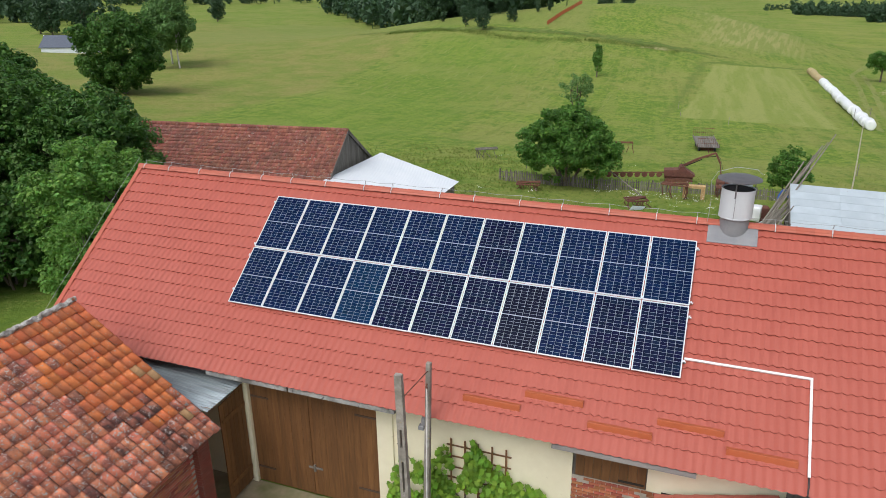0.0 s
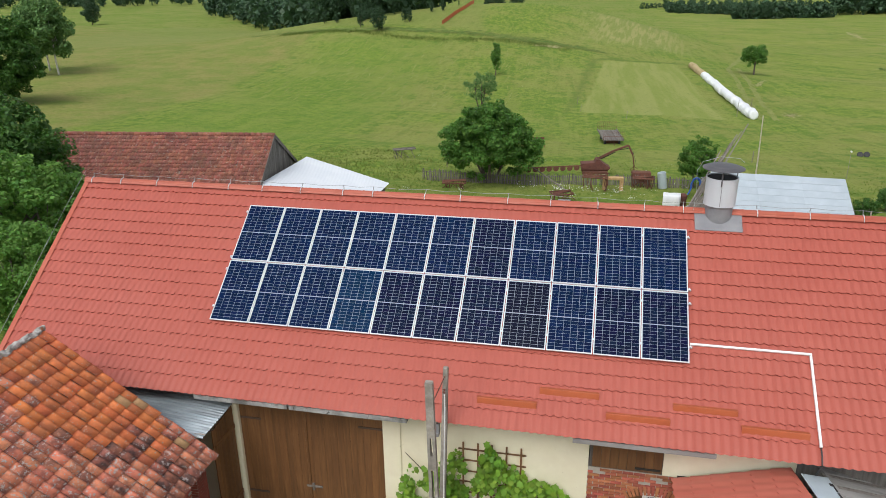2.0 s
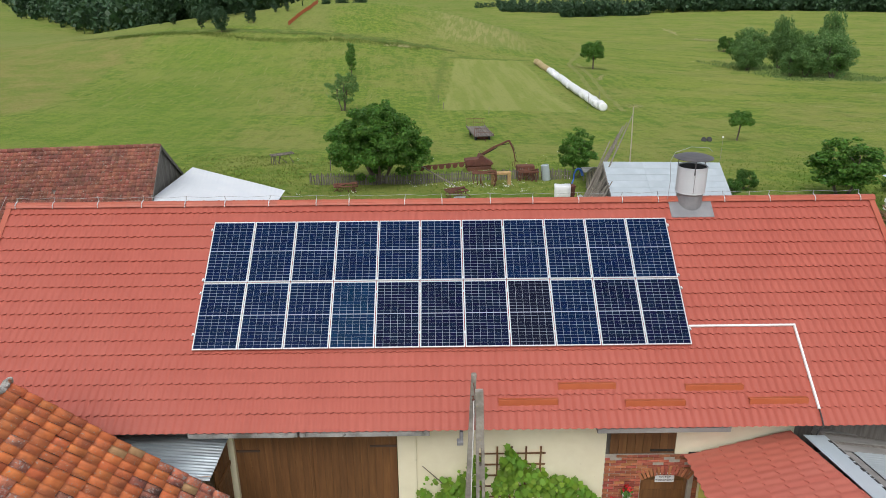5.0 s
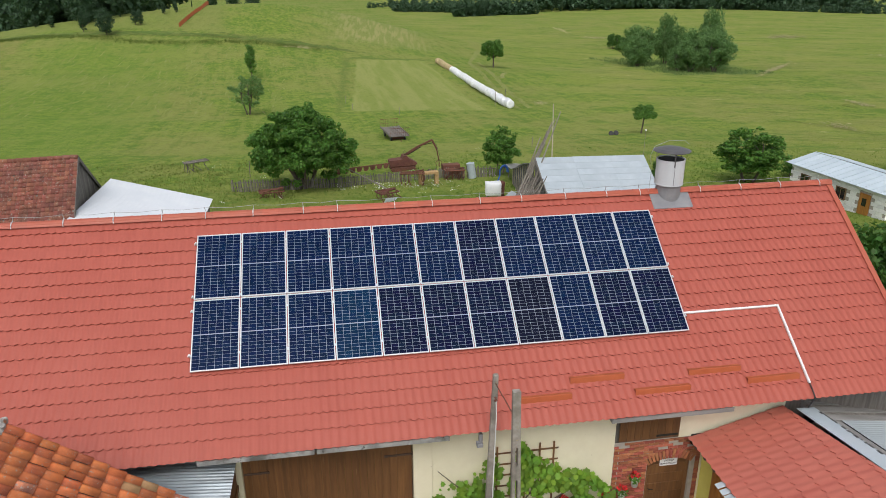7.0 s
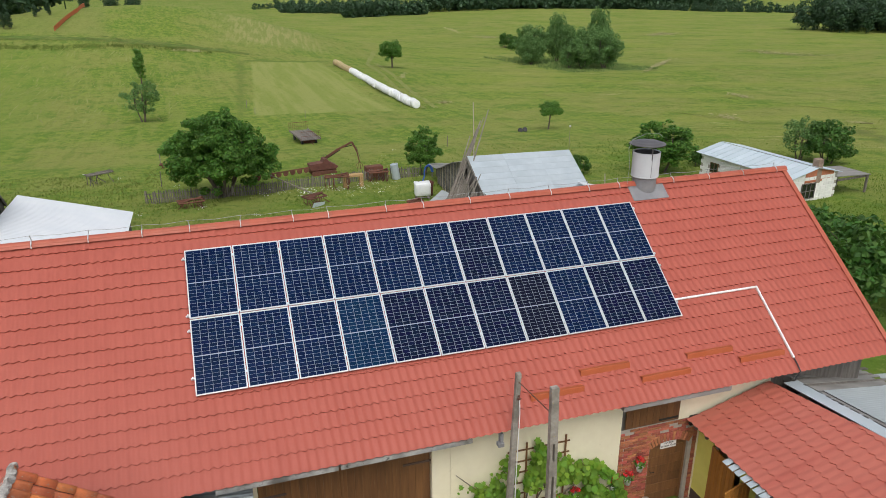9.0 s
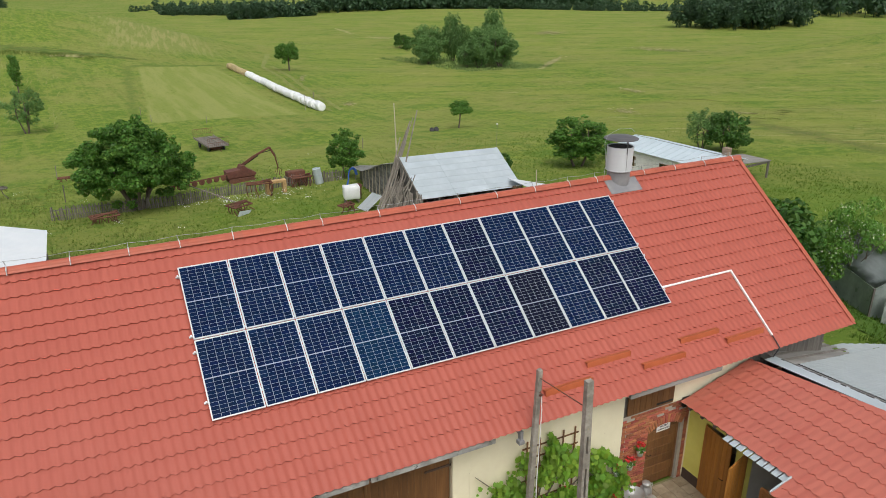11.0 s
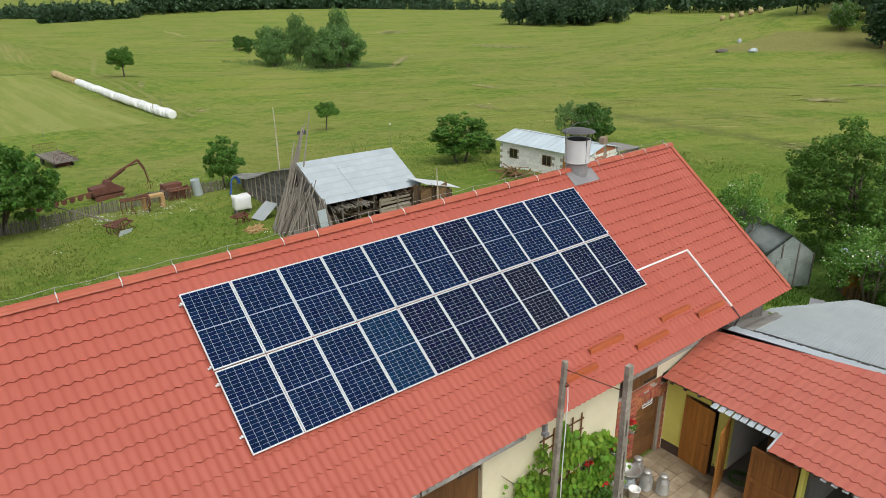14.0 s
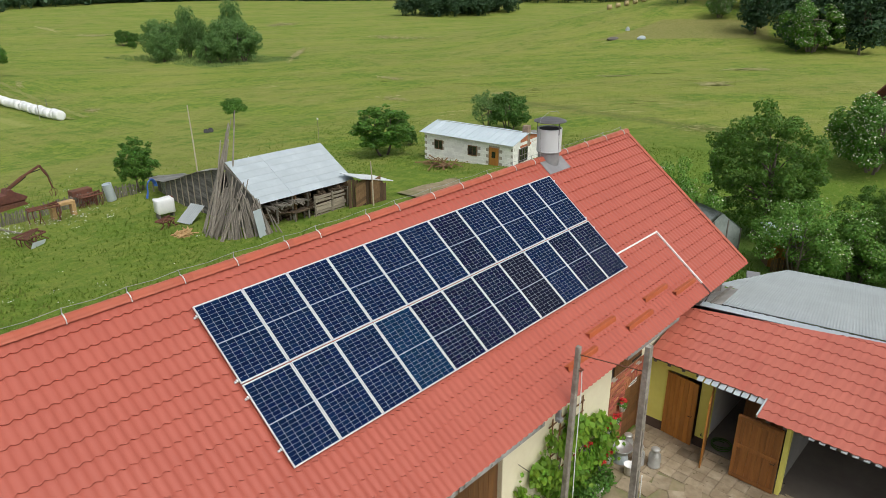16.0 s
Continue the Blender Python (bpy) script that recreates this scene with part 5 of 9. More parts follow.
shutter = thing("hatch", "brown boarded hatch above the brick wall", "hatch")
for k in range(8):
    bm = bmn()
    x = 9.66 + k * 0.19
    box(bm, (x + 0.003, WY - 0.045, -2.36), (x + 0.187, WY - 0.01, -1.80), None, 0.005)
    part("board", bm, M["door_brown"], shutter)
bm = bmn()
box(bm, (10.6, WY - 0.06, -2.30), (11.15, WY - 0.046, -2.25))
part("hinge", bm, M["soot"], shutter)
bm = bmn()
box(bm, (9.60, WY + 0.02, -2.42), (11.2, WY + WT, -1.80))
part("backing_wall", bm, M["old_wood"], shutter)
bx = thing("meter_box", "small black box at the wall corner", "box")
bm = bmn()
box(bm, (11.52, WY - 0.10, -2.62), (11.78, WY - 0.004, -2.36), None, 0.01)
part("case", bm, M["soot"], bx)

# ---- old tiled building ----
old = thing("old_tiled_house", "low old brick building with a lichened orange clay tile roof", "outbuilding")
OX, OZ, OEX, OEZ = -2.68, 0.66, 1.22, -2.16
OA = math.atan2(OZ - OEZ, OEX - OX)
OSL = math.hypot(OEX - OX, OZ - OEZ)
OY1, OY0 = -2.42, -13.0
for side in (1, -1):
    bm = bmn()
    mm = Matrix.Translation((OX, 0, OZ - 0.05)) @ Matrix.Rotation(OA * side, 4, "Y") if side == 1 else Matrix.Translation((OX, 0, OZ - 0.05)) @ Matrix.Rotation(-OA, 4, "Y")
    lo, hi = ((0, OY0, -0.06), (OSL - 0.04, OY1 - 0.03, 0.0)) if side == 1 else ((-OSL + 0.04, OY0, -0.06), (0, OY1 - 0.03, 0.0))
    box(bm, lo, hi, mm)
    part("roof_boarding", bm, M["old_wood"], old)
bm = bmn()
prism(bm, [(OX - 3.55, YARD - 0.3), (OX + 3.55, YARD - 0.3), (OX + 3.55, OEZ - 0.02), (OX, OZ - 0.2), (OX - 3.55, OEZ - 0.02)], OY1 - 0.42, OY1 - 0.12, "xz")
part("gable_wall", bm, M["brick"], old, "red brick gable wall")
bm = bmn()
prism(bm, [(OX - 3.25, YARD - 0.3), (OX + 3.25, YARD - 0.3), (OX + 3.25, OEZ - 0.02), (OX, OZ - 0.2), (OX - 3.25, OEZ - 0.02)], OY0 + 0.1, OY0 + 0.4, "xz")
part("gable_wall", bm, M["brick"], old, "red brick gable wall")
bm = bmn()
box(bm, (OX + 3.25, OY0, YARD - 0.3), (OX + 3.52, OY1 - 0.42, OEZ - 0.05))
part("side_wall", bm, M["mortar"], old, "brick side wall")
bm = bmn()
box(bm, (OX - 3.52, OY0, YARD - 0.3), (OX - 3.25, OY1 - 0.42, OEZ - 0.05))
part("side_wall", bm, M["mortar"], old, "brick side wall")
link = thing("lean_to_roof", "low lean-to roof of old galvanised corrugated sheets", "roof")
corrugated("sheet", 1.5, 3.3, M["galv_old"], link, Matrix.Translation((-2.4, WY - 0.02, -1.50)) @ Matrix.Rotation(-math.pi / 2, 4, "Z") @ pose(-0.0, 0, 0) @ Matrix.Rotation(radians(-5), 4, "X"), wave=0.10, high=0.02, label="galvanised corrugated sheet", laps=1)

# ---- twin concrete posts ----
pa = thing("concrete_post", "slim square concrete post with a rope hung from it", "post", (6.28, -1.60, YARD), "twin posts in the yard")
bm = bmn()
prism(bm, [(-0.085, -0.085), (0.085, -0.085), (0.085, 0.085), (-0.085, 0.085)], -0.3, 5.25, "xy")
for v in bm.verts:
    k = (v.co.z + 0.3) / 5.55
    v.co.x *= 0.90 - 0.25 * k
    v.co.y *= 0.90 - 0.25 * k
    v.co.x += 0.17 * k
bmesh.ops.bevel(bm, geom=bm.edges[:], offset=0.015, segments=1, affect="EDGES")
part("shaft", bm, M["concrete"], pa)
bm = bmn()
tube(bm, [(0.15, -0.09, 4.75), (0.16, -0.16, 4.72), (0.15, -0.09, 4.66)], 0.03, 6)
part("insulator", bm, M["rust"], pa, "rusty iron hook")
bm = bmn()
tube(bm, [(0.16, -0.13, 4.7), (0.17, -0.15, 4.3), (0.13, -0.16, 2.5), (0.12, -0.2, 0.3)], 0.012, 5)
part("rope", bm, M["white"], pa, "pale hanging rope")
lamp = thing("floodlight", "small grey floodlight fixed below the eaves", "lamp")
bm = bmn()
box(bm, (6.16, -1.42, -1.62), (6.24, -1.30, -1.36), pose(0, 0, 0), 0.01)
box(bm, (6.10, -1.48, -1.66), (6.24, -1.34, -1.56), pose(0, 0, 0), 0.01)
box(bm, (6.19, -1.32, -1.50), (6.22, -0.87, -1.46))
part("housing", bm, M["grey_paint"], lamp)
pb = thing("concrete_post", "thick slotted concrete post with lichen on top", "post", (6.60, -3.20, YARD), "twin posts in the yard")
bm = bmn()
hh = 5.86
prism(bm, [(-0.12, -0.09), (0.12, -0.09), (0.12, 0.09), (-0.12, 0.09)], 4.62, hh, "xy")
prism(bm, [(-0.12, -0.09), (-0.035, -0.09), (-0.035, 0.09), (-0.12, 0.09)], -0.3, 4.62, "xy")
prism(bm, [(0.035, -0.09), (0.12, -0.09), (0.12, 0.09), (0.035, 0.09)], -0.3, 4.62, "xy")
for z in (0.4, 1.6, 2.75, 3.85):
    box(bm, (-0.034, -0.089, z), (0.034, 0.089, z + 0.35))
for v in bm.verts:
    k = max(0, v.co.z) / hh
    v.co.x = v.co.x * (0.86 - 0.24 * k) - 0.14 * k
    v.co.y *= 0.86 - 0.24 * k
part("shaft", bm, M["concrete"], pb)
bm = bmn()
tube(bm, [(0.02, -0.12, 2.6), (0.0, -0.14, 2.0), (-0.1, -0.25, 0.8), (-0.15, -0.3, 0.05)], 0.012, 5)
part("rope", bm, M["white"], pb, "pale rope tied round the post")
cross = thing("stay_rod", "rusty iron rod joining the two posts", "rod")
bm = bmn()
tube(bm, [(6.44, -1.66, 0.06), (6.46, -3.12, 0.24)], 0.012, 6)
part("rod", bm, M["rust"], cross)

# ---- trees ----
def leaf_cloud(rng, centres, radii, count, size, flat=0.75, up=0.5):
    """Many small bent leaves on the outer part of each clump."""
    centres, radii = np.asarray(centres, float), np.asarray(radii, float)
    share = radii ** 2 / (radii ** 2).sum()
    which = rng.choice(len(centres), size=count, p=share)
    d = rng.normal(size=(count, 3))
    d /= np.linalg.norm(d, axis=1, keepdims=True)
    rad = radii[which] * (0.55 + 0.5 * rng.random(count) ** 0.6)
    pos = centres[which] + d * rad[:, None] * np.array([1, 1, flat])
    nrm = d * 0.8 + rng.normal(size=(count, 3)) * 0.55 + np.array([0, 0, up])
    nrm /= np.linalg.norm(nrm, axis=1, keepdims=True)
    t = np.cross(nrm, rng.normal(size=(count, 3)))
    t /= np.linalg.norm(t, axis=1, keepdims=True)
    b = np.cross(nrm, t)
    s = size * (0.6 + 0.8 * rng.random(count))[:, None]
    verts = np.stack([pos - t * s * 0.55, pos + b * s * 0.36 + nrm * s * 0.08, pos + t * s * 0.55, pos - b * s * 0.36 + nrm * s * 0.08], 1).reshape(-1, 3)
    faces = np.arange(4 * count).reshape(-1, 4)
    return verts, faces


def crown_clumps(rng, n, rx, ry, rz, zc, clump, egg=0.0, low=0.0, square=1.0):
    """Clump centres in a loose, uneven egg."""
    out, rad = [], []
    for _ in range(n):
        d = rng.normal(size=3)
        d /= np.linalg.norm(d)
        if d[2] < low:
            d[2] = low + 0.3 * rng.random() if rng.random() < 0.7 else d[2]
        d = np.sign(d) * np.abs(d) ** square
        r = rng.random() ** 0.30
        k = 1 + 0.22 * noise.noise(Vector((d[0] * 2.1 + n, d[1] * 2.1, d[2] * 2.1)))
        taper = 1 - egg * max(0, d[2])
        out.append((d[0] * r * rx * k * taper, d[1] * r * ry * k * taper, zc + d[2] * r * rz * k))
        rad.append(clump * (0.65 + 0.7 * rng.random()))
    return out, rad


def make_tree(name, label, seed, h, rx, ry, zc, rz, clumps, clump, leaves, size, leaf, bark="bark", stems=1, trunk=0.16, egg=0.0, lean=0.0, category="tree", up=0.5, low=-0.9, bloom=0, square=1.0):
    rng = np.random.default_rng(seed)
    ob = thing(name, label, category)
    cs, rs = crown_clumps(rng, clumps, rx, ry, rz, zc, clump, egg, low, square)
    bm = bmn()
    for s in range(stems):
        a = math.tau * s / max(1, stems) + rng.random()
        foot = Vector((0.12 * stems ** 0.5 * math.cos(a), 0.12 * stems ** 0.5 * math.sin(a), -0.25)) if stems > 1 else Vector((0, 0, -0.3))
        fork = Vector((lean + (rx * 0.35 * math.cos(a) if stems > 1 else 0), (ry * 0.35 * math.sin(a) if stems > 1 else 0), zc - rz * 0.45))
        top = Vector((lean + (rx * 0.3 * math.cos(a) if stems > 1 else 0.1), (ry * 0.3 * math.sin(a) if stems > 1 else 0), zc + rz * 0.5))
        mid = foot.lerp(fork, 0.5) + Vector((rng.normal() * 0.06, rng.normal() * 0.06, 0)) * h * 0.15
        tr = trunk / stems ** 0.4
        tube(bm, [foot, foot.lerp(mid, 0.3), mid, fork, fork.lerp(top, 0.6), top], [tr * 1.25, tr, tr * 0.9, tr * 0.75, tr * 0.4, tr * 0.12], 8)
        for k in range(9 if stems == 1 else 5):
            c = Vector(cs[rng.integers(len(cs))]) * 0.95
            st = fork.lerp(top, rng.random() * 0.8) if rng.random() < 0.6 else mid.lerp(fork, 0.6 + 0.4 * rng.random())
            bend = st.lerp(c, 0.5) + Vector((0, 0, 0.12 * h * rng.random() * 0.5))
            tube(bm, [st, bend, c], [tr * 0.42, tr * 0.25, tr * 0.08], 5)
    part("trunk", bm, M[bark], ob, smooth=True)
    v, f = leaf_cloud(rng, cs, rs, leaves, size, up=up)
    raw("crown", v, f, M[leaf], ob)
    if bloom:
        v, f = leaf_cloud(rng, [(c[0] * 1.04, c[1] * 1.04, c[2] + 0.1) for c in cs], rs, bloom, size * 0.62, up=1.2)
        raw("blossom", v, f, M["bloom"], ob, "creamy white blossom clusters")
    return ob


def plant(ob, x, y, turn=0.0, s=1.0, z=None, copy=True, sz=None):
    m = Matrix.Translation((x, y, land(x, y) if z is None else z)) @ Matrix.Rotation(turn, 4, "Z")
    if copy:
        c = copy_thing(ob, m)
        c.scale = (s, s, sz or s)
        return c
    ob.matrix_basis = m
    ob.scale = (s, s, sz or s)
    return ob


walnut = make_tree("broad_tree", "broad bushy green tree standing in the old picket fence", 3, 7.0, 4.0, 3.8, 3.5, 2.95, 420, 0.42, 46000, 0.20, "leaf_mid", stems=6, trunk=0.24, low=-0.5, egg=0.28)
plant(walnut, 1.0, 42.6, copy=False)
sap = make_tree("young_tree", "young leafy tree beside the fence", 5, 4.2, 1.55, 1.5, 2.1, 1.95, 150, 0.26, 11000, 0.14, "leaf_mid", stems=2, trunk=0.10, low=-0.7)
plant(sap, 17.6, 44.2, copy=False)
c = plant(sap, 36.2, 36.4, 2.0, 1.62, sz=1.06)
tagged(c, "young leafy tree behind the wood shed")
fruit = make_tree("fruit_tree", "small fruit tree with a leaning trunk in the meadow", 8, 3.4, 1.7, 1.6, 2.6, 0.8, 34, 0.45, 4600, 0.16, "leaf_mid", trunk=0.11, lean=0.25, low=-0.3)
plant(fruit, 42.4, 70.6, copy=False)
lone = make_tree("lone_tree", "lone round-crowned tree in the far meadow", 11, 7.2, 3.0, 3.0, 4.5, 2.6, 60, 0.75, 8000, 0.27, "leaf_mid", trunk=0.2, low=-0.5)
plant(lone, 45.0, 166.0, copy=False)
thin = make_tree("sparse_tree", "sparse grey-green tree on the slope", 14, 6.0, 2.5, 2.3, 3.3, 2.3, 60, 0.45, 3600, 0.20, "leaf_grey", stems=3, trunk=0.14, low=-0.8)
plant(thin, -9.4, 103.0, copy=False, s=1.12)
spire = make_tree("slender_tree", "slender upright tree on the slope", 15, 6.4, 0.8, 0.8, 3.7, 2.8, 30, 0.55, 2200, 0.28, "leaf_mid", trunk=0.12, egg=0.5, low=-0.9)
plant(spire, -12.2, 141.0, copy=False, s=1.05)
lightt = make_tree("willow_bush_tree", "pale green spreading tree beside the barn", 21, 6.4, 3.1, 3.2, 3.6, 3.0, 300, 0.36, 24000, 0.165, "leaf_light", stems=3, trunk=0.18, low=-0.9, up=0.9)
plant(lightt, -14.6, 9.6, copy=False)
plant(lightt, -11.2, 6.2, 2.0, 0.72)
bushy_dark = make_tree("shrub", "dark leafy shrub under the tall trees", 29, 3.2, 1.8, 1.8, 1.5, 1.5, 90, 0.36, 5200, 0.18, "leaf_dark", stems=4, trunk=0.10, low=-0.7, category="bush")
maple = make_tree("large_tree", "large dense dark green tree", 24, 12.5, 5.0, 5.0, 6.6, 5.6, 480, 0.62, 36000, 0.28, "leaf_dark", trunk=0.38, low=-0.95, up=0.8)
plant(maple, -24.6, 12.5, copy=False, s=0.78)
for x, y, t, s in ((-31.0, 18.5, 1.0, 0.78), (-36.0, 22.0, 2.2, 0.85), (-19.5, 4.5, 3.0, 0.55), (-30.5, 8.0, 4.0, 0.85), (-19.4, 14.2, 2.6, 0.70), (-24.0, 15.0, 1.4, 0.72), (-25, 1.0, 5.1, 0.65), (-27.5, 19.5, 0.3, 0.55)):
    c = plant(maple, x, y, t, s)
plant(bushy_dark, -17.6, 7.0, copy=False, s=1.2)
plant(bushy_dark, -19.6, 9.2, 1.0, 1.5)
plant(bushy_dark, -21.0, 5.5, 2.0, 1.6)
round_tree = make_tree("round_tree", "huge round dark green tree standing in the meadow", 27, 17, 7.6, 7.6, 8.3, 7.6, 520, 0.95, 42000, 0.46, "leaf_dark", trunk=0.5, low=-0.98, up=0.7, square=0.8)
plant(round_tree, -84.4, 83.4, copy=False, s=0.84)
birch = make_tree("birch", "slim birch with a white trunk and hanging leaves", 31, 11.5, 2.7, 2.7, 6.9, 4.9, 80, 1.05, 12000, 0.36, "leaf_grey", bark="birch_bark", trunk=0.15, egg=0.45, low=-0.8)
plant(birch, -104, 121, copy=False, s=1.35)
plant(birch, -112, 128, 2.0, 1.4)
plant(birch, -108, 119, 4.0, 1.2)
M["leaf_orchard"] = leafy("dull_orchard_leaves", (0.066, 0.146, 0.024), (0.130, 0.235, 0.044), through=0.36)
for x, y, t, s in ((23.4, 8.4, 1.0, 1.25), (25.0, 8.2, 3.0, 1.45), (26.6, 8.8, 0.4, 1.2), (22.4, 9.6, 2.0, 1.0)):
    plant(bushy_dark, x, y, t, s)
orchard = make_tree("orchard_tree", "dense old fruit tree beside the barn gable", 41, 7.8, 3.3, 3.3, 4.3, 3.6, 260, 0.42, 25000, 0.165, "leaf_orchard", stems=2, trunk=0.22, low=-0.9)
plant(orchard, 36.8, 4.5, copy=False, s=0.98)
for x, y, t, s in ((33.6, -2.2, 1.2, 0.62), (31.5, -7.5, 3.0, 0.8)):
    plant(orchard, x, y, t, s)
elder = make_tree("elder_bush", "elder bush covered with white blossom", 44, 5.0, 2.6, 2.6, 2.6, 2.2, 64, 0.65, 10000, 0.20, "leaf_mid", stems=4, trunk=0.16, low=-0.9, category="bush", bloom=2600)
plant(elder, 54.0, 2.2, copy=False, s=1.18)
plant(elder, 57.5, -1.0, 2.2, 1.1)
shrub = make_tree("flowering_shrub", "pale green shrub with thin whitish blossom beside the grey roof", 45, 4.2, 2.4, 2.4, 2.3, 1.9, 60, 0.5, 9000, 0.14, "leaf_light", stems=4, trunk=0.12, low=-0.8, category="bush", bloom=500)
plant(shrub, 30.6, 0.2, copy=False, s=0.95)
plant(shrub, 32.2, -1.9, 2.0, 0.95)
tagged(plant(shrub, 30.3, 6.9, 1.0, 0.80, sz=1.12), "silvery green small tree in front of the greenhouse")
plant(elder, 203, 75, 1.0, 1.5)
bushy = make_tree("bush", "dense green bush in the meadow", 47, 3.2, 1.8, 1.8, 1.5, 1.5, 90, 0.36, 5200, 0.18, "leaf_dark", stems=4, trunk=0.10, low=-0.5, category="bush")
plant(bushy, 52.0, 34.6, copy=False, s=1.22)
plant(thin, 50.6, 36.4, 1.0, 0.7)
for x, y, t, s in ((41, 38, 3, 0.45), (38.5, 40, 4, 0.4), (27.5, 36, 5, 0.45), (30, 39, 1, 0.5), (24, 31.5, 2, 0.35)):
    plant(bushy, x, y, t, s)
willow = make_tree("willow", "grey-green rounded willow in a damp hollow", 51, 12, 4.6, 4.6, 5.0, 4.6, 90, 1.15, 9000, 0.40, "leaf_grey", stems=3, trunk=0.4, low=-0.9)
plant(willow, 91.3, 183, copy=False, s=1.1, sz=1.15)
broad = copy_thing(elder, Matrix.Translation((173, 41, land(173, 41))))
broad.scale = (2.6, 2.6, 2.2)
for x, y, t, s, z in ((88, 176, 2, 0.75, 0.85), (99.9, 184, 1, 0.66, 1.5), (101.5, 181, 2.5, 0.55, 1.15), (94.6, 158.5, 4, 0.8, 0.85), (100.2, 157, 5, 0.95, 1.0), (97.5, 162, 0.4, 0.95, 1.1), (107.5, 173, 0.9, 0.72, 1.65), (105, 168, 3.3, 0.85, 1.15), (92, 160.5, 5.5, 0.6, 0.6)):
    plant(willow, x, y, t, s, sz=z)
for x, y, t, s in ((107, 240, 1, 0.8), (112, 244, 2, 0.6), (104, 228, 2, 0.35)):
    plant(bushy, x, y, t, s * 2.2)

# hedges, woods and single trees far off
oak = make_tree("wood_tree", "dark woodland tree at the forest edge", 61, 15, 4.2, 4.2, 8.2, 6.6, 60, 1.7, 3600, 0.75, "leaf_forest", trunk=0.3, low=-0.95)
plant(oak, -253, 331, copy=False)
pine = make_tree("conifer", "dark spruce at the forest edge", 62, 17, 2.6, 2.6, 9.0, 8.4, 60, 1.2, 2600, 0.7, "leaf_forest", trunk=0.25, egg=0.8, low=-0.95)
plant(pine, -58, 189, copy=False, s=0.32)
rng = np.random.default_rng(5)


forest_v, forest_f, forest_n = [], [], 0


def stand_in(seed, rx, zc, rz, clumps, clump, leaves, size, egg):
    r = np.random.default_rng(seed)
    cs, rs = crown_clumps(r, clumps, rx, rx, rz, zc, clump, egg, -0.95)
    v, f = leaf_cloud(r, cs, rs, leaves, size)
    w = 0.22
    t = np.array([(-w, 0, -0.5), (w, 0, -0.5), (w * 0.5, 0, zc), (-w * 0.5, 0, zc), (0, -w, -0.5), (0, w, -0.5), (0, w * 0.5, zc), (0, -w * 0.5, zc)])
    return np.concatenate([v, t]), np.concatenate([f, len(v) + np.array([[0, 1, 2, 3], [4, 5, 6, 7]])])


near_kinds = [stand_in(70 + k, 4.0, 8.0, 6.8, 34, 1.9, 640, 1.15, 0.15) for k in range(3)] + [stand_in(80 + k, 2.5, 9.0, 8.6, 34, 1.3, 560, 0.95, 0.8) for k in range(2)]
far_kinds = [stand_in(90 + k, 4.2, 8.0, 6.8, 26, 2.0, 170, 2.3, 0.15) for k in range(3)] + [stand_in(95 + k, 2.6, 9.0, 8.6, 26, 1.4, 150, 1.9, 0.8) for k in range(2)]


def wood(x0, y0, x1, y1, n, depth, s0=0.8, s1=1.2, conifers=0.3, near=False, sink=0.0):
    """A stand of many small far trees."""
    global forest_n
    dx, dy = x1 - x0, y1 - y0
    ln = math.hypot(dx, dy)
    for k in range(n):
        a = (k + rng.random()) / n
        off = depth * rng.random()
        x, y = x0 + dx * a - dy / ln * off, y0 + dy * a + dx / ln * off
        kinds_ = near_kinds if near else far_kinds
        v, f = kinds_[3 + rng.integers(2)] if rng.random() < conifers else kinds_[rng.integers(3)]
        s, t = s0 + (s1 - s0) * rng.random(), rng.random() * 6.28
        c, q = math.cos(t), math.sin(t)
        forest_v.append(np.stack([(v[:, 0] * c - v[:, 1] * q) * s + x, (v[:, 0] * q + v[:, 1] * c) * s + y, v[:, 2] * s * (0.9 + 0.3 * rng.random()) + land(x, y) - sink * s], 1))
        forest_f.append(f + forest_n)
        forest_n += len(v)


wood(-255, 450, -72, 212, 190, 45, 0.7, 1.1)
wood(-100, 240, -66, 200, 34, 22, 0.55, 0.85, 0.4, True)
wood(170, 545, 430, 515, 260, 50, 0.75, 1.2)
wood(284, 246, 362, 250, 90, 40, 0.8, 1.2, 0.3, True)
wood(430, 300, 720, 150, 200, 60, 0.9, 1.3)
wood(330, 110, 300, 40, 70, 40, 0.9, 1.3)
wood(290, 50, 200, 20, 60, 35, 0.8, 1.15)
wood(218, 100, 190, 24, 46, 26, 0.75, 1.1, 0.2, True)
wood(-480, 330, -300, 260, 40, 40, 0.8, 1.1)
wood(420, 680, 1000, 500, 260, 80, 0.9, 1.4)
wood(-900, 900, 500, 1250, 420, 160, 1.2, 2.0)
wood(500, 1250, 1400, 900, 300, 160, 1.2, 2.0)
wood(-700, 480, -260, 620, 100, 60, 0.9, 1.3)
wood(40, 650, 440, 480, 190, 40, 0.35, 0.75, 0.0, False, 5.0)
wood(60, 600, 160, 560, 90, 18, 0.4, 0.7, 0.0, False, 5.5)
wood(230, 570, 330, 530, 90, 18, 0.4, 0.7, 0.0, False, 5.5)
wood(98, 512, 160, 522, 60, 14, 0.5, 0.9, 0.1, False, 4.0)
wood(340, 520, 420, 400, 90, 12, 0.3, 0.55, 0.0, False, 5.5)
tagged(raw("far_woodland", np.concatenate(forest_v), np.concatenate(forest_f), M["leaf_forest"]), "dark mixed woodland along the far field edges", "woodland", kind="stuff")
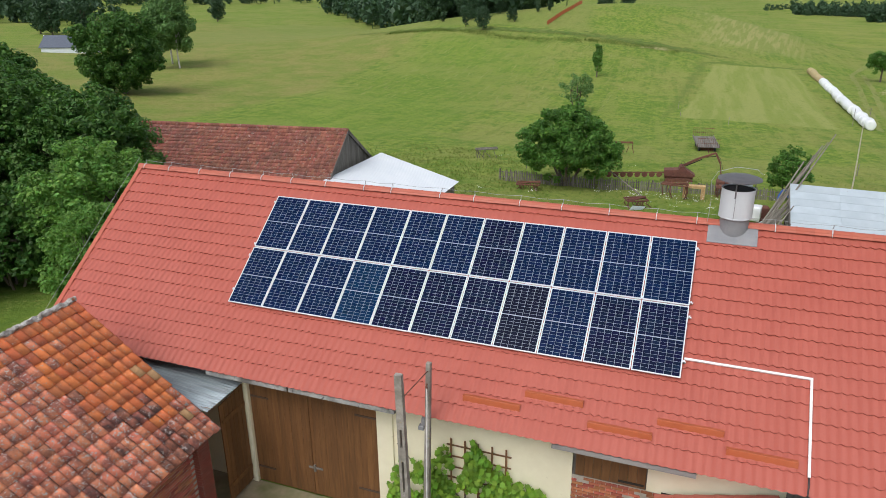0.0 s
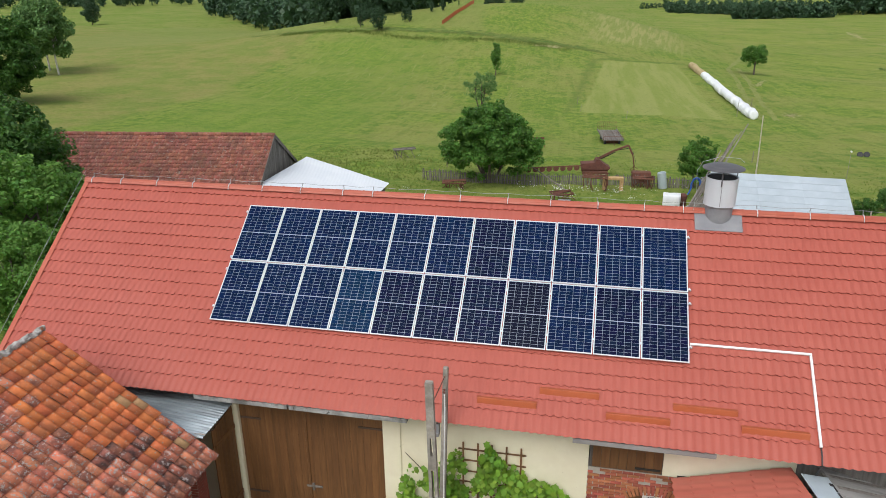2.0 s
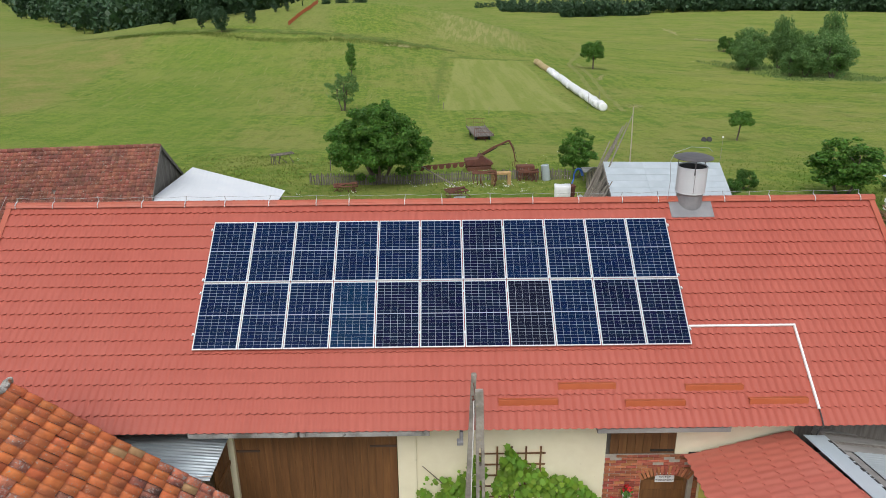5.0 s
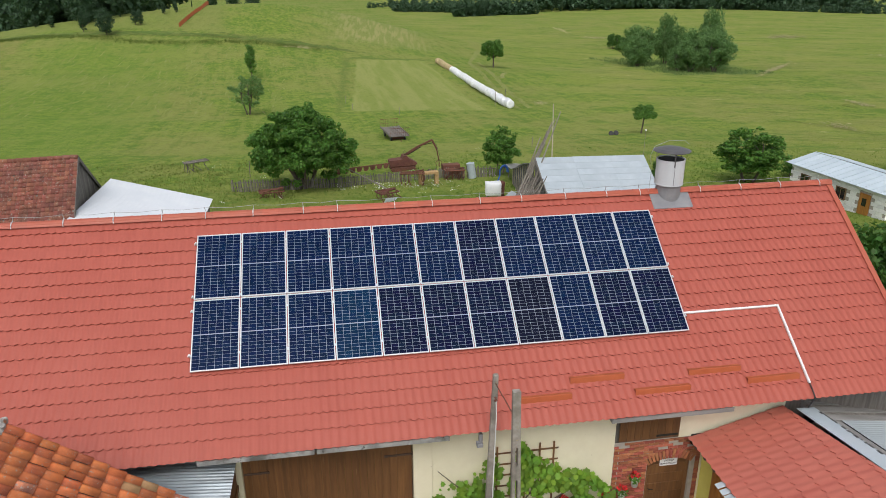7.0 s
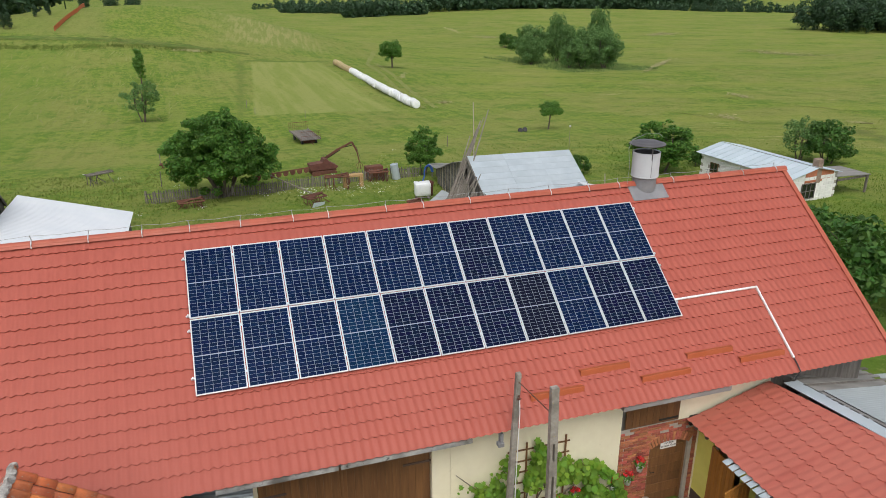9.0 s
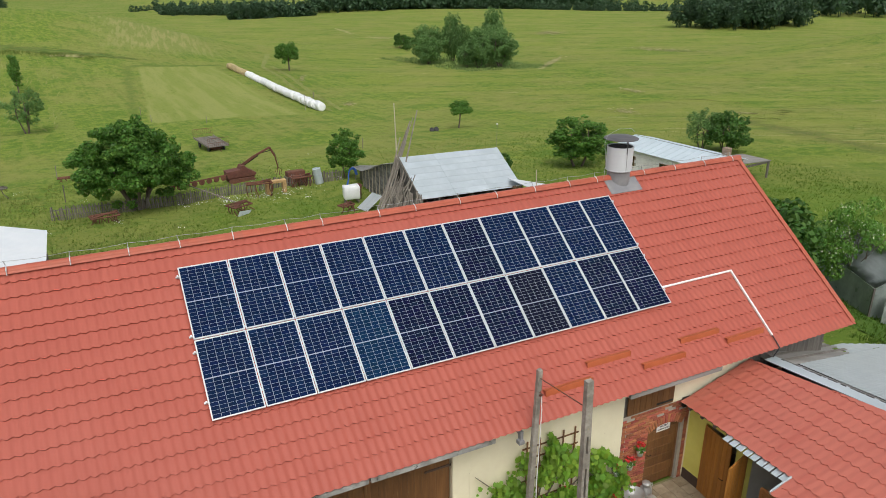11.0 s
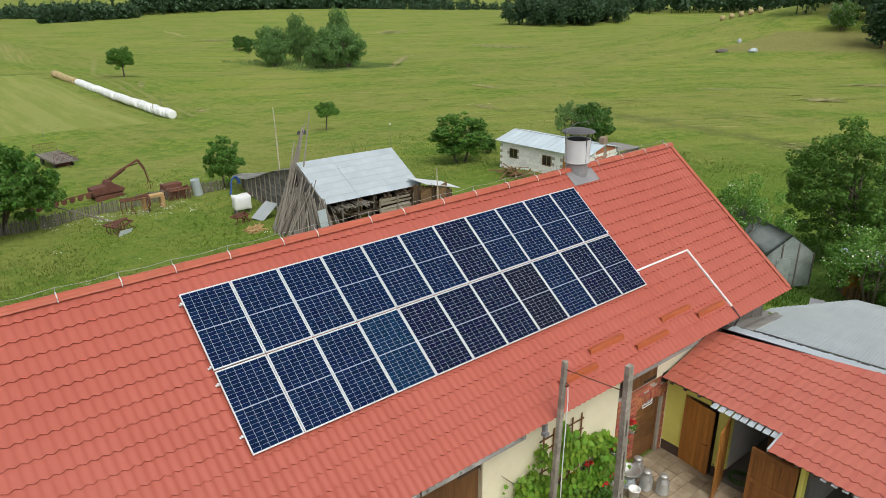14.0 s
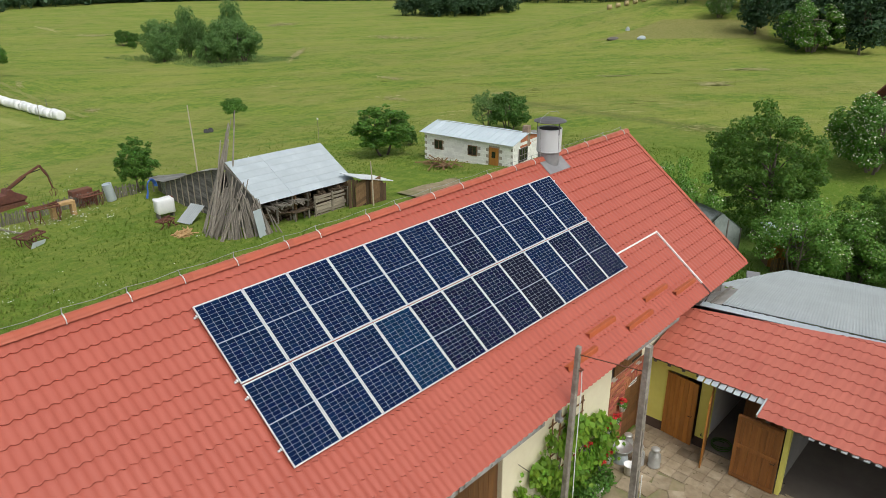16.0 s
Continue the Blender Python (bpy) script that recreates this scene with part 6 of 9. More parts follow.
for x, y, s in ((-51.3, 184.6, 0.42), (-61, 204, 0.35), (-28, 262, 0.6), (-22, 268, 0.55), (-72, 228, 0.5), (-66, 218, 0.4), (-90, 655, 1.0), (100, 515, 0.6), (108, 512, 0.55), (116, 511, 0.65), (-246, 214, 1.1), (-236, 221, 1.0), (-257, 218, 1.0), (-349, 284, 1.3), (-335, 290, 1.2), (-362, 280, 1.3), (-300, 262, 0.9), (190, 60, 1.0), (184, 50, 0.95), (180, 40, 1.1), (176, 32, 1.0), (172, 44, 0.6)):
    plant(oak, x, y, x, s)
for x, y in ((-47, 197), (-45.5, 196.5), (-62, 203), (-60, 200), (-70, 202), (-42, 211), (-39, 213), (-75, 205)):
    plant(pine, x, y, x, 0.22 + 0.16 * rng.random(), sz=0.18 + 0.08 * rng.random())

# grass
def tufts(name, label, n, xr, yr, h0, h1, seed, clump=3, avoid=(), mat="blade", line=None, fade=None):
    rng = np.random.default_rng(seed)
    x = rng.uniform(*xr, n)
    y = rng.uniform(*yr, n)
    if line:
        (ax, ay), (bx_, by_), wide = line
        t = rng.random(n)
        x, y = ax + (bx_ - ax) * t + rng.normal(size=n) * wide * 0.2, ay + (by_ - ay) * t + rng.normal(size=n) * wide + 3 * np.sin(t * 9)
    keep = np.array([not any(a < px < b and c < py < d for a, b, c, d in avoid) and (noise.noise(Vector((px * 0.22, py * 0.22, 2))) + 0.35 * rng.normal() > -0.15) for px, py in zip(x, y)])
    if fade:
        keep &= rng.random(n) > np.clip((y - fade[0]) / (fade[1] - fade[0]), 0, 1)
    x, y = x[keep], y[keep]
    n = len(x)
    z = np.array([ground_at(a, b) for a, b in zip(x, y)]) - 0.02
    vs = []
    for k in range(clump):
        ang = rng.random(n) * math.tau
        hh = h0 + (h1 - h0) * rng.random(n) ** 1.5
        w = hh * 0.16
        bx, by = x + rng.normal(size=n) * h0 * 0.5, y + rng.normal(size=n) * h0 * 0.5
        lx, ly = rng.normal(size=n) * hh * 0.35, rng.normal(size=n) * hh * 0.35
        vs.append(np.stack([np.stack([bx - np.cos(ang) * w, by - np.sin(ang) * w, z], 1), np.stack([bx + np.cos(ang) * w, by + np.sin(ang) * w, z], 1), np.stack([bx + lx, by + ly, z + hh], 1)], 1))
    v = np.concatenate(vs).reshape(-1, 3)
    ob = raw(name, v, np.arange(len(v)).reshape(-1, 3), M[mat])
    return tagged(ob, label, "grass", kind="stuff")


tufts("long_grass", "long uncut meadow grass behind the barn", 135000, (-24, 52), (9, 84), 0.07, 0.20, 7, 3, avoid=((22, 33, 18, 31), (2, 26, 11, 18), (16, 25, 25, 30)), fade=(18, 62))
tufts("meadow_tufts", "tufts of meadow grass beside the gable", 15000, (40, 110), (-10, 62), 0.07, 0.18, 9, 2)
tufts("reeds", "tall grey-green reeds round the willows", 5000, (84, 112), (148, 205), 0.25, 0.7, 17, 2, mat="reed_blade")
# Blades coloured darker to go with the painted shade below the fruit trees.
tufts("orchard_tufts", "grass tufts under the fruit trees, coloured dark for tree shade", 5000, (24, 40), (-6, 8), 0.12, 0.3, 18, 3, mat="shaded_blade")
tufts("bank_grass", "rank dark grass on the bank along the field edge", 3500, (0, 1), (0, 1), 0.25, 0.6, 10, 2, mat="bank_blade", line=((-80, 183), (2, 177), 1.6))
tufts("seeding_grass", "yellowish seeding grass behind the barn", 9000, (-22, 4), (20, 60), 0.10, 0.28, 13, 2, mat="dry_blade")

# ---- far barn with the white lean-to ----
far = thing("far_barn", "old barn with a brown clay tile roof and grey board gable", "barn")
fdir = Vector((-14.6, -1.8, 0)).normalized()
FR = Vector((-10.35, 26.5, -1.25))
FRM = Matrix.Translation(FR) @ Matrix.Rotation(math.atan2(fdir.y, fdir.x), 4, "Z")
FW, FD, FL = 4.6, 3.0, 15.2
fa = math.atan2(FD, FW)
fs = math.hypot(FW, FD)


def far_tiles(side):
    """Courses of small curved tiles, each its own piece in one mesh."""
    verts, faces = [], []
    tw, tr = 0.20, 0.30
    rngt = np.random.default_rng(3 + side)
    for j in range(int(fs / tr)):
        for i in range(int(FL / tw)):
            u, v = i * tw, j * tr
            dz, tilt = rngt.normal() * 0.012, rngt.normal() * 0.012
            b = len(verts)
            for vv, up in ((v - 0.04, 0.062), (v + tr, 0.012)):
                for uu, hgt in ((u + 0.004, 0.02), (u + tw * 0.28, 0.0), (u + tw * 0.55, 0.0), (u + tw * 0.8, 0.035), (u + tw - 0.002, 0.03)):
                    verts.append((uu, vv + tilt, hgt + up + dz))
            for q in range(4):
                faces.append((b + q, b + q + 1, b + q + 6, b + q + 5))
            b2 = len(verts)
            for q in range(5):
                p = verts[b + q]
                verts.append((p[0], p[1] + 0.002, p[2] - 0.05))
            for q in range(4):
                faces.append((b2 + q, b2 + q + 1, b + q + 1, b + q))
    ob = raw("tiles", verts, faces, M["old_tile_far"], far, "lichened brown clay tiles")
    ob["kind"] = "stuff"
    return ob


# the ridge runs away from the gable; local x along the ridge, v down each slope
for side in (1, -1):
    t = far_tiles(side)
    slope = Matrix.Rotation(fa * side, 4, "X") if side == 1 else Matrix.Rotation(-fa, 4, "X")
    m = FRM @ slope
    if side == 1:
        m = FRM @ Matrix.Rotation(-fa, 4, "X") @ Matrix.Translation((0, fs, 0)) @ Matrix.Scale(-1, 4, (0, 1, 0))
    else:
        m = FRM @ Matrix.Rotation(fa, 4, "X") @ Matrix.Translation((0, -fs, 0))
    t.matrix_basis = m
bm = bmn()
box(bm, (0.05, -fs, -0.06), (FL - 0.05, 0, 0.0), FRM @ Matrix.Rotation(fa, 4, "X"))
box(bm, (0.05, 0, -0.06), (FL - 0.05, fs, 0.0), FRM @ Matrix.Rotation(-fa, 4, "X"))
part("roof_boarding", bm, M["old_wood"], far)
bm = bmn()
for k in range(int(FL / 0.38)):
    tube(bm, [FRM @ Vector((k * 0.38, 0, 0.02)), FRM @ Vector((k * 0.38 + 0.40, 0, 0.035))], [0.13, 0.145], 8)
part("ridge_tiles", bm, M["old_tile_far"], far, smooth=True)
for k in range(26):
    y = -4.35 + k * 0.335
    top = -abs(y + 0.165) / FW * FD - 0.12
    bm = bmn()
    box(bm, (0.10, y + 0.006, -7.0), (0.14 + 0.012 * (k % 2), y + 0.329, top), FRM, 0.004)
    part("gable_board", bm, M["old_wood"], far)
bm = bmn()
for sgn in (1, -1):
    box(bm, (-0.02, -fs if sgn == 1 else 0, -0.16), (0.02, 0 if sgn == 1 else fs, 0.07), FRM @ Matrix.Rotation(fa * sgn, 4, "X"), 0.006)
part("barge_board", bm, M["old_wood"], far, "grey barge boards")
for lo, hi in (((0.15, -4.3, -7.0), (FL - 0.2, -4.1, -2.95)), ((0.15, 4.1, -7.0), (FL - 0.2, 4.3, -2.95)), ((FL - 0.4, -4.1, -7.0), (FL - 0.2, 4.1, -2.6))):
    bm = bmn()
    box(bm, lo, hi, FRM)
    part("wall", bm, M["brick"], far)

white = thing("white_lean_to", "lean-to with a white trapezoidal sheet roof against the old barn", "outbuilding")
LA, LB = Vector((-10.1, 21.2, -3.45)), Vector((-10.25, 31.0, -3.70))
LC = Vector((-4.35, 30.9, -5.35))
along = (LB - LA).normalized()
down = (LC - LB)
down = (down - along * down.dot(along))
dl = down.length
down.normalize()
nor = along.cross(down).normalized()
if nor.z < 0:
    nor = -nor
LM = Matrix(((along.x, down.x, nor.x, LA.x), (along.y, down.y, nor.y, LA.y), (along.z, down.z, nor.z, LA.z), (0, 0, 0, 1)))
corrugated("roof_sheet", (LB - LA).length, dl, M["white_roof"], white, LM, wave=0.22, high=0.026, label="white trapezoidal roof sheet")
bm = bmn()
box(bm, (0.1, 0.0, -0.16), ((LB - LA).length - 0.1, dl - 0.1, -0.04), LM)
part("roof_frame", bm, M["old_wood"], white)
bm = bmn()
box(bm, (-4.7, 22.0, -9.0), (-4.55, 30.6, -5.45))
box(bm, (-10.0, 30.45, -9.0), (-4.7, 30.6, -5.3))
part("walls", bm, M["old_wood"], white)


def wall_slab(bm, corners, y0, y1, m):
    """A board standing in a wall: its outline along and up the wall, from y0 to y1 through it."""
    front = [bm.verts.new(m @ Vector((u, y0, z))) for u, z in corners]
    back = [bm.verts.new(m @ Vector((u, y1, z))) for u, z in corners]
    bm.faces.new(front)
    bm.faces.new(back[::-1])
    n = len(corners)
    for i in range(n):
        bm.faces.new((front[i], back[i], back[(i + 1) % n], front[(i + 1) % n]))


# ---- open wood shed ----
shed = thing("wood_shed", "open-fronted grey wood shed with a galvanised sheet roof", "shed")
SA, SB, SC = Vector((16.2, 28.9, -3.16)), Vector((23.35, 29.25, -3.38)), Vector((16.55, 26.0, -4.85))
ax = (SB - SA).normalized()
dn = SC - SA
dn = dn - ax * dn.dot(ax)
sl = dn.length + 0.35
dn.normalize()
nn = dn.cross(ax).normalized()
if nn.z < 0:
    nn = -nn
SM = Matrix(((ax.x, dn.x, nn.x, SA.x), (ax.y, dn.y, nn.y, SA.y), (ax.z, dn.z, nn.z, SA.z), (0, 0, 0, 1)))
SW = (SB - SA).length + 0.35
for i in range(3):
    for j in range(7):
        bm = bmn()
        w, l = SW / 3, sl / 7
        box(bm, (i * w - 0.02, j * l - 0.03, 0.018 * (6 - j) + 0.012 * (i % 2)), ((i + 1) * w - 0.016, (j + 1) * l, 0.014 + 0.018 * (6 - j) + 0.012 * (i % 2)), SM, 0.004)
        part("roof_sheet", bm, M["galv"], shed)
for k in range(7):
    bm = bmn()
    box(bm, (k * SW / 6 - 0.05, 0.02, -0.13), (k * SW / 6 + 0.05, sl - 0.05, -0.012), SM)
    part("rafter", bm, M["old_wood"], shed)
gz = -7.1
for k in range(7):
    bm = bmn()
    p = SM @ Vector((0.15 + k * (SW - 0.3) / 6, sl - 0.25, -0.13))
    tube(bm, [(p.x, p.y, gz), (p.x, p.y, p.z)], 0.07, 7)
    part("post", bm, M["log"], shed)
for k in range(20):
    p = SM @ Vector((0.05, 0.05 + k * (sl - 0.3) / 20, -0.13))
    bm = bmn()
    box(bm, (p.x, p.y - 0.16, gz - 0.3), (p.x + 0.04, p.y, p.z), None, 0.004)
    part("side_board", bm, M["grey_wood"], shed)
bm = bmn()
box(bm, (16.2, 28.75, gz - 0.6), (23.1, 28.85, -3.7))
part("back_boards", bm, M["old_wood"], shed)
bm = bmn()
prism(bm, [(25.9, gz - 0.3), (28.7, gz - 0.3), (28.7, -3.85), (25.9, -5.2)], 18.9, 19.0, "yz")
part("divider", bm, M["brown_boards"], shed)
bm = bmn()
prism(bm, [(25.8, gz - 0.3), (28.7, gz - 0.3), (28.7, -4.0), (25.8, -5.3)], 23.05, 23.13, "yz")
part("divider", bm, M["brown_boards"], shed)
for k in range(6):
    bm = bmn()
    z = gz + 0.25 + 0.24 * k
    wall_slab(bm, [(20.0 + 0.05 * (k % 3), z + 0.03 * math.sin(k * 2.1)), (22.6 - 0.12 * (k % 2), z + 0.03 * math.cos(k * 1.3)), (22.6 - 0.12 * (k % 2), z + 0.17 + 0.04 * math.sin(k)), (20.0 + 0.05 * (k % 3), z + (0.10 if k == 3 else 0.19))], 25.55 - 0.01 * (k % 2), 25.59, Matrix.Identity(4))
    part("front_slat", bm, M["slat_wood"], shed, "weathered slats across the log store")
for x0, x1 in ((20.05, 20.0), (21.35, 21.4), (22.55, 22.7), (22.8, 22.95)):
    bm = bmn()
    wall_slab(bm, [(x0, gz - 0.1), (x0 + 0.11, gz - 0.1), (x1 + 0.11, gz + 1.75), (x1, gz + 1.7)], 25.45, 25.50, Matrix.Identity(4))
    part("upright", bm, M["slat_wood"], shed, "weathered upright boards before the log store")
rngw = np.random.default_rng(12)


def log_pile(name, label, x0, x1, y0, y1, z0, z1, n, r, length, mat, stack=True):
    pile = thing(name, label, "firewood", kind="stuff")
    bm = bmn()
    for _ in range(n):
        x, y, z = rngw.uniform(x0, x1), rngw.uniform(y0, y1), rngw.uniform(z0, z1)
        a = rngw.normal() * 0.25 + (math.pi / 2 if stack else rngw.random() * 6.28)
        d = Vector((math.cos(a), math.sin(a), rngw.normal() * 0.12)) * length * 0.5
        rr = r * (0.6 + 0.8 * rngw.random())
        tube(bm, [Vector((x, y, z)) - d, Vector((x, y, z)) + d], rr, 6)
    part("logs", bm, M[mat], pile)
    return pile


log_pile("firewood_stack", "stacked split firewood inside the shed", 20.0, 23.0, 25.9, 28.0, gz, -5.35, 420, 0.07, 0.45, "fire_wood")
log_pile("firewood_heap", "heap of old branches and logs in the shed", 16.7, 18.8, 26.0, 28.0, gz, -5.9, 200, 0.05, 0.7, "fire_wood", False)
log_pile("plank_stack", "loose weathered planks under the shed eaves", 16.9, 19.3, 25.75, 26.2, -5.55, -5.42, 46, 0.045, 1.1, "log")
log_pile("kindling_pile", "small pile of pale split kindling on the grass", 13.0, 14.0, 29.2, 30.2, -7.15, -6.95, 60, 0.035, 0.6, "fresh_wood", False)
bench = thing("workbench", "rough wooden bench in the shed opening", "bench")
bm = bmn()
box(bm, (18.5, 25.5, -6.15), (19.7, 26.1, -6.08), None, 0.006)
part("top", bm, M["fire_wood"], bench)
for x, y in ((18.58, 25.55), (19.62, 25.55), (18.58, 26.05), (19.62, 26.05)):
    bm = bmn()
    box(bm, (x - 0.04, y - 0.04, -7.0), (x + 0.04, y + 0.04, -6.15))
    part("leg", bm, M["old_wood"], bench)
# leaning poles
rngp = np.random.default_rng(77)
for k in range(88):
    pole = thing("wooden_pole", "long bare wooden pole leaning on the shed", "pole", group="poles leaning against the shed")
    big = k < 11
    t = rngp.random()
    if big:
        foot_x, foot_y = 14.25 + rngp.normal() * 0.15, 29.2 - 1.6 * t + rngp.normal() * 0.15
        ln = rngp.uniform(5.4, 7.5)
        tgt = Vector((17.7 + rngp.normal() * 0.15, 30.4 + rngp.normal() * 0.15, -1.0))
    elif k < 40:
        foot_x, foot_y = 14.3 + rngp.normal() * 0.2, 28.6 - 2.8 * t
        ln = rngp.uniform(2.4, 3.9)
        tgt = Vector((16.2, 28.8 - 1.6 * t + rngp.normal() * 0.3, -3.9))
    else:
        foot_x, foot_y = 14.5 + 2.1 * t + rngp.normal() * 0.1, 25.9 - 1.3 * t + rngp.normal() * 0.15
        ln = rngp.uniform(1.3, 2.7) * (1.15 - 0.35 * t)
        tgt = Vector((15.5 + 0.9 * t + rngp.normal() * 0.15, 27.2 - 1.2 * t, -4.2))
    if k == 0:
        foot_x, foot_y, ln, tgt = 14.3, 26.2, 8.6, Vector((18.34, 30.58, -0.27))
    f = Vector((foot_x, foot_y, land(foot_x, foot_y) - 0.05))
    d = (tgt - f).normalized()
    bm = bmn()
    r = rngp.uniform(0.04, 0.07)
    tube(bm, [f, f + d * ln * 0.5 + Vector((rngp.normal() * 0.03, rngp.normal() * 0.03, 0)), f + d * ln], [r, r * 0.85, r * 0.55], 6)
    part("shaft", bm, M["log"], pole)
tin = thing("tin_sheet", "grey tin sheet leaning on the poles", "sheet")
bm = bmn()
box(bm, (-0.3, -0.006, 0), (0.3, 0.006, 1.6), pose(15.7, 24.75, land(15.7, 24.75), -12, 0, 10))
part("sheet", bm, M["galv"], tin)
# low board lean-to behind and the brown side shed
low = thing("low_shed", "long low shed of weathered grey planks under a felt roof", "shed")
LOW_A, LOW_B = Vector((16.45, 30.05)), Vector((17.75, 40.0))
LOW_L = (LOW_B - LOW_A).length
LOW_M = Matrix.Translation((LOW_A.x, LOW_A.y, 0)) @ Matrix.Rotation(math.atan2(LOW_B.y - LOW_A.y, LOW_B.x - LOW_A.x), 4, "Z")


def low_top(u):
    return -3.72 - 0.295 * u + 0.10 * math.sin(u * 0.55)


rngl = np.random.default_rng(31)
BAYS = 9
for i in range(BAYS):
    u0, u1 = i * LOW_L / BAYS, (i + 1) * LOW_L / BAYS
    foot = land(LOW_A.x, LOW_A.y + u0) - 0.3
    z, droop = foot, rngl.uniform(-0.06, 0.06)
    while z < low_top(u0) - 0.05:
        h = rngl.uniform(0.15, 0.25)
        t0, t1 = low_top(u0) - 0.02, low_top(u1) - 0.02
        za, zb = z, min(z + droop, t1 - 0.02)
        bm = bmn()
        out = rngl.uniform(0.0, 0.03)
        wall_slab(bm, [(u0 + 0.005, za), (u1 - 0.005, zb), (u1 - 0.005, min(zb + h - 0.02, t1)), (u0 + 0.005, min(za + h - 0.02, t0))], 0.0 + out, 0.03 + out, LOW_M)
        part("plank", bm, M["dark_grey_wood"], low)
        z += h
for i in range(BAYS + 1):
    u = min(i * LOW_L / BAYS, LOW_L - 0.05)
    bm = bmn()
    foot = land(LOW_A.x, LOW_A.y + u) - 0.3
    wall_slab(bm, [(u - 0.045, foot), (u + 0.045, foot), (u + 0.045 + rngl.normal() * 0.02, low_top(u) - 0.03), (u - 0.045, low_top(u) - 0.02)], 0.062, 0.105, LOW_M)
    part("batten", bm, M["pale_wood"], low)
bm = bmn()
wall_slab(bm, [(0, -8.0), (LOW_L, -8.6), (LOW_L, low_top(LOW_L) - 0.08), (0, low_top(0) - 0.08)], -0.03, -0.005, LOW_M)
part("lining", bm, M["felt"], low)
# open end bay with two loose tin sheets
for u0, u1, z0, z1, mt in ((0.35, 1.15, -8.3, -7.05, "galv"), (1.2, 1.95, -8.35, -7.15, "tin_dirty"), (2.05, 2.75, -8.4, -7.2, "old_wood")):
    bm = bmn()
    wall_slab(bm, [(LOW_L + u0, z0), (LOW_L + u1, z0), (LOW_L + u1, z1), (LOW_L + u0, z1)], -0.28, -0.26, LOW_M)
    part("end_sheet", bm, M[mt], low, "loose sheet closing the open end bay")
bm = bmn()
wall_slab(bm, [(LOW_L, -8.6), (LOW_L + 2.8, -8.9), (LOW_L + 2.8, -7.1), (LOW_L, -6.8)], -0.62, -0.56, LOW_M)
part("end_wall", bm, M["old_wood"], low)
bm = bmn()
tube(bm, [LOW_M @ Vector((LOW_L + 2.75, 0.1, -8.9)), LOW_M @ Vector((LOW_L + 2.72, 0.08, -7.1))], 0.05, 7)
part("post", bm, M["log"], low)
rows_ = []
for k in range(18):
    u = -0.3 + k * (LOW_L + 3.3) / 17
    top = low_top(u) if u < LOW_L else low_top(LOW_L) - 0.13 * (u - LOW_L)
    top += 0.025 * math.sin(k * 1.9)
    rows_.append([(u, 0.32 + 0.05 * math.sin(k * 2.3), top - 0.02), (u, -0.5, top + 0.03), (u, -1.4, top - 0.05 + 0.03 * math.sin(k)), (u, -2.5, top - 0.16)])
bm = bmn()
vs = [[bm.verts.new(LOW_M @ Vector(p)) for p in r] for r in rows_]
for r, q in zip(vs, vs[1:]):
    for i in range(3):
        bm.faces.new((r[i], r[i + 1], q[i + 1], q[i]))
bmesh.ops.solidify(bm, geom=bm.faces[:], thickness=0.05)
part("roof_felt", bm, M["pale_felt"], low, "sagging pale grey felt roof")
bm = bmn()
wall_slab(bm, [(0, -8.0), (LOW_L + 2.8, -8.9), (LOW_L + 2.8, -7.35), (LOW_L, -6.95), (0, low_top(0) - 0.25)], -2.4, -2.3, LOW_M)
part("back_wall", bm, M["old_wood"], low)
side = thing("side_shed", "brown boarded lean-to beside the wood shed with a white sheet roof", "shed")
for k in range(11):
    bm = bmn()
    x = 22.35 + k * 0.255
    box(bm, (x, 24.92 - 0.048 * k, -7.0), (x + 0.25, 24.95 - 0.048 * k, -4.74 - 0.068 * k), None, 0.004)
    part("board", bm, M["dark_brown_boards"], side)
for u in (22.75, 23.85):
    for k in range(7):
        bm = bmn()
        dy = -0.19 * (u + 0.45 - 22.35)
        z = -6.75 + 0.235 * k
        wall_slab(bm, [(u, z), (u + 0.9, z + 0.28), (u + 0.9, z + 0.50), (u, z + 0.222)], 24.875 + dy, 24.90 + dy, Matrix.Identity(4))
        part("leaf_board", bm, M["brown_boards"], side, "paler diagonal door boards")
bm = bmn()
prism(bm, [(22.9, -4.70), (25.8, -5.47), (25.8, -5.43), (22.9, -4.66)], 24.4, 26.4, "xz")
part("roof_sheet", bm, M["white_roof"], side)
bm = bmn()
box(bm, (25.0, 24.6, -7.0), (25.08, 26.3, -5.35))
part("end_wall", bm, M["brown_boards"], side)
for x, y, top, r in ((21.76, 42.66, -2.12, 0.06), (23.6, 24.0, -3.6, 0.05)):
    p = thing("tall_post", "slim bare wooden post", "post", group="tall posts near the shed")
    bm = bmn()
    tube(bm, [(x, y, land(x, y) - 0.2), (x - 0.03, y, (land(x, y) + top) / 2), (x - 0.12, y, top)], [r, r * 0.85, r * 0.6], 7)
    part("shaft", bm, M["pale_wood"], p)

# ---- white block hut ----
M["chimney_brick"] = surf("weathered_chimney_brick", (0.26, 0.18, 0.13), (0.38, 0.29, 0.22), scale=5.0, rough=0.9, bump=0.5, bscale=30, third=(0.18, 0.12, 0.09), tscale=2.0)
hut = thing("block_hut", "small white concrete-block hut with a pale blue metal roof", "hut")
hd = Vector((1.0, -9.0, 0)).normalized()
HM = Matrix.Translation((36.35, 31.6, -7.4)) @ Matrix.Rotation(math.atan2(hd.y, hd.x), 4, "Z")
HL, HWd, HH = 8.5, 4.3, 2.48
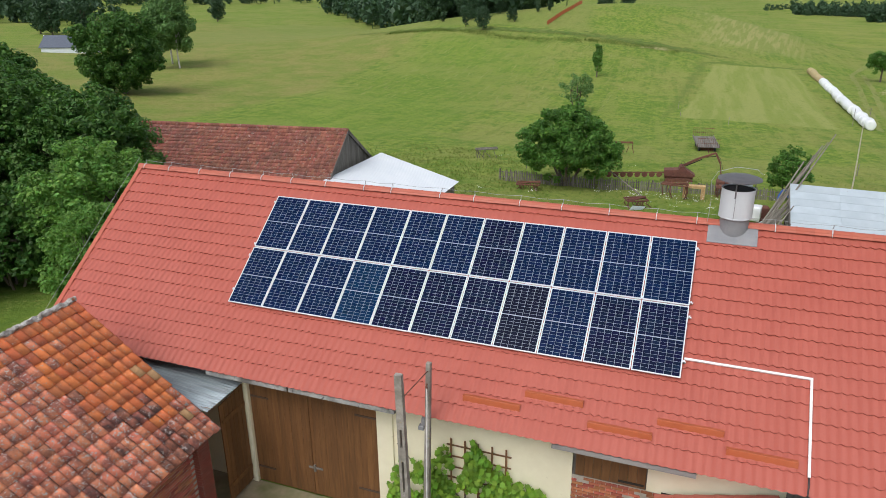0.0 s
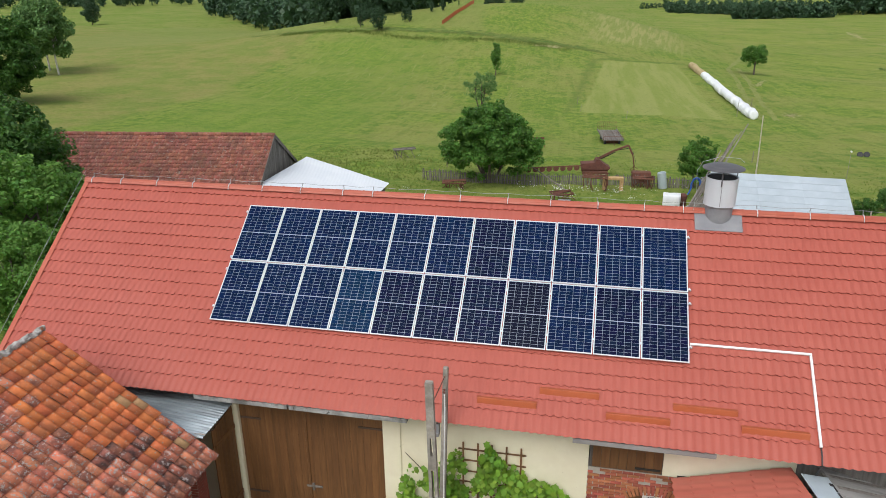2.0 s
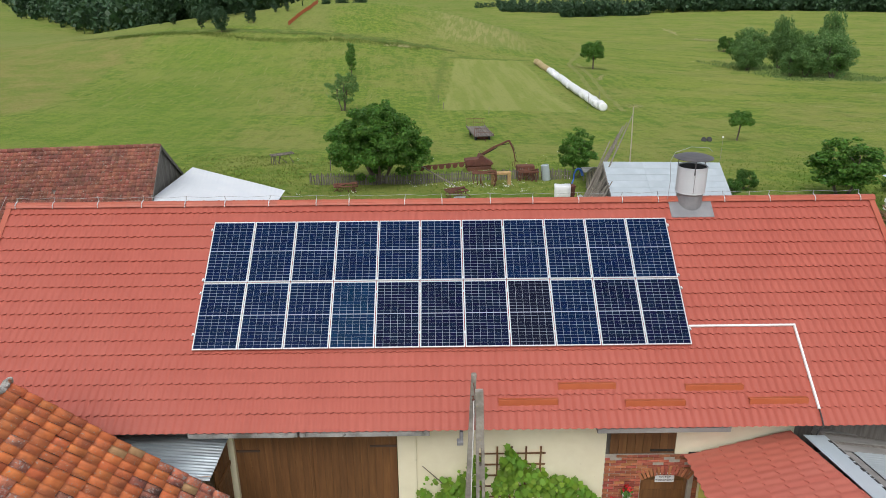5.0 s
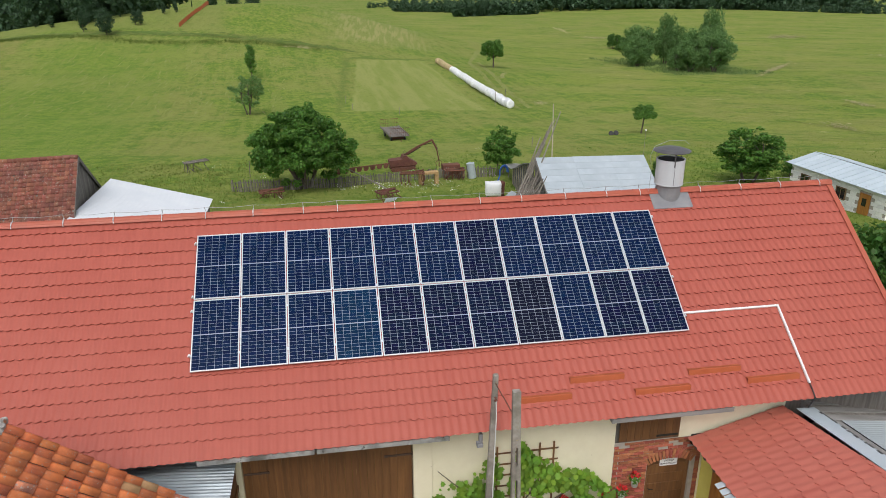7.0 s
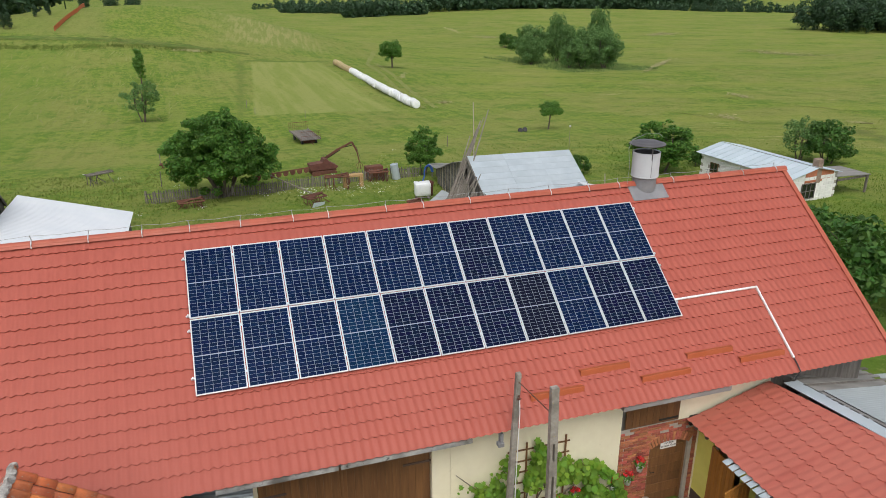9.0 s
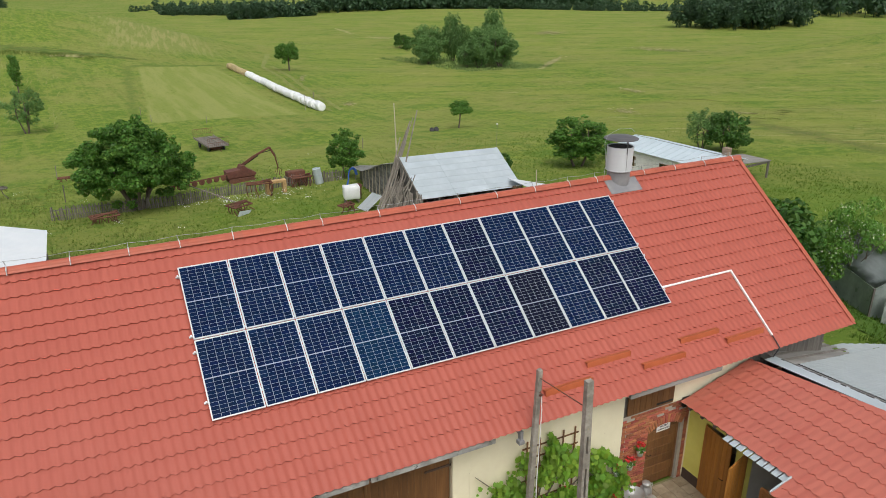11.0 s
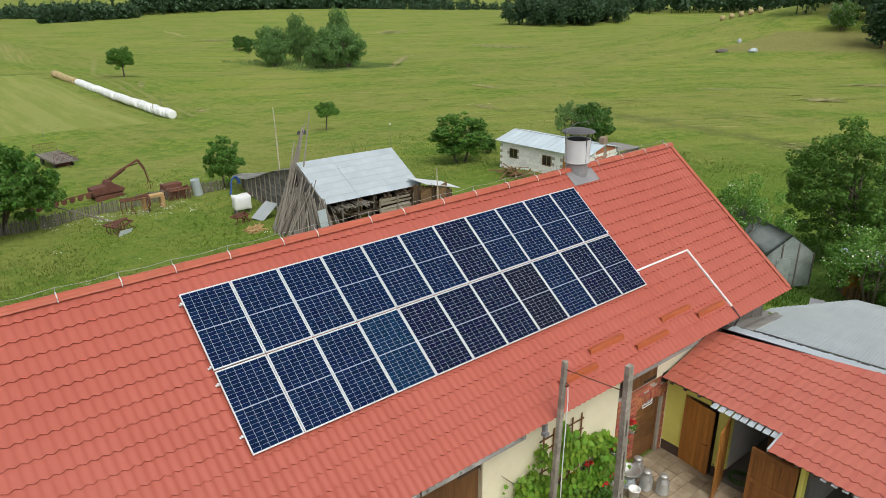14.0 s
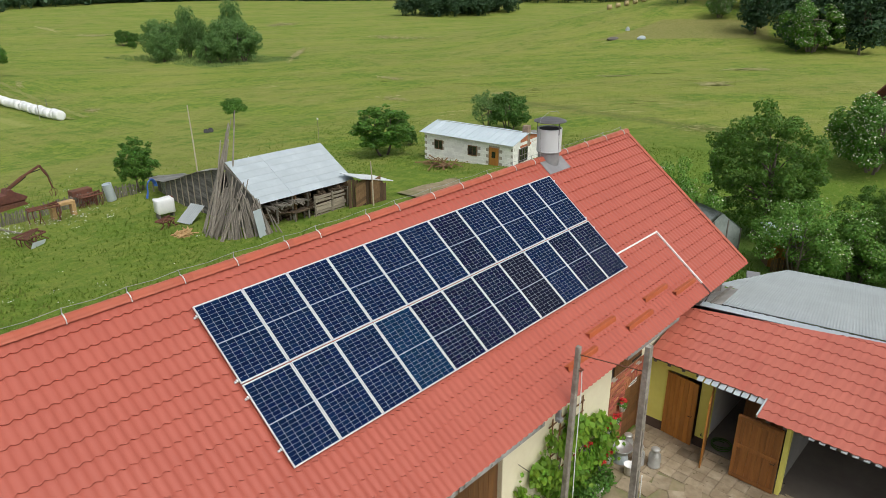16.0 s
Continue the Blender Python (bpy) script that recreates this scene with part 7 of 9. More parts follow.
openings = [(1.1, 1.8, 1.2, 1.85), (4.4, 5.15, 1.15, 1.85), (6.35, 7.2, 0.0, 2.0)]
bm = bmn()
box(bm, (0.05, 0.06, -0.4), (HL - 0.05, 0.10, HH - 0.02), HM)
box(bm, (0.05, HWd - 0.25, -0.4), (HL - 0.05, HWd, HH), HM)
box(bm, (0.02, 0.1, -0.4), (0.2, HWd - 0.25, HH), HM)
part("core_wall", bm, M["mortar"], hut, "mortar joints")
bm = bmn()
prism(bm, [(0.06, -0.4), (HWd, -0.4), (HWd, HH), (HWd / 2, HH + 0.45), (0.06, HH)], HL - 0.06, HL - 0.20, "yz")
bmesh.ops.transform(bm, matrix=HM, verts=bm.verts)
part("gable_wall", bm, M["block"], hut, "white block gable end")
bm = bmn()
prism(bm, [(1.2, HH - 0.5), (HWd - 0.4, HH - 0.5), (HWd - 0.4, HH + 0.12), (HWd / 2, HH + 0.42), (1.2, HH + 0.24)], HL - 0.05, HL - 0.02, "yz")
bmesh.ops.transform(bm, matrix=HM, verts=bm.verts)
part("brick_infill", bm, M["brick"], hut, "brick infill below the roof")
w2 = HWd / 2 + 0.3
ra = math.atan2(0.5, HWd / 2)
for k in range(14):
    bm = bmn()
    box(bm, (-0.3 + k * 0.64, -0.30, 0.0), (-0.3 + k * 0.64 + 0.635, w2 - 0.30 + 0.01, 0.02), HM @ Matrix.Translation((0, 0, HH)) @ Matrix.Rotation(ra, 4, "X"), 0.002)
    box(bm, (-0.3 + k * 0.64 + 0.6, -0.30, 0.02), (-0.3 + k * 0.64 + 0.63, w2 - 0.30, 0.045), HM @ Matrix.Translation((0, 0, HH)) @ Matrix.Rotation(ra, 4, "X"))
    part("roof_sheet", bm, M["hut_roof"], hut, "pale blue-grey roof sheet")
bm = bmn()
box(bm, (-0.3, 0, 0.0), (8.66, w2, 0.03), HM @ Matrix.Translation((0, HWd / 2, HH + 0.52)) @ Matrix.Rotation(-ra, 4, "X"))
part("back_roof", bm, M["hut_roof"], hut, "pale blue-grey roof slope")
for a, b, z0, z1 in openings:
    bm = bmn()
    if z0 > 0.5:
        box(bm, (a, 0.0, z0), (b, 0.05, z1), HM)
        w = part("window", bm, M["glass"], hut, "dark small window")
        bm = bmn()
        for lo, hi in (((a - 0.05, -0.03, z0 - 0.06), (b + 0.05, 0.03, z0)), ((a - 0.05, -0.03, z1), (b + 0.05, 0.03, z1 + 0.06)), ((a - 0.05, -0.03, z0), (a, 0.03, z1)), ((b, -0.03, z0), (b + 0.05, 0.03, z1)), (((a + b) / 2 - 0.02, -0.02, z0), ((a + b) / 2 + 0.02, 0.03, z1))):
            box(bm, lo, hi, HM)
        f = part("window_frame", bm, M["brown_boards"], w)
    else:
        box(bm, (a, -0.02, 0.05), (b, 0.05, z1), HM, 0.01)
        part("door", bm, M["door_orange"], hut, "orange-brown plank door")
        bm = bmn()
        box(bm, (a + 0.25, -0.03, 1.2), (b - 0.25, -0.021, 1.7), HM)
        part("door_pane", bm, M["glass"], hut)
bm = bmn()
box(bm, (HL - 0.05, 1.0, 0.9), (HL + 0.0, 2.2, 1.9), HM)
gable_window = part("gable_window", bm, M["glass"], hut)
bm = bmn()
for lo, hi in (((0.94, 0.84), (2.26, 0.90)), ((0.94, 1.90), (2.26, 1.96)), ((0.94, 0.90), (1.0, 1.90)), ((2.2, 0.90), (2.26, 1.90)), ((1.38, 0.90), (1.42, 1.90)), ((1.78, 0.90), (1.82, 1.90)), ((1.0, 1.38), (2.2, 1.42))):
    box(bm, (HL - 0.01, *lo), (HL + 0.035, *hi), HM)
part("window_frame", bm, M["old_wood"], gable_window)
bm = bmn()
box(bm, (HL - 0.5, 2.2, HH - 0.6), (HL - 0.012, 2.7, HH + 1.05), HM, 0.03)
part("chimney", bm, M["chimney_brick"], hut, "short brick chimney")
shelter = thing("open_shelter", "flat-roofed open timber shelter leaning on the hut", "shelter")
bm = bmn()
box(bm, (HL - 2.4, HWd - 0.2, 0), (HL + 0.1, HWd + 3.3, 0.07), HM @ Matrix.Translation((0, 0, 2.42)) @ Matrix.Rotation(radians(-4), 4, "X"), 0.01)
part("roof", bm, M["felt"], shelter, "grey felt roof")
for x in (HL - 2.3, HL):
    bm = bmn()
    box(bm, (x - 0.07, HWd + 3.05, -0.5), (x + 0.07, HWd + 3.19, 1.92), HM, 0.01)
    part("post", bm, M["old_wood"], shelter)
bm = bmn()
box(bm, (HL - 0.08, HWd + 0.1, 1.75), (HL + 0.02, HWd + 3.2, 1.90), HM, 0.01)
part("beam", bm, M["old_wood"], shelter)
pal = thing("pallet_heap", "heap of planks and pallets beside the hut", "heap", kind="stuff")
bm = bmn()
for _ in range(36):
    x, y = 34.9 + rngw.normal() * 0.5, 28.6 + rngw.normal() * 0.9
    box(bm, (-0.6, -0.06, 0), (0.6, 0.06, 0.03), pose(x, y, land(x, y) + rngw.random() * 0.5, rngw.normal() * 14, rngw.normal() * 14, rngw.random() * 180))
part("planks", bm, M["brown_boards"], pal)

# ---- picket fence ----
fence = thing("picket_fence", "low weathered picket fence, partly overgrown and leaning", "fence")
fpts = [(-4.8, 42.4), (1.0, 41.9), (7.0, 42.6), (12.5, 43.6), (17.0, 43.4)]
flen = [math.dist(a, b) for a, b in zip(fpts, fpts[1:])]
rngf = np.random.default_rng(9)
pick_h = 0.92
me_p = None
for (a, b), ln in zip(zip(fpts, fpts[1:]), flen):
    n = int(ln / 0.135)
    turn = math.atan2(b[1] - a[1], b[0] - a[0])
    for k in range(n):
        if rngf.random() < 0.05:
            continue
        t = (k + 0.5) / n
        x, y = a[0] + (b[0] - a[0]) * t, a[1] + (b[1] - a[1]) * t
        m = Matrix.Translation((x, y, land(x, y))) @ Matrix.Rotation(turn, 4, "Z") @ Matrix.Rotation(rngf.normal() * 0.06, 4, "Y") @ Matrix.Rotation(rngf.normal() * 0.05, 4, "X")
        if me_p is None:
            bm = bmn()
            prism(bm, [(-0.04, -0.1), (0.04, -0.1), (0.04, pick_h - 0.06), (0, pick_h), (-0.04, pick_h - 0.06)], -0.012, 0.012, "xz")
            ob = part("picket", bm, M["old_wood"], fence)
            me_p = ob.data
        else:
            ob = new("picket", me_p)
            ob.parent = fence
        ob.matrix_basis = m @ Matrix.Diagonal((1, 1, 0.85 + 0.25 * rngf.random(), 1))
    for z in (0.28, 0.68):
        bm = bmn()
        tube(bm, [(a[0], a[1] + 0.04, land(*a) + z), ((a[0] + b[0]) / 2, (a[1] + b[1]) / 2 + 0.04, land((a[0] + b[0]) / 2, (a[1] + b[1]) / 2) + z), (b[0], b[1] + 0.04, land(*b) + z)], 0.035, 5)
        part("fence_rail", bm, M["log"], fence)

# ---- wrapped bales ----
for k in range(40):
    t = k / 39
    x, y = 32.8 + 0.5 * math.sin(t * 3.0) - 1.2 * t + rngf.normal() * 0.10, 101 + t * 70
    straw = k > 29
    b = thing("straw_bale" if straw else "wrapped_bale", "round straw bale at the end of the row" if straw else "round silage bale in white plastic wrap", "bale", (x, y, land(x, y) + 0.1), "row of bales", turn=rngf.normal() * 9)
    bm = bmn()
    lathe(bm, [(0.0, -0.60), (0.42, -0.615), (0.58, -0.58), (0.64, -0.48), (0.655, 0.0), (0.64, 0.48), (0.58, 0.58), (0.42, 0.615), (0.0, 0.60)], 18)
    for v in bm.verts:
        v.co *= 1.12 + 0.03 * noise.noise(v.co * 3 + Vector((k, 0, 0)))
        if not straw:
            v.co.z *= 1.30
    bmesh.ops.transform(bm, matrix=Matrix.Translation((0, 0, 0.62)) @ Matrix.Rotation(math.pi / 2, 4, "X"), verts=bm.verts)
    part("body", bm, M["straw"] if straw else M["wrap"], b, smooth=True)

# ---- yard ----
yard_floor = thing("pavement", "worn concrete and stone slabs laid in the farmyard", "pavement", kind="structure")
drape("yard_earth", "trodden earth and grass in the farmyard", "earth", [(-1, -0.80), (14, -0.80), (14, -16), (-1, -16)], M["dirt"], 0.012, 12)
slab_me = {}


def slab(w, d, x, y, turn, h):
    key = (w, d)
    if key not in slab_me:
        bm = bmn()
        box(bm, (-w / 2, -d / 2, -0.05), (w / 2, d / 2, 0.0), None, 0.008)
        ob = part("slab", bm, M["slab"], yard_floor)
        slab_me[key] = ob.data
    else:
        ob = new("slab", slab_me[key])
        ob.parent = yard_floor
    ob.matrix_basis = pose(x, y, YARD + h, rngf.normal() * 0.4, rngf.normal() * 0.4, turn + rngf.normal() * 0.8)


for i in range(7):
    for j in range(14):
        x, y = 11.68 - i * 0.352, -1.06 - j * 0.352
        if i > 4 and j > 3 or i > 2 and j > 9:
            continue
        slab(0.345, 0.345, x, y, 0, 0.024 + rngf.normal() * 0.003)
for x, y, t in ((9.75, -2.55, 12), (9.45, -3.15, 35), (9.95, -3.35, 22), (9.25, -2.35, -10), (10.15, -4.0, 8), (9.6, -3.95, -5), (10.4, -4.6, 5), (9.05, -1.9, 6)):
    slab(0.55, 0.45, x, y, t, 0.022)


def milk_can(x, y, turn, s=1.0):
    c = thing("milk_churn", "dented aluminium milk churn with a lid", "milk churn", (x, y, YARD + 0.025), "milk churns in the yard", turn=turn)
    bm = bmn()
    lathe(bm, [(0.145 * s, 0.0), (0.155 * s, 0.015), (0.155 * s, 0.05), (0.150 * s, 0.055), (0.150 * s, 0.30 * s), (0.14 * s, 0.35 * s), (0.095 * s, 0.41 * s), (0.09 * s, 0.45 * s), (0.105 * s, 0.47 * s), (0.105 * s, 0.49 * s), (0.085 * s, 0.49 * s), (0.08 * s, 0.40 * s)], 20)
    part("body", bm, M["milk"], c, smooth=True)
    bm = bmn()
    lathe(bm, [(0.108 * s, 0.485 * s), (0.112 * s, 0.50 * s), (0.09 * s, 0.525 * s), (0.03 * s, 0.535 * s), (0.0, 0.536 * s)], 18)
    part("lid", bm, M["milk"], c, "round aluminium lid", smooth=True)
    for sgn in (-1, 1):
        bm = bmn()
        tube(bm, [(sgn * 0.10 * s, 0, 0.44 * s), (sgn * 0.19 * s, 0, 0.43 * s), (sgn * 0.20 * s, 0, 0.36 * s), (sgn * 0.145 * s, 0, 0.33 * s)], 0.011 * s, 6)
        part("handle", bm, M["milk"], c)


milk_can(10.22, -2.08, 20, 1.12)
milk_can(10.02, -1.70, 60, 1.12)
milk_can(10.30, -1.20, 0, 1.1)
for x, y, nm in ((9.47, -1.72, "bucket"), (8.06, -1.55, "bucket")):
    b = thing("bucket", "white plastic bucket with a wire handle", "bucket", (x, y, YARD + 0.02), "buckets in the yard")
    bm = bmn()
    lathe(bm, [(0.0, 0.0), (0.125, 0.0), (0.155, 0.28), (0.165, 0.285), (0.165, 0.30), (0.15, 0.30), (0.12, 0.02), (0.0, 0.02)], 20)
    part("pail", bm, M["white"], b, smooth=True)
    bm = bmn()
    tube(bm, [(0.16 * math.cos(a), 0.02, 0.29 - 0.12 * math.sin(a)) for a in np.linspace(0, math.pi, 9)], 0.004, 5)
    part("wire_handle", bm, M["alu"], b)
basin = thing("basin", "round galvanised basin stacked on a stand", "basin", (9.80, -1.28, YARD + 0.02))
bm = bmn()
lathe(bm, [(0.0, 0.30), (0.20, 0.30), (0.29, 0.46), (0.31, 0.465), (0.31, 0.48), (0.285, 0.475), (0.19, 0.32), (0.0, 0.32)], 24)
part("bowl", bm, M["milk"], basin, smooth=True)
bm = bmn()
lathe(bm, [(0.22, 0.0), (0.22, 0.02), (0.16, 0.30), (0.14, 0.30), (0.20, 0.0)], 18)
part("stand", bm, M["galv"], basin)
hose = thing("garden_hose", "coiled green hose on the annex floor", "hose")
bm = bmn()
tube(bm, [(12.25 + (0.25 + 0.02 * math.sin(k)) * math.cos(k * 0.45), -3.15 + 0.28 * math.sin(k * 0.45), YARD + 0.05 + 0.004 * k) for k in range(40)], 0.016, 5)
part("coil", bm, M["leaf_dark"], hose)
wire_coil = thing("wire_basket", "hanging wire coil on the brick wall", "coil")
bm = bmn()
for k in range(5):
    r = 0.10 + 0.012 * k
    tube(bm, [(9.72 + r * math.cos(a), WY - 0.03 - 0.012 * k, -4.42 + 1.35 * r * math.sin(a)) for a in np.linspace(0, math.tau, 15)], 0.006, 4)
tube(bm, [(9.72, WY - 0.03, -4.28), (9.72, WY - 0.02, -4.05), (9.70, WY - 0.01, -3.75)], 0.008, 4)
part("wire", bm, M["alu"], wire_coil)


def flower_pot(x, z, r=0.10, hang=True, y=None):
    y = WY - 0.14 if y is None else y
    p = thing("flower_pot", "white hanging pot with red geraniums" if hang else "white pot with red flowers on the ground", "flower pot", (x, y, z), "flower pots by the wall")
    bm = bmn()
    lathe(bm, [(0.0, 0.0), (r * 0.72, 0.0), (r, 0.15), (r * 1.06, 0.155), (r * 1.06, 0.175), (r * 0.9, 0.175), (0.0, 0.16)], 16)
    part("pot", bm, M["white"], p, smooth=True)
    rg = np.random.default_rng(int(abs(x * 100)) + 3)
    v, f = leaf_cloud(rg, [(0, 0, 0.22)], [0.14], 70, 0.075)
    raw("leaves", v, f, M["leaf_mid"], p)
    v, f = leaf_cloud(rg, [(0.05, -0.04, 0.34), (-0.07, 0.0, 0.30), (0.0, 0.05, 0.36)], [0.06, 0.05, 0.05], 110, 0.05)
    raw("flower_cluster", v, f, M["red_flower"], p, "red geranium heads")
    if hang:
        bm = bmn()
        tube(bm, [(0, 0.135, 0.10), (0, 0.10, 0.09), (0, 0.05, 0.02)], 0.007, 5)
        part("bracket", bm, M["soot"], p)


flower_pot(10.13, -3.62)
flower_pot(9.82, -3.95)
flower_pot(9.42, -4.05, 0.09)
flower_pot(8.35, -4.05, 0.11)
flower_pot(7.85, -4.20, 0.10)
flower_pot(8.75, YARD + 0.25, 0.09, False, -1.25)
flower_pot(9.20, YARD + 0.25, 0.09, False, -1.20)

# trellis and vine
trellis = thing("trellis", "brown wooden trellis on the cream wall", "trellis")
for x in (6.70, 7.05, 7.38, 7.72, 8.06):
    bm = bmn()
    box(bm, (x - 0.02, WY - 0.06, -4.4), (x + 0.02, WY - 0.035, -2.12), None, 0.004)
    part("upright", bm, M["door_brown"], trellis)
for k in range(7):
    z = -2.33 - 0.31 * k
    bm = bmn()
    box(bm, (6.58, WY - 0.034, z - 0.02), (8.18, WY - 0.012, z + 0.02), None, 0.004)
    part("cross_bar", bm, M["door_brown"], trellis)
vine = thing("grape_vine", "lush green grape vine climbing over the trellis and wall", "vine")
bm = bmn()
rv_ = np.random.default_rng(101)
for x0, x1, z1 in ((6.9, 7.4, -2.1), (7.3, 6.4, -3.2), (7.4, 8.9, -3.3), (6.8, 5.3, -2.6), (7.6, 9.5, -3.9), (7.0, 7.9, -3.0)):
    tube(bm, [(x0, WY - 0.12, YARD), (x0 + 0.1, WY - 0.10, -4.2), ((x0 + x1) / 2, WY - 0.09, (-4.2 + z1) / 2), (x1, WY - 0.08, z1)], [0.03, 0.025, 0.018, 0.008], 6)
part("stems", bm, M["bark"], vine)


def vine_top(x):
    """Upper edge of the leaves along the wall."""
    return float(np.interp(x, [5.15, 5.35, 5.6, 6.2, 6.45, 6.6, 6.85, 7.1, 7.2, 7.4, 7.6, 7.8, 8.2, 8.7, 9.1, 9.5, 9.75], [-3.6, -3.05, -2.95, -2.85, -2.45, -2.25, -2.85, -2.5, -2.2, -1.95, -2.25, -2.65, -2.75, -2.95, -3.15, -3.6, -4.1]))


pts, sz = [], []
n = 0
while n < 3300:
    x = rv_.uniform(5.15, 9.75)
    z = rv_.uniform(YARD + 0.05, -1.95)
    if z > vine_top(x) + rv_.normal() * 0.08:
        continue
    if z < -4.35 and x > 8.2 and rv_.random() < 0.6:
        continue
    if noise.noise(Vector((x * 2.1, z * 2.1, 5))) < -0.16:
        continue
    if z > vine_top(x) - 0.35 and rv_.random() < 0.45:
        continue
    pts.append((x, WY - 0.10 - abs(rv_.normal()) * 0.13 - (0.15 if z < -3.6 else 0) * rv_.random(), z))
    n += 1
lobes = [(-0.5, 0), (-0.30, 0.34), (-0.42, 0.50), (0.02, 0.42), (0.22, 0.46), (0.26, 0.20), (0.56, 0.0), (0.26, -0.20), (0.22, -0.46), (0.02, -0.42), (-0.42, -0.50), (-0.30, -0.34)]
verts, faces = [], []
for p in pts:
    nrm = Vector((rv_.normal() * 0.45, -1.0, 0.55 + rv_.normal() * 0.35)).normalized()
    t = nrm.cross(Vector((rv_.normal(), rv_.normal(), rv_.normal()))).normalized()
    b = nrm.cross(t)
    s = 0.135 * (0.5 + 0.8 * rv_.random())
    k0 = len(verts)
    for a, c in lobes:
        verts.append(Vector(p) + t * a * s + b * c * s + nrm * (-0.25 * s * (a * a + c * c)))
    faces.append(tuple(range(k0, k0 + 12)))
raw("leaves", [tuple(v) for v in verts], faces, M["leaf_vine"], vine, "bright green lobed vine leaves")
herbs = thing("herb_bed", "leafy green herbs growing at the foot of the wall", "plants", kind="stuff")
v, f = leaf_cloud(rv_, [(7.3 + 0.16 * k, -1.25 - 0.25 * rv_.random(), YARD + 0.25) for k in range(10)], [0.3] * 10, 1700, 0.085)
raw("leaves", v, f, M["leaf_mid"], herbs)

# yard weeds
rw = np.random.default_rng(33)
cs = [(rw.uniform(6.2, 9.2), rw.uniform(-5.5, -2.6), YARD + 0.02) for _ in range(90)]
weeds = thing("weeds", "low weeds and grass between the slabs", "weeds", kind="stuff")
v, f = leaf_cloud(rw, cs, [0.14] * 90, 2600, 0.06, flat=0.4)
raw("leaves", v, f, M["blade"], weeds)

# ---- bricks of the corner wall ----
bm = bmn()
box(bm, (-0.12, -0.012, -0.030), (0.12, 0.02, 0.030), None, 0.004)
b0 = part("brick", bm, M["brick"], brick_wall)
bm = bmn()
box(bm, (-0.056, -0.012, -0.030), (0.056, 0.02, 0.030), None, 0.004)
b1 = part("brick", bm, M["brick"], brick_wall)
used = [False, False]


def lay(me_ob, x, z, tilt=0.0):
    i = 0 if me_ob is b0 else 1
    ob = me_ob if not used[i] else new("brick", me_ob.data)
    used[i] = True
    ob.parent = brick_wall
    ob.matrix_basis = pose(x, WY + rngf.normal() * 0.0035, z, 0, tilt, 0)


for c in range(34):
    z = -4.965 + c * 0.0755
    if z > -2.44:
        break
    x = 9.60 + (0 if c % 2 else -0.125)
    while x < 11.84:
        full = True
        cx = x + 0.12
        lo_x, hi_x = x, x + 0.24
        in_door = hi_x > 10.47 and lo_x < 11.63 and z < -2.93
        if lo_x < 9.58 or hi_x > 11.85 or in_door:
            hx = None
            if lo_x < 9.58:
                hx = 9.64
            elif hi_x > 11.85 and lo_x < 11.73:
                hx = lo_x + 0.056
            elif in_door and lo_x < 10.36:
                hx = lo_x + 0.056
            elif in_door and hi_x > 11.74:
                hx = hi_x - 0.056
            if hx and not (10.42 < hx < 11.68 and z < -2.93):
                lay(b1, hx, z)
        else:
            if not (c > 29 and rngf.random() < 0.35):
                lay(b0, cx, z)
        x += 0.25
for k in range(15):
    a = radians(60 + 60 * k / 14)
    ob = new("brick", b0.data)
    ob.parent = brick_wall
    ob.matrix_basis = pose(11.05 + 1.18 * math.cos(a), WY - 0.012, -4.06 + 1.18 * math.sin(a) , 0, -math.degrees(a), 0)

# brick corner of the old building
pier = thing("brick_pier", "dark red brick pier at the corner of the old building", "pier")
bm = bmn()
box(bm, (0.60, -3.02, YARD - 0.2), (1.0, -2.62, -2.28))
part("mortar_core", bm, M["mortar"], pier)
bm = bmn()
box(bm, (-0.115, -0.01, -0.03), (0.115, 0.02, 0.03), None, 0.003)
pb0 = part("brick", bm, M["brick_dark"], pier)
first_used = False
for c in range(36):
    z = YARD + 0.03 + c * 0.0745
    for face in range(2):
        for q in range(2):
            ob = pb0 if not first_used else new("brick", pb0.data)
            first_used = True
            ob.parent = pier
            o = (0.0 if c % 2 else -0.06) + 0.13 + q * 0.24
            if face == 0:
                ob.matrix_basis = pose(1.0, -3.02 + min(0.285, max(0.115, o)) if q == 0 else -2.735, z, 0, 0, 90)
            else:
                ob.matrix_basis = pose(0.60 + min(0.285, max(0.115, o)) if q == 0 else 0.885, -3.02, z)

# ---- old clay tiles ----
def old_tile_mesh(mat):
    verts, faces = [], []
    cols = [(0.0, 0.008), (0.014, 0.002), (0.075, 0.0), (0.138, 0.002), (0.160, 0.012), (0.182, 0.020), (0.206, 0.017), (0.230, 0.006)]
    n = len(cols)
    for v, up in ((-0.02, 0.038), (0.345, 0.006)):
        for u, h in cols:
            verts.append((u - 0.112, v, h + up))
    for u, h in cols:
        verts.append((u - 0.112, -0.018, h + 0.002))
    for i in range(n - 1):
        faces.append((i, i + 1, n + i + 1, n + i))
        faces.append((2 * n + i, 2 * n + i + 1, i + 1, i))
    me = bpy.data.meshes.new("tile")
    me.from_pydata(verts, [], faces)
    me.materials.append(mat)
    for p in me.polygons:
        p.use_smooth = p.index % 2 == 0
    return me


tile_me = old_tile_mesh(M["old_tile"])
tile_dusky = old_tile_mesh(M["old_tile_dusky"])
rt = np.random.default_rng(55)
lean = math.atan2(OZ - OEZ, OEX - OX)
tile_sooty = old_tile_mesh(M["old_tile_sooty"])
rest = {"old_tile": ([], []), "old_tile_dusky": ([], []), "old_tile_sooty": ([], [])}
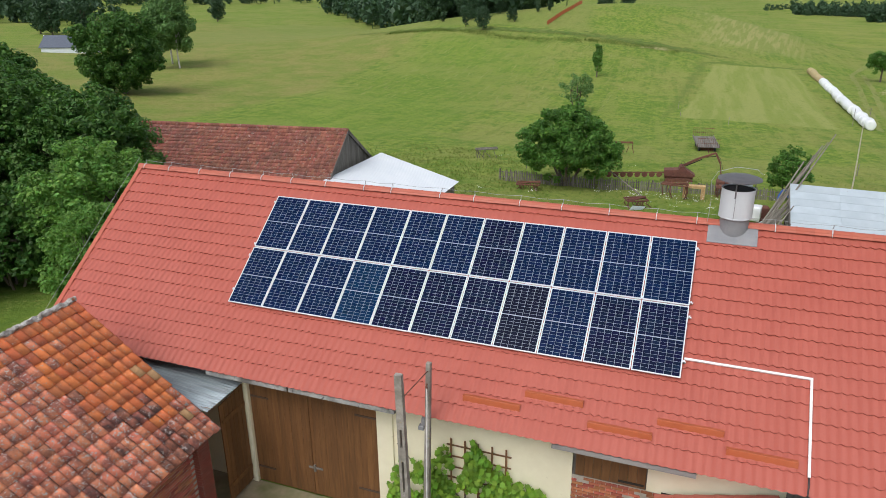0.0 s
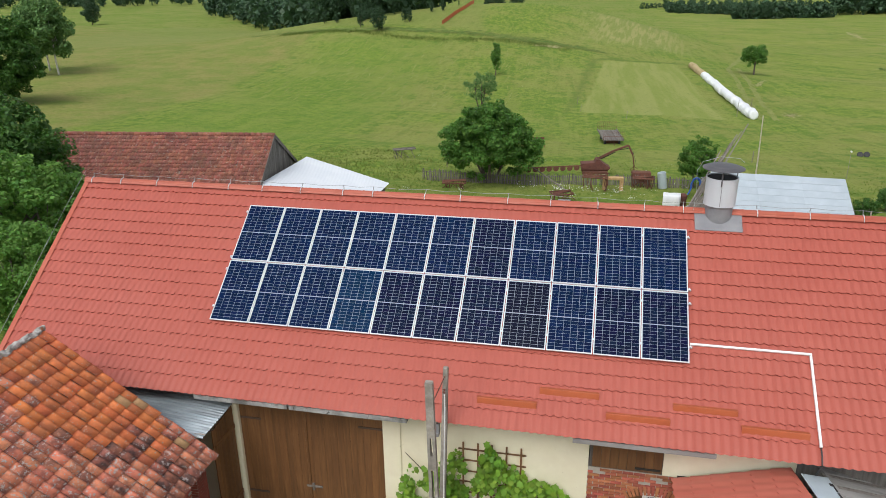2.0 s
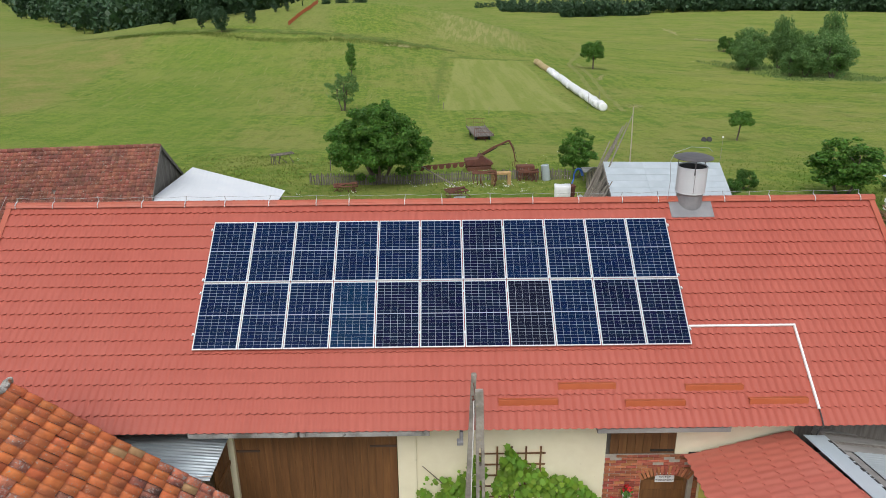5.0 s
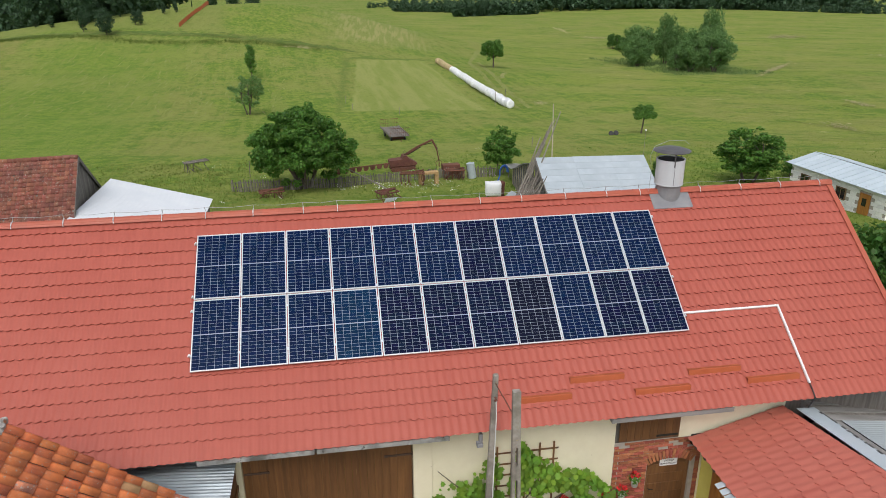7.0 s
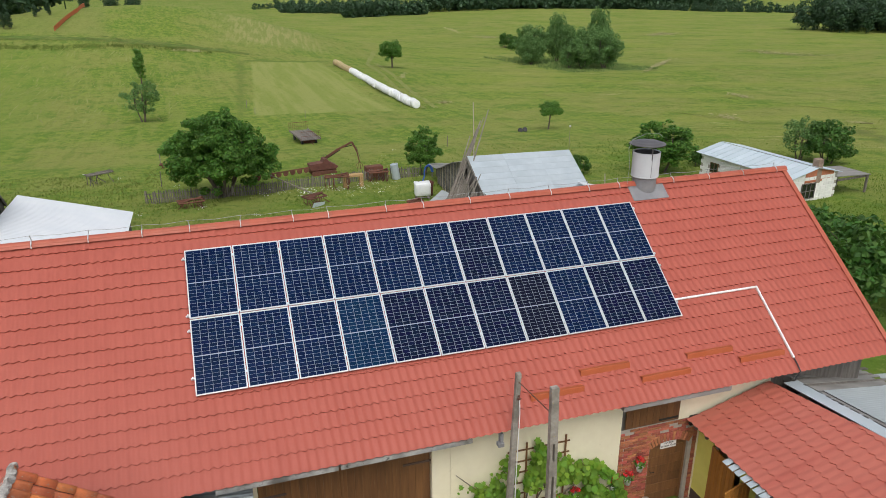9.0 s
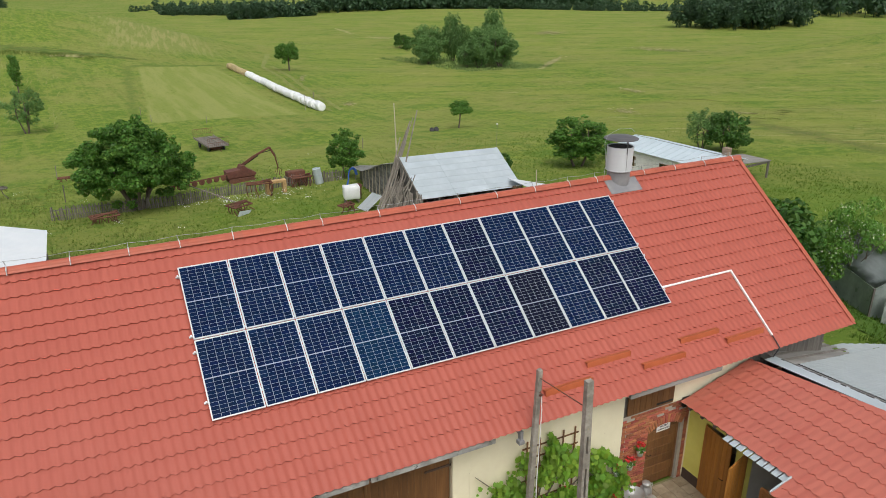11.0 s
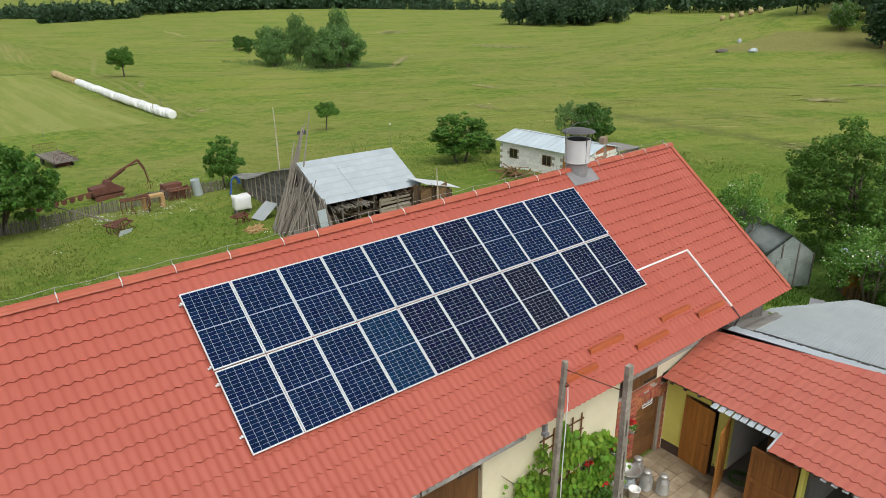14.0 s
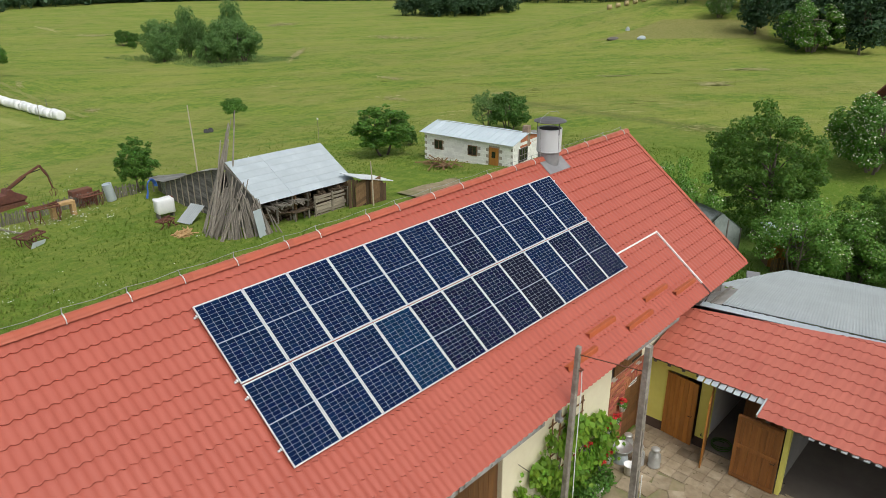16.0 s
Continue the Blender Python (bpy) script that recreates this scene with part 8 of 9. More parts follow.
pale_me = old_tile_mesh(M["pale_tile"])


def joined_tile(kind, m):
    vv, ff = rest[kind]
    k0 = len(vv)
    vv.extend(tuple(m @ w.co) for w in tile_me.vertices)
    ff.extend(tuple(k0 + q for q in p.vertices) for p in tile_me.polygons)


for j in range(15):
    for i in range(47):
        u, v = -0.12 - i * 0.2255, j * 0.3205
        m = Matrix.Translation((OEX, OY1 + u, OEZ)) @ Matrix.Rotation(math.pi / 2, 4, "Z") @ Matrix.Rotation(lean, 4, "X") @ Matrix.Translation((rt.normal() * 0.004, v + rt.normal() * 0.009, 0.01 + rt.normal() * 0.004)) @ Matrix.Rotation(rt.normal() * 0.014, 4, "Z") @ Matrix.Rotation(rt.normal() * 0.03, 4, "Y")
        dusk = 0.9 * noise.noise(Vector((u * 0.6, v * 0.6, 3.3))) + min(1.0, -u * 0.28) - 0.30 + (2.2 - v) * 0.18 + rt.normal() * 0.10
        soot = 1.1 * noise.noise(Vector((u * 0.7, v * 0.9, 8.1))) + (1.9 - v) * 0.30 - 0.42 + rt.normal() * 0.14
        kind = "old_tile_sooty" if soot > 0 and i > 2 else "old_tile_dusky" if dusk > 0 else "old_tile"
        if i < 20:
            ob = new("tile", {"old_tile": tile_me, "old_tile_dusky": tile_dusky, "old_tile_sooty": tile_sooty}[kind] if (i, j) not in ((1, 7), (0, 6), (1, 2)) else pale_me)
            ob.parent = old
            ob.matrix_basis = m
        else:
            joined_tile(kind, m)
        m = Matrix.Translation((2 * OX - OEX, OY1 + u, OEZ)) @ Matrix.Rotation(-math.pi / 2, 4, "Z") @ Matrix.Rotation(lean, 4, "X") @ Matrix.Translation((rt.normal() * 0.004, v, 0.01 + rt.normal() * 0.003))
        joined_tile("old_tile_dusky", m)
for kind, (vv, ff) in rest.items():
    tr = raw("remaining_tiles", vv, ff, M[kind], old)
    tr["kind"] = "stuff"
for k in range(26):
    bm = bmn()
    y = OY1 - k * 0.40
    tube(bm, [(OX, y + 0.02 - 0.055 * q, OZ + 0.045 + 0.012 * math.sin(0.9 * q)) for q in range(9)], [0.066 + 0.008 * math.sin(0.4 * q) for q in range(9)], 14)
    for vv in bm.verts:
        vv.co += Vector((noise.noise(vv.co * 9), noise.noise(vv.co * 9 + Vector((3, 1, 2))), noise.noise(vv.co * 9 + Vector((5, 7, 1))))) * 0.045 + Vector((noise.noise(vv.co * 24), 0, noise.noise(vv.co * 24 + Vector((2, 2, 2))))) * 0.030
    part("ridge_mortar", bm, M["ridge_mortar"], old, "crumbling mortared ridge tile")

# ---- blocks of the hut ----
bm = bmn()
box(bm, (-0.245, -0.03, -0.12), (0.245, 0.03, 0.12), None, 0.008)
blk = part("block", bm, M["block"], hut)
first_used = False
for c in range(11):
    z = -0.25 + c * 0.252
    if z > HH - 0.1:
        break
    x = 0.25 + (0.25 if c % 2 else 0)
    while x < HL - 0.2:
        if not any(a - 0.12 < x < b + 0.12 and z0 - 0.06 < z < z1 + 0.1 for a, b, z0, z1 in openings):
            ob = blk if not first_used else new("block", blk.data)
            first_used = True
            ob.parent = hut
            ob.matrix_basis = HM @ pose(x, 0.04, z)
        x += 0.502
    y = 0.3 + (0.25 if c % 2 else 0)
    while y < HWd - 0.2:
        ob = new("block", blk.data)
        ob.parent = hut
        ob.matrix_basis = HM @ pose(0.0, y, z, 0, 0, 90)
        if not (0.6 < y < 2.6 and 0.75 < z < 2.05):
            ob = new("block", blk.data)
            ob.parent = hut
            ob.matrix_basis = HM @ pose(HL - 0.045, y, z, 0, 0, 90)
        y += 0.502

# ---- things in the grass ----
def at_land(x, y, up=0.0):
    return (x, y, land(x, y) + up)


wagon = thing("hay_wagon", "flat wooden hay wagon with iron end racks", "wagon", at_land(11.3, 75.2, -0.1), turn=97)
WLn, WWd = 6.2, 2.4
for k in range(11):
    bm = bmn()
    box(bm, (-WLn / 2, -WWd / 2 + k * WWd / 11 + 0.005, 0.95), (WLn / 2, -WWd / 2 + (k + 1) * WWd / 11 - 0.005, 1.0), None, 0.006)
    part("deck_board", bm, M["old_wood"], wagon)
for sgn in (-1, 1):
    bm = bmn()
    box(bm, (-WLn / 2, sgn * WWd / 2 - 0.04, 0.92), (WLn / 2, sgn * WWd / 2 + 0.04, 1.16), None, 0.01)
    part("side_beam", bm, M["log"], wagon)
    x = sgn * WLn / 2
    bm = bmn()
    tube(bm, [(x, -WWd / 2, 1.0), (x, -WWd / 2, 2.0), (x, WWd / 2, 2.0), (x, WWd / 2, 1.0)], 0.03, 6)
    rack = part("end_rack", bm, M["rust"], wagon, "rusty iron end rack")
    for k in range(1, 10):
        y = -WWd / 2 + k * WWd / 10
        bm = bmn()
        tube(bm, [(x, y, 1.0), (x, y, 2.0)], 0.016, 5)
        part("bar", bm, M["rust"], rack)
    bm = bmn()
    tube(bm, [(x, -WWd / 2, 1.45), (x, WWd / 2, 1.45)], 0.018, 5)
    part("bar", bm, M["rust"], rack)
    for s2 in (-1, 1):
        bm = bmn()
        lathe(bm, [(0.14, -0.1), (0.34, -0.11), (0.40, -0.06), (0.40, 0.06), (0.34, 0.11), (0.14, 0.1)], 18)
        bmesh.ops.transform(bm, matrix=Matrix.Translation((x * 0.62, s2 * 0.85, 0.42)) @ Matrix.Rotation(math.pi / 2, 4, "X"), verts=bm.verts)
        wheel = part("wheel", bm, M["black"], wagon, "black rubber wheel")
        bm = bmn()
        lathe(bm, [(0.0, -0.07), (0.15, -0.07), (0.15, 0.07), (0.0, 0.07)], 12)
        bmesh.ops.transform(bm, matrix=Matrix.Translation((x * 0.62, s2 * 0.85, 0.42)) @ Matrix.Rotation(math.pi / 2, 4, "X"), verts=bm.verts)
        part("rim", bm, M["rust"], wheel)
    bm = bmn()
    box(bm, (x * 0.62 - 0.06, -0.8, 0.38), (x * 0.62 + 0.06, 0.8, 0.92), None, 0.01)
    part("axle_frame", bm, M["rust"], wagon)
bm = bmn()
tube(bm, [(-WLn / 2, 0, 0.8), (-WLn / 2 - 1.6, 0, 0.35)], 0.05, 6)
part("drawbar", bm, M["rust"], wagon)

loader = thing("farm_loader", "rust-brown hydraulic farm loader with a folded boom", "loader", at_land(9.6, 48.3, 0.0), turn=6)
loader.scale = (0.84, 0.84, 0.88)
bm = bmn()
prism(bm, [(-1.5, 0.55), (1.3, 0.55), (1.5, 0.75), (0.5, 1.35), (0.35, 1.6), (0.0, 1.6), (-0.15, 1.25), (-1.55, 1.15)], -0.6, 0.6, "xz")
bmesh.ops.bevel(bm, geom=bm.edges[:], offset=0.02, segments=1, affect="EDGES")
part("body", bm, M["rust_red"], loader, "dented red-brown body")
for y in (-0.62, 0.62):
    bm = bmn()
    prism(bm, [(-1.25, 0.0), (1.1, 0.0), (1.35, 0.2), (1.1, 0.42), (-1.25, 0.42), (-1.45, 0.2)], y - 0.12, y + 0.12, "xz")
    part("track", bm, M["rust"], loader, "rusty crawler track")
bm = bmn()
box(bm, (-1.4, -0.45, 0.35), (1.3, 0.45, 0.56), None, 0.02)
part("chassis", bm, M["rust"], loader)
bm = bmn()
for p, q, r in (((0.1, 0, 1.5), (1.7, 0, 2.35), 0.11), ((1.7, 0, 2.35), (3.25, 0, 2.95), 0.09)):
    box(bm, (0, -r, -r), ((Vector(q) - Vector(p)).length, r, r), Matrix.Translation(p) @ (Vector(q) - Vector(p)).to_track_quat("X", "Z").to_matrix().to_4x4(), 0.015)
part("boom", bm, M["rust"], loader, "rusty steel boom")
bm = bmn()
for p, q, r in (((3.25, 0, 2.95), (3.75, 0, 2.0), 0.09), ((3.75, 0, 2.0), (4.0, 0, 0.8), 0.055)):
    box(bm, (0, -r, -r), ((Vector(q) - Vector(p)).length, r, r), Matrix.Translation(p) @ (Vector(q) - Vector(p)).to_track_quat("X", "Z").to_matrix().to_4x4(), 0.015)
part("dipper", bm, M["rust_red"], loader, "rusty folded dipper arm")
bm = bmn()
tube(bm, [(0.5, 0.1, 1.5), (2.0, 0.1, 2.25)], 0.045, 6)
part("ram", bm, M["soot"], loader, "dark hydraulic ram")
bm = bmn()
tube(bm, [(2.2, 0.12, 2.45), (3.3, 0.12, 2.6)], 0.04, 6)
part("ram", bm, M["soot"], loader, "dark hydraulic ram")
bm = bmn()
tube(bm, [(0.2, -0.1, 1.6), (0.0, -0.15, 1.95), (0.25, -0.1, 2.05), (0.5, -0.1, 1.75)], 0.02, 5)
part("hydraulic_hose", bm, M["black"], loader)
bm = bmn()
tube(bm, [(3.3, 0.05, 2.85), (3.75, 0.1, 2.4), (4.15, 0.1, 1.2), (3.95, 0, 0.75)], 0.018, 5)
part("hydraulic_hose", bm, M["black"], loader)
bm = bmn()
for k in range(4):
    a = k * math.tau / 4
    tube(bm, [(4.0, 0, 0.85), (4.0 + 0.35 * math.cos(a), 0.35 * math.sin(a), 0.55), (4.0 + 0.22 * math.cos(a), 0.22 * math.sin(a), 0.1)], 0.03, 5)
part("grab", bm, M["rust"], loader, "rusty grab tines")

rake = thing("finger_wheel_rake", "row of rusty finger-wheel rake discs behind the fence", "rake", at_land(6.2, 47.2, 0.0), turn=8)
bm = bmn()
tube(bm, [(-2.6, 0, 0.55), (2.2, 0, 0.8)], 0.06, 6)
part("beam", bm, M["rust"], rake)
for k in range(8):
    bm = bmn()
    x = -2.4 + k * 0.6
    lathe(bm, [(0.16, -0.02), (0.24, -0.03), (0.26, -0.01), (0.24, 0.02), (0.16, 0.02)], 10)
    bmesh.ops.transform(bm, matrix=Matrix.Translation((x, -0.12, 0.42 + 0.03 * k)) @ Matrix.Rotation(math.pi / 2, 4, "X") @ Matrix.Rotation(0.25, 4, "Y"), verts=bm.verts)
    part("disc", bm, M["rust"], rake)


def scrap(name, label, cat, x, y, seed, size, n, mat, turn=0.0, up=0.45, thick=1.6):
    """A frame of bars with tines and braces."""
    r = np.random.default_rng(seed)
    s = thing(name, label, cat, at_land(x, y), turn=turn)
    bm = bmn()
    w, d = size
    for a, b in (((-w, -d), (w, -d)), ((w, -d), (w, d)), ((w, d), (-w, d)), ((-w, d), (-w, -d))):
        tube(bm, [(a[0], a[1], up), (b[0], b[1], up)], 0.035 * thick, 5)
    part("frame", bm, M[mat], s)
    for k in range(n):
        bm = bmn()
        px, py = r.uniform(-w, w), r.uniform(-d, d)
        tube(bm, [(px, py, up + 0.15 * r.random()), (px + r.normal() * 0.08, py + r.normal() * 0.08, up * 0.5), (px + r.normal() * 0.2, py + r.normal() * 0.2, 0.0)], 0.022 * thick, 5)
        part("tine", bm, M[mat], s)
    for k in range(4):
        bm = bmn()
        tube(bm, [(-w, r.uniform(-d, d), up), (w, r.uniform(-d, d), up + 0.2 * r.random())], 0.028 * thick, 5)
        part("brace", bm, M[mat], s)
    return s


scrap("harrow", "rusty iron harrow frame in the grass", "harrow", -1.4, 39.2, 1, (0.9, 0.45), 14, "rust", 10, 0.55)
scrap("plough", "old rusty plough frame overgrown with grass", "plough", -9.3, 53.4, 2, (1.1, 0.35), 8, "old_wood", 30, 0.9)
red_pl = scrap("cultivator", "faded red cultivator with a bare steel blade", "cultivator", 7.2, 36.7, 3, (0.75, 0.5), 12, "rust_red", 25, 0.6)
bm = bmn()
prism(bm, [(-0.7, 0.0), (0.3, 0.05), (0.45, 0.25), (-0.5, 0.35)], -0.75, -0.70, "xz")
part("blade", bm, M["galv"], red_pl, "bare steel plough blade")
scrap("hay_tedder", "rusty bent machine frame in the weeds", "tedder", 9.6, 41.0, 4, (0.95, 0.3), 8, "rust", -6, 1.1)
scrap("seed_drill", "rusty implement beside the fence", "implement", 13.4, 43.0, 5, (0.8, 0.35), 18, "rust", 3, 0.8)
scrap("drag_harrow", "low rusty implement lying in the meadow", "harrow", -3.6, 60.5, 6, (1.2, 0.3), 10, "rust", -4, 0.35)
scrap("iron_rack", "rusty iron gate standing in the meadow", "gate", 2.2, 66.0, 8, (1.6, 0.05), 12, "rust", 4, 1.1)
scrap("wheel_frame", "small rusty wheeled frame beside the white tank", "implement", 13.6, 32.3, 9, (0.5, 0.3), 8, "rust", 20, 0.5)
crate = thing("timber_trestle", "weathered orange-brown wooden frame by the fence", "trestle", at_land(11.0, 41.6), turn=3)
crate.scale = (0.8, 0.8, 0.8)
for lo, hi in (((-1.0, -0.3, 0), (-0.65, 0.3, 1.05)), ((0.65, -0.3, 0), (1.0, 0.3, 1.05)), ((-1.0, -0.3, 1.05), (1.0, 0.3, 1.3))):
    bm = bmn()
    box(bm, lo, hi, None, 0.02)
    part("panel", bm, M["fresh_wood"], crate)
rbox = thing("rusty_bin", "rusty iron bin by the picket fence", "bin", at_land(13.3, 44.3), turn=5)
bm = bmn()
box(bm, (-0.75, -0.35, 0.2), (0.75, 0.35, 1.1), None, 0.03)
part("bin", bm, M["rust"], rbox)
bm = bmn()
box(bm, (-0.7, -0.3, 0.0), (-0.6, 0.3, 0.22))
box(bm, (0.6, -0.3, 0.0), (0.7, 0.3, 0.22))
part("skid", bm, M["rust"], rbox)
drum = thing("steel_drum", "tilted galvanised steel drum", "drum", at_land(15.0, 43.2), turn=0)
drum.scale = (0.8, 0.8, 0.8)
bm = bmn()
lathe(bm, [(0.0, 0.0), (0.42, 0.0), (0.43, 0.02), (0.42, 0.5), (0.44, 0.52), (0.42, 0.54), (0.42, 1.05), (0.44, 1.07), (0.42, 1.09), (0.42, 1.6), (0.43, 1.62), (0.36, 1.62), (0.34, 1.50), (0.0, 1.50)], 20)
bmesh.ops.transform(bm, matrix=Matrix.Rotation(radians(-9), 4, "Y"), verts=bm.verts)
part("shell", bm, M["galv"], drum, smooth=False)
tank = thing("wrapped_tank", "white plastic-covered tank on a low stand", "tank", at_land(14.8, 34.6), turn=-8)
tank.scale = (0.82, 0.82, 0.9)
bm = bmn()
box(bm, (-0.7, -0.5, 0.45), (0.7, 0.5, 1.5), None, 0.06)
bmesh.ops.subdivide_edges(bm, edges=bm.edges[:], cuts=2, use_grid_fill=True)
for v in bm.verts:
    v.co += Vector((noise.noise(v.co * 2.5), noise.noise(v.co * 2.5 + Vector((4, 2, 1))), noise.noise(v.co * 2.2))) * 0.05
part("cover", bm, M["wrap"], tank, "creased white plastic cover", smooth=True)
for x in (-0.55, 0.55):
    bm = bmn()
    box(bm, (x - 0.06, -0.4, 0), (x + 0.06, 0.4, 0.5))
    part("stand", bm, M["old_wood"], tank)
coil = thing("blue_hose", "blue hose hung on the shed end", "hose")
bm = bmn()
for k in range(4):
    r = 0.55 + 0.05 * k
    tube(bm, [(17.05 + 0.55 * r * math.cos(a) + 0.2, 41.4 - 0.06 * k, -7.45 + r * math.sin(a)) for a in np.linspace(0.1, math.pi + 0.3, 14)] + [(16.7, 41.3 - 0.06 * k, -8.2)], 0.05, 6)
part("coil", bm, M["blue"], coil)
sheet = thing("bitumen_sheet", "grey corrugated sheet leaning beside the shed", "sheet")
corrugated("sheet", 1.2, 1.6, M["fibro"], sheet, pose(14.4, 32.4, -7.2, 32, 0, -75), wave=0.16, high=0.02)
redbag = thing("red_tarp", "folded red tarpaulin by the shed wall", "tarpaulin", at_land(15.6, 35.6))
bm = bmn()
box(bm, (-0.3, -0.25, 0.0), (0.3, 0.25, 1.2), None, 0.12)
bmesh.ops.subdivide_edges(bm, edges=bm.edges[:], cuts=2, use_grid_fill=True)
for v in bm.verts:
    v.co += Vector((noise.noise(v.co * 4), noise.noise(v.co * 4 + Vector((4, 2, 1))), 0)) * 0.10
part("folds", bm, M["rust_red"], redbag, smooth=True)
pole = thing("fallen_pole", "pale fallen pole resting on the fence", "pole")
bm = bmn()
tube(bm, [at_land(4.4, 43.2, 1.35), at_land(7.6, 39.4, 0.1)], [0.05, 0.065], 7)
part("shaft", bm, M["log"], pole)
tyres = thing("tyre_dump", "two old black tyres lying in the meadow", "tyres", at_land(38.4, 69.8, 0.0))
tyres.scale = (0.6, 0.6, 0.6)
for k, x in enumerate((-0.5, 0.7)):
    bm = bmn()
    lathe(bm, [(0.25, -0.14), (0.45, -0.16), (0.55, -0.08), (0.55, 0.08), (0.45, 0.16), (0.25, 0.14)], 18)
    bmesh.ops.transform(bm, matrix=Matrix.Translation((x, 0.3 * k, 0.30)) @ Matrix.Rotation(radians(60), 4, "X"), verts=bm.verts)
    part("tyre", bm, M["black"], tyres)
net = thing("orange_fence", "orange plastic mesh fence running up the hill", "fence")
npts = [(-35, 193), (-34.4, 202), (-33.5, 210), (-32.5, 218), (-32.7, 234)]
bm = bmn()
for (a, b) in zip(npts, npts[1:]):
    for k in range(6):
        x, y = a[0] + (b[0] - a[0]) * k / 6, a[1] + (b[1] - a[1]) * k / 6
        x2, y2 = a[0] + (b[0] - a[0]) * (k + 1) / 6, a[1] + (b[1] - a[1]) * (k + 1) / 6
        box(bm, (0, -0.02, 0.1), (math.dist((x, y), (x2, y2)), 0.02, 1.2), Matrix.Translation((x, y, land(x, y) + 0.1)) @ Matrix.Rotation(math.atan2(y2 - y, x2 - x), 4, "Z"))
part("mesh_band", bm, M["orange_net"], net)
lamp_post = thing("yard_lamp", "slim post with a white lamp head", "lamp", (23.81, 29.49, -4.32))
bm = bmn()
tube(bm, [(0, 0, -2.96), (0, 0, 2.5)], 0.012, 6)
part("pole", bm, M["log"], lamp_post)
bm = bmn()
lathe(bm, [(0.0, 2.55), (0.05, 2.57), (0.065, 2.62), (0.04, 2.67), (0.0, 2.675)], 12)
part("head", bm, M["white"], lamp_post, smooth=True)
for x, y, hgt in ((31.0, 103.5, 2.6), (33.8, 108, 2.3), (7.0, 103, 1.2), (6.2, 112, 1.2), (14, 96, 1.3), (-3, 55, 1.2), (-4, 49, 1.3), (-5, 64, 1.2), (25, 60, 1.2)):
    st = thing("field_stake", "thin wooden field stake", "stake", at_land(x, y), "stakes in the meadow")
    bm = bmn()
    tube(bm, [(0, 0, -0.2), (0.05, 0.02, hgt)], 0.04, 5)
    part("shaft", bm, M["log"], st)

# far meadow: boulders, hay bales, house and greenhouse
for x, y, w, d, h, mt, nm, lab in ((173.3, 83.1, 2.2, 1.4, 1.2, "galv", "silage_clamp", "grey covered heap in the far meadow"), (171.3, 90.3, 3.4, 1.6, 0.9, "old_wood", "stone_heap", "heap of stones and boards in the far meadow"), (183, 92.5, 0.9, 0.8, 1.5, "fibro", "pale_boulder", "pale boulder in the far meadow")):
    hp = thing(nm, lab, "heap", at_land(x, y, 0.0))
    hp.scale = (0.7, 0.7, 0.7)
    bm = bmn()
    bmesh.ops.create_icosphere(bm, subdivisions=3, radius=1.0)
    for v in bm.verts:
        v.co = Vector((v.co.x * w, v.co.y * d, max(-0.2, v.co.z) * h)) * (1 + 0.25 * noise.noise(v.co * 2.2 + Vector((x, 0, 0))))
    part("mound", bm, M[mt], hp, smooth=True)
for k in range(5):
    x, y = 222 + k * 1.6, 121 - k * 2.3
    b = thing("straw_bale", "round straw bale in the far field", "bale", at_land(x, y), "far straw bales", turn=40)
    bm = bmn()
    lathe(bm, [(0.0, -0.7), (0.75, -0.7), (0.85, -0.62), (0.85, 0.62), (0.75, 0.7), (0.0, 0.7)], 16)
    bmesh.ops.transform(bm, matrix=Matrix.Translation((0, 0, 0.8)) @ Matrix.Rotation(math.pi / 2, 4, "X"), verts=bm.verts)
    part("body", bm, M["straw"], b, smooth=True)
house = thing("far_house", "distant house with a dark blue roof among trees", "house", at_land(-158, 142, -1.4), turn=20)
bm = bmn()
box(bm, (-7, -4, -0.5), (7, 4, 3.0))
part("wall", bm, M["white_roof"], house)
for sgn in (-1, 1):
    bm = bmn()
    box(bm, (-7.5, 0, -0.1), (7.5, 5.2, 0.06), Matrix.Translation((0, 0, 5.8)) @ Matrix.Rotation(math.pi if sgn > 0 else 0, 4, "Z") @ Matrix.Rotation(-radians(35), 4, "X"))
    part("roof", bm, M["slate_blue"], house, "dark blue sheet roof")
    bm = bmn()
    box(bm, (-7.75, 0, -0.1), (-7.5, 5.2, 0.1), Matrix.Translation((0, 0, 5.8)) @ Matrix.Rotation(math.pi if sgn > 0 else 0, 4, "Z") @ Matrix.Rotation(-radians(35), 4, "X"))
    part("verge", bm, M["white"], house)
M["film"] = surf("cloudy_plastic_film", (0.40, 0.44, 0.45), (0.50, 0.54, 0.55), scale=2.0, rough=0.35, bump=0.3, bscale=6, bdist=0.03, third=(0.32, 0.37, 0.36), tscale=0.8, stretch=(1, 4, 1))
M["film_wall"] = surf("greenish_plastic_film", (0.24, 0.275, 0.26), (0.34, 0.38, 0.37), scale=2.0, rough=0.3, bump=0.3, bscale=6, bdist=0.03, third=(0.10, 0.14, 0.11), tscale=0.8)
green = thing("greenhouse", "greenhouse of grey plastic film on a wooden frame", "greenhouse", (29.6, 4.0, ground_at(29.6, 4.0) + 0.02), turn=62)
GW, GLn, GE, GA = 1.35, 6.2, 1.75, 2.75
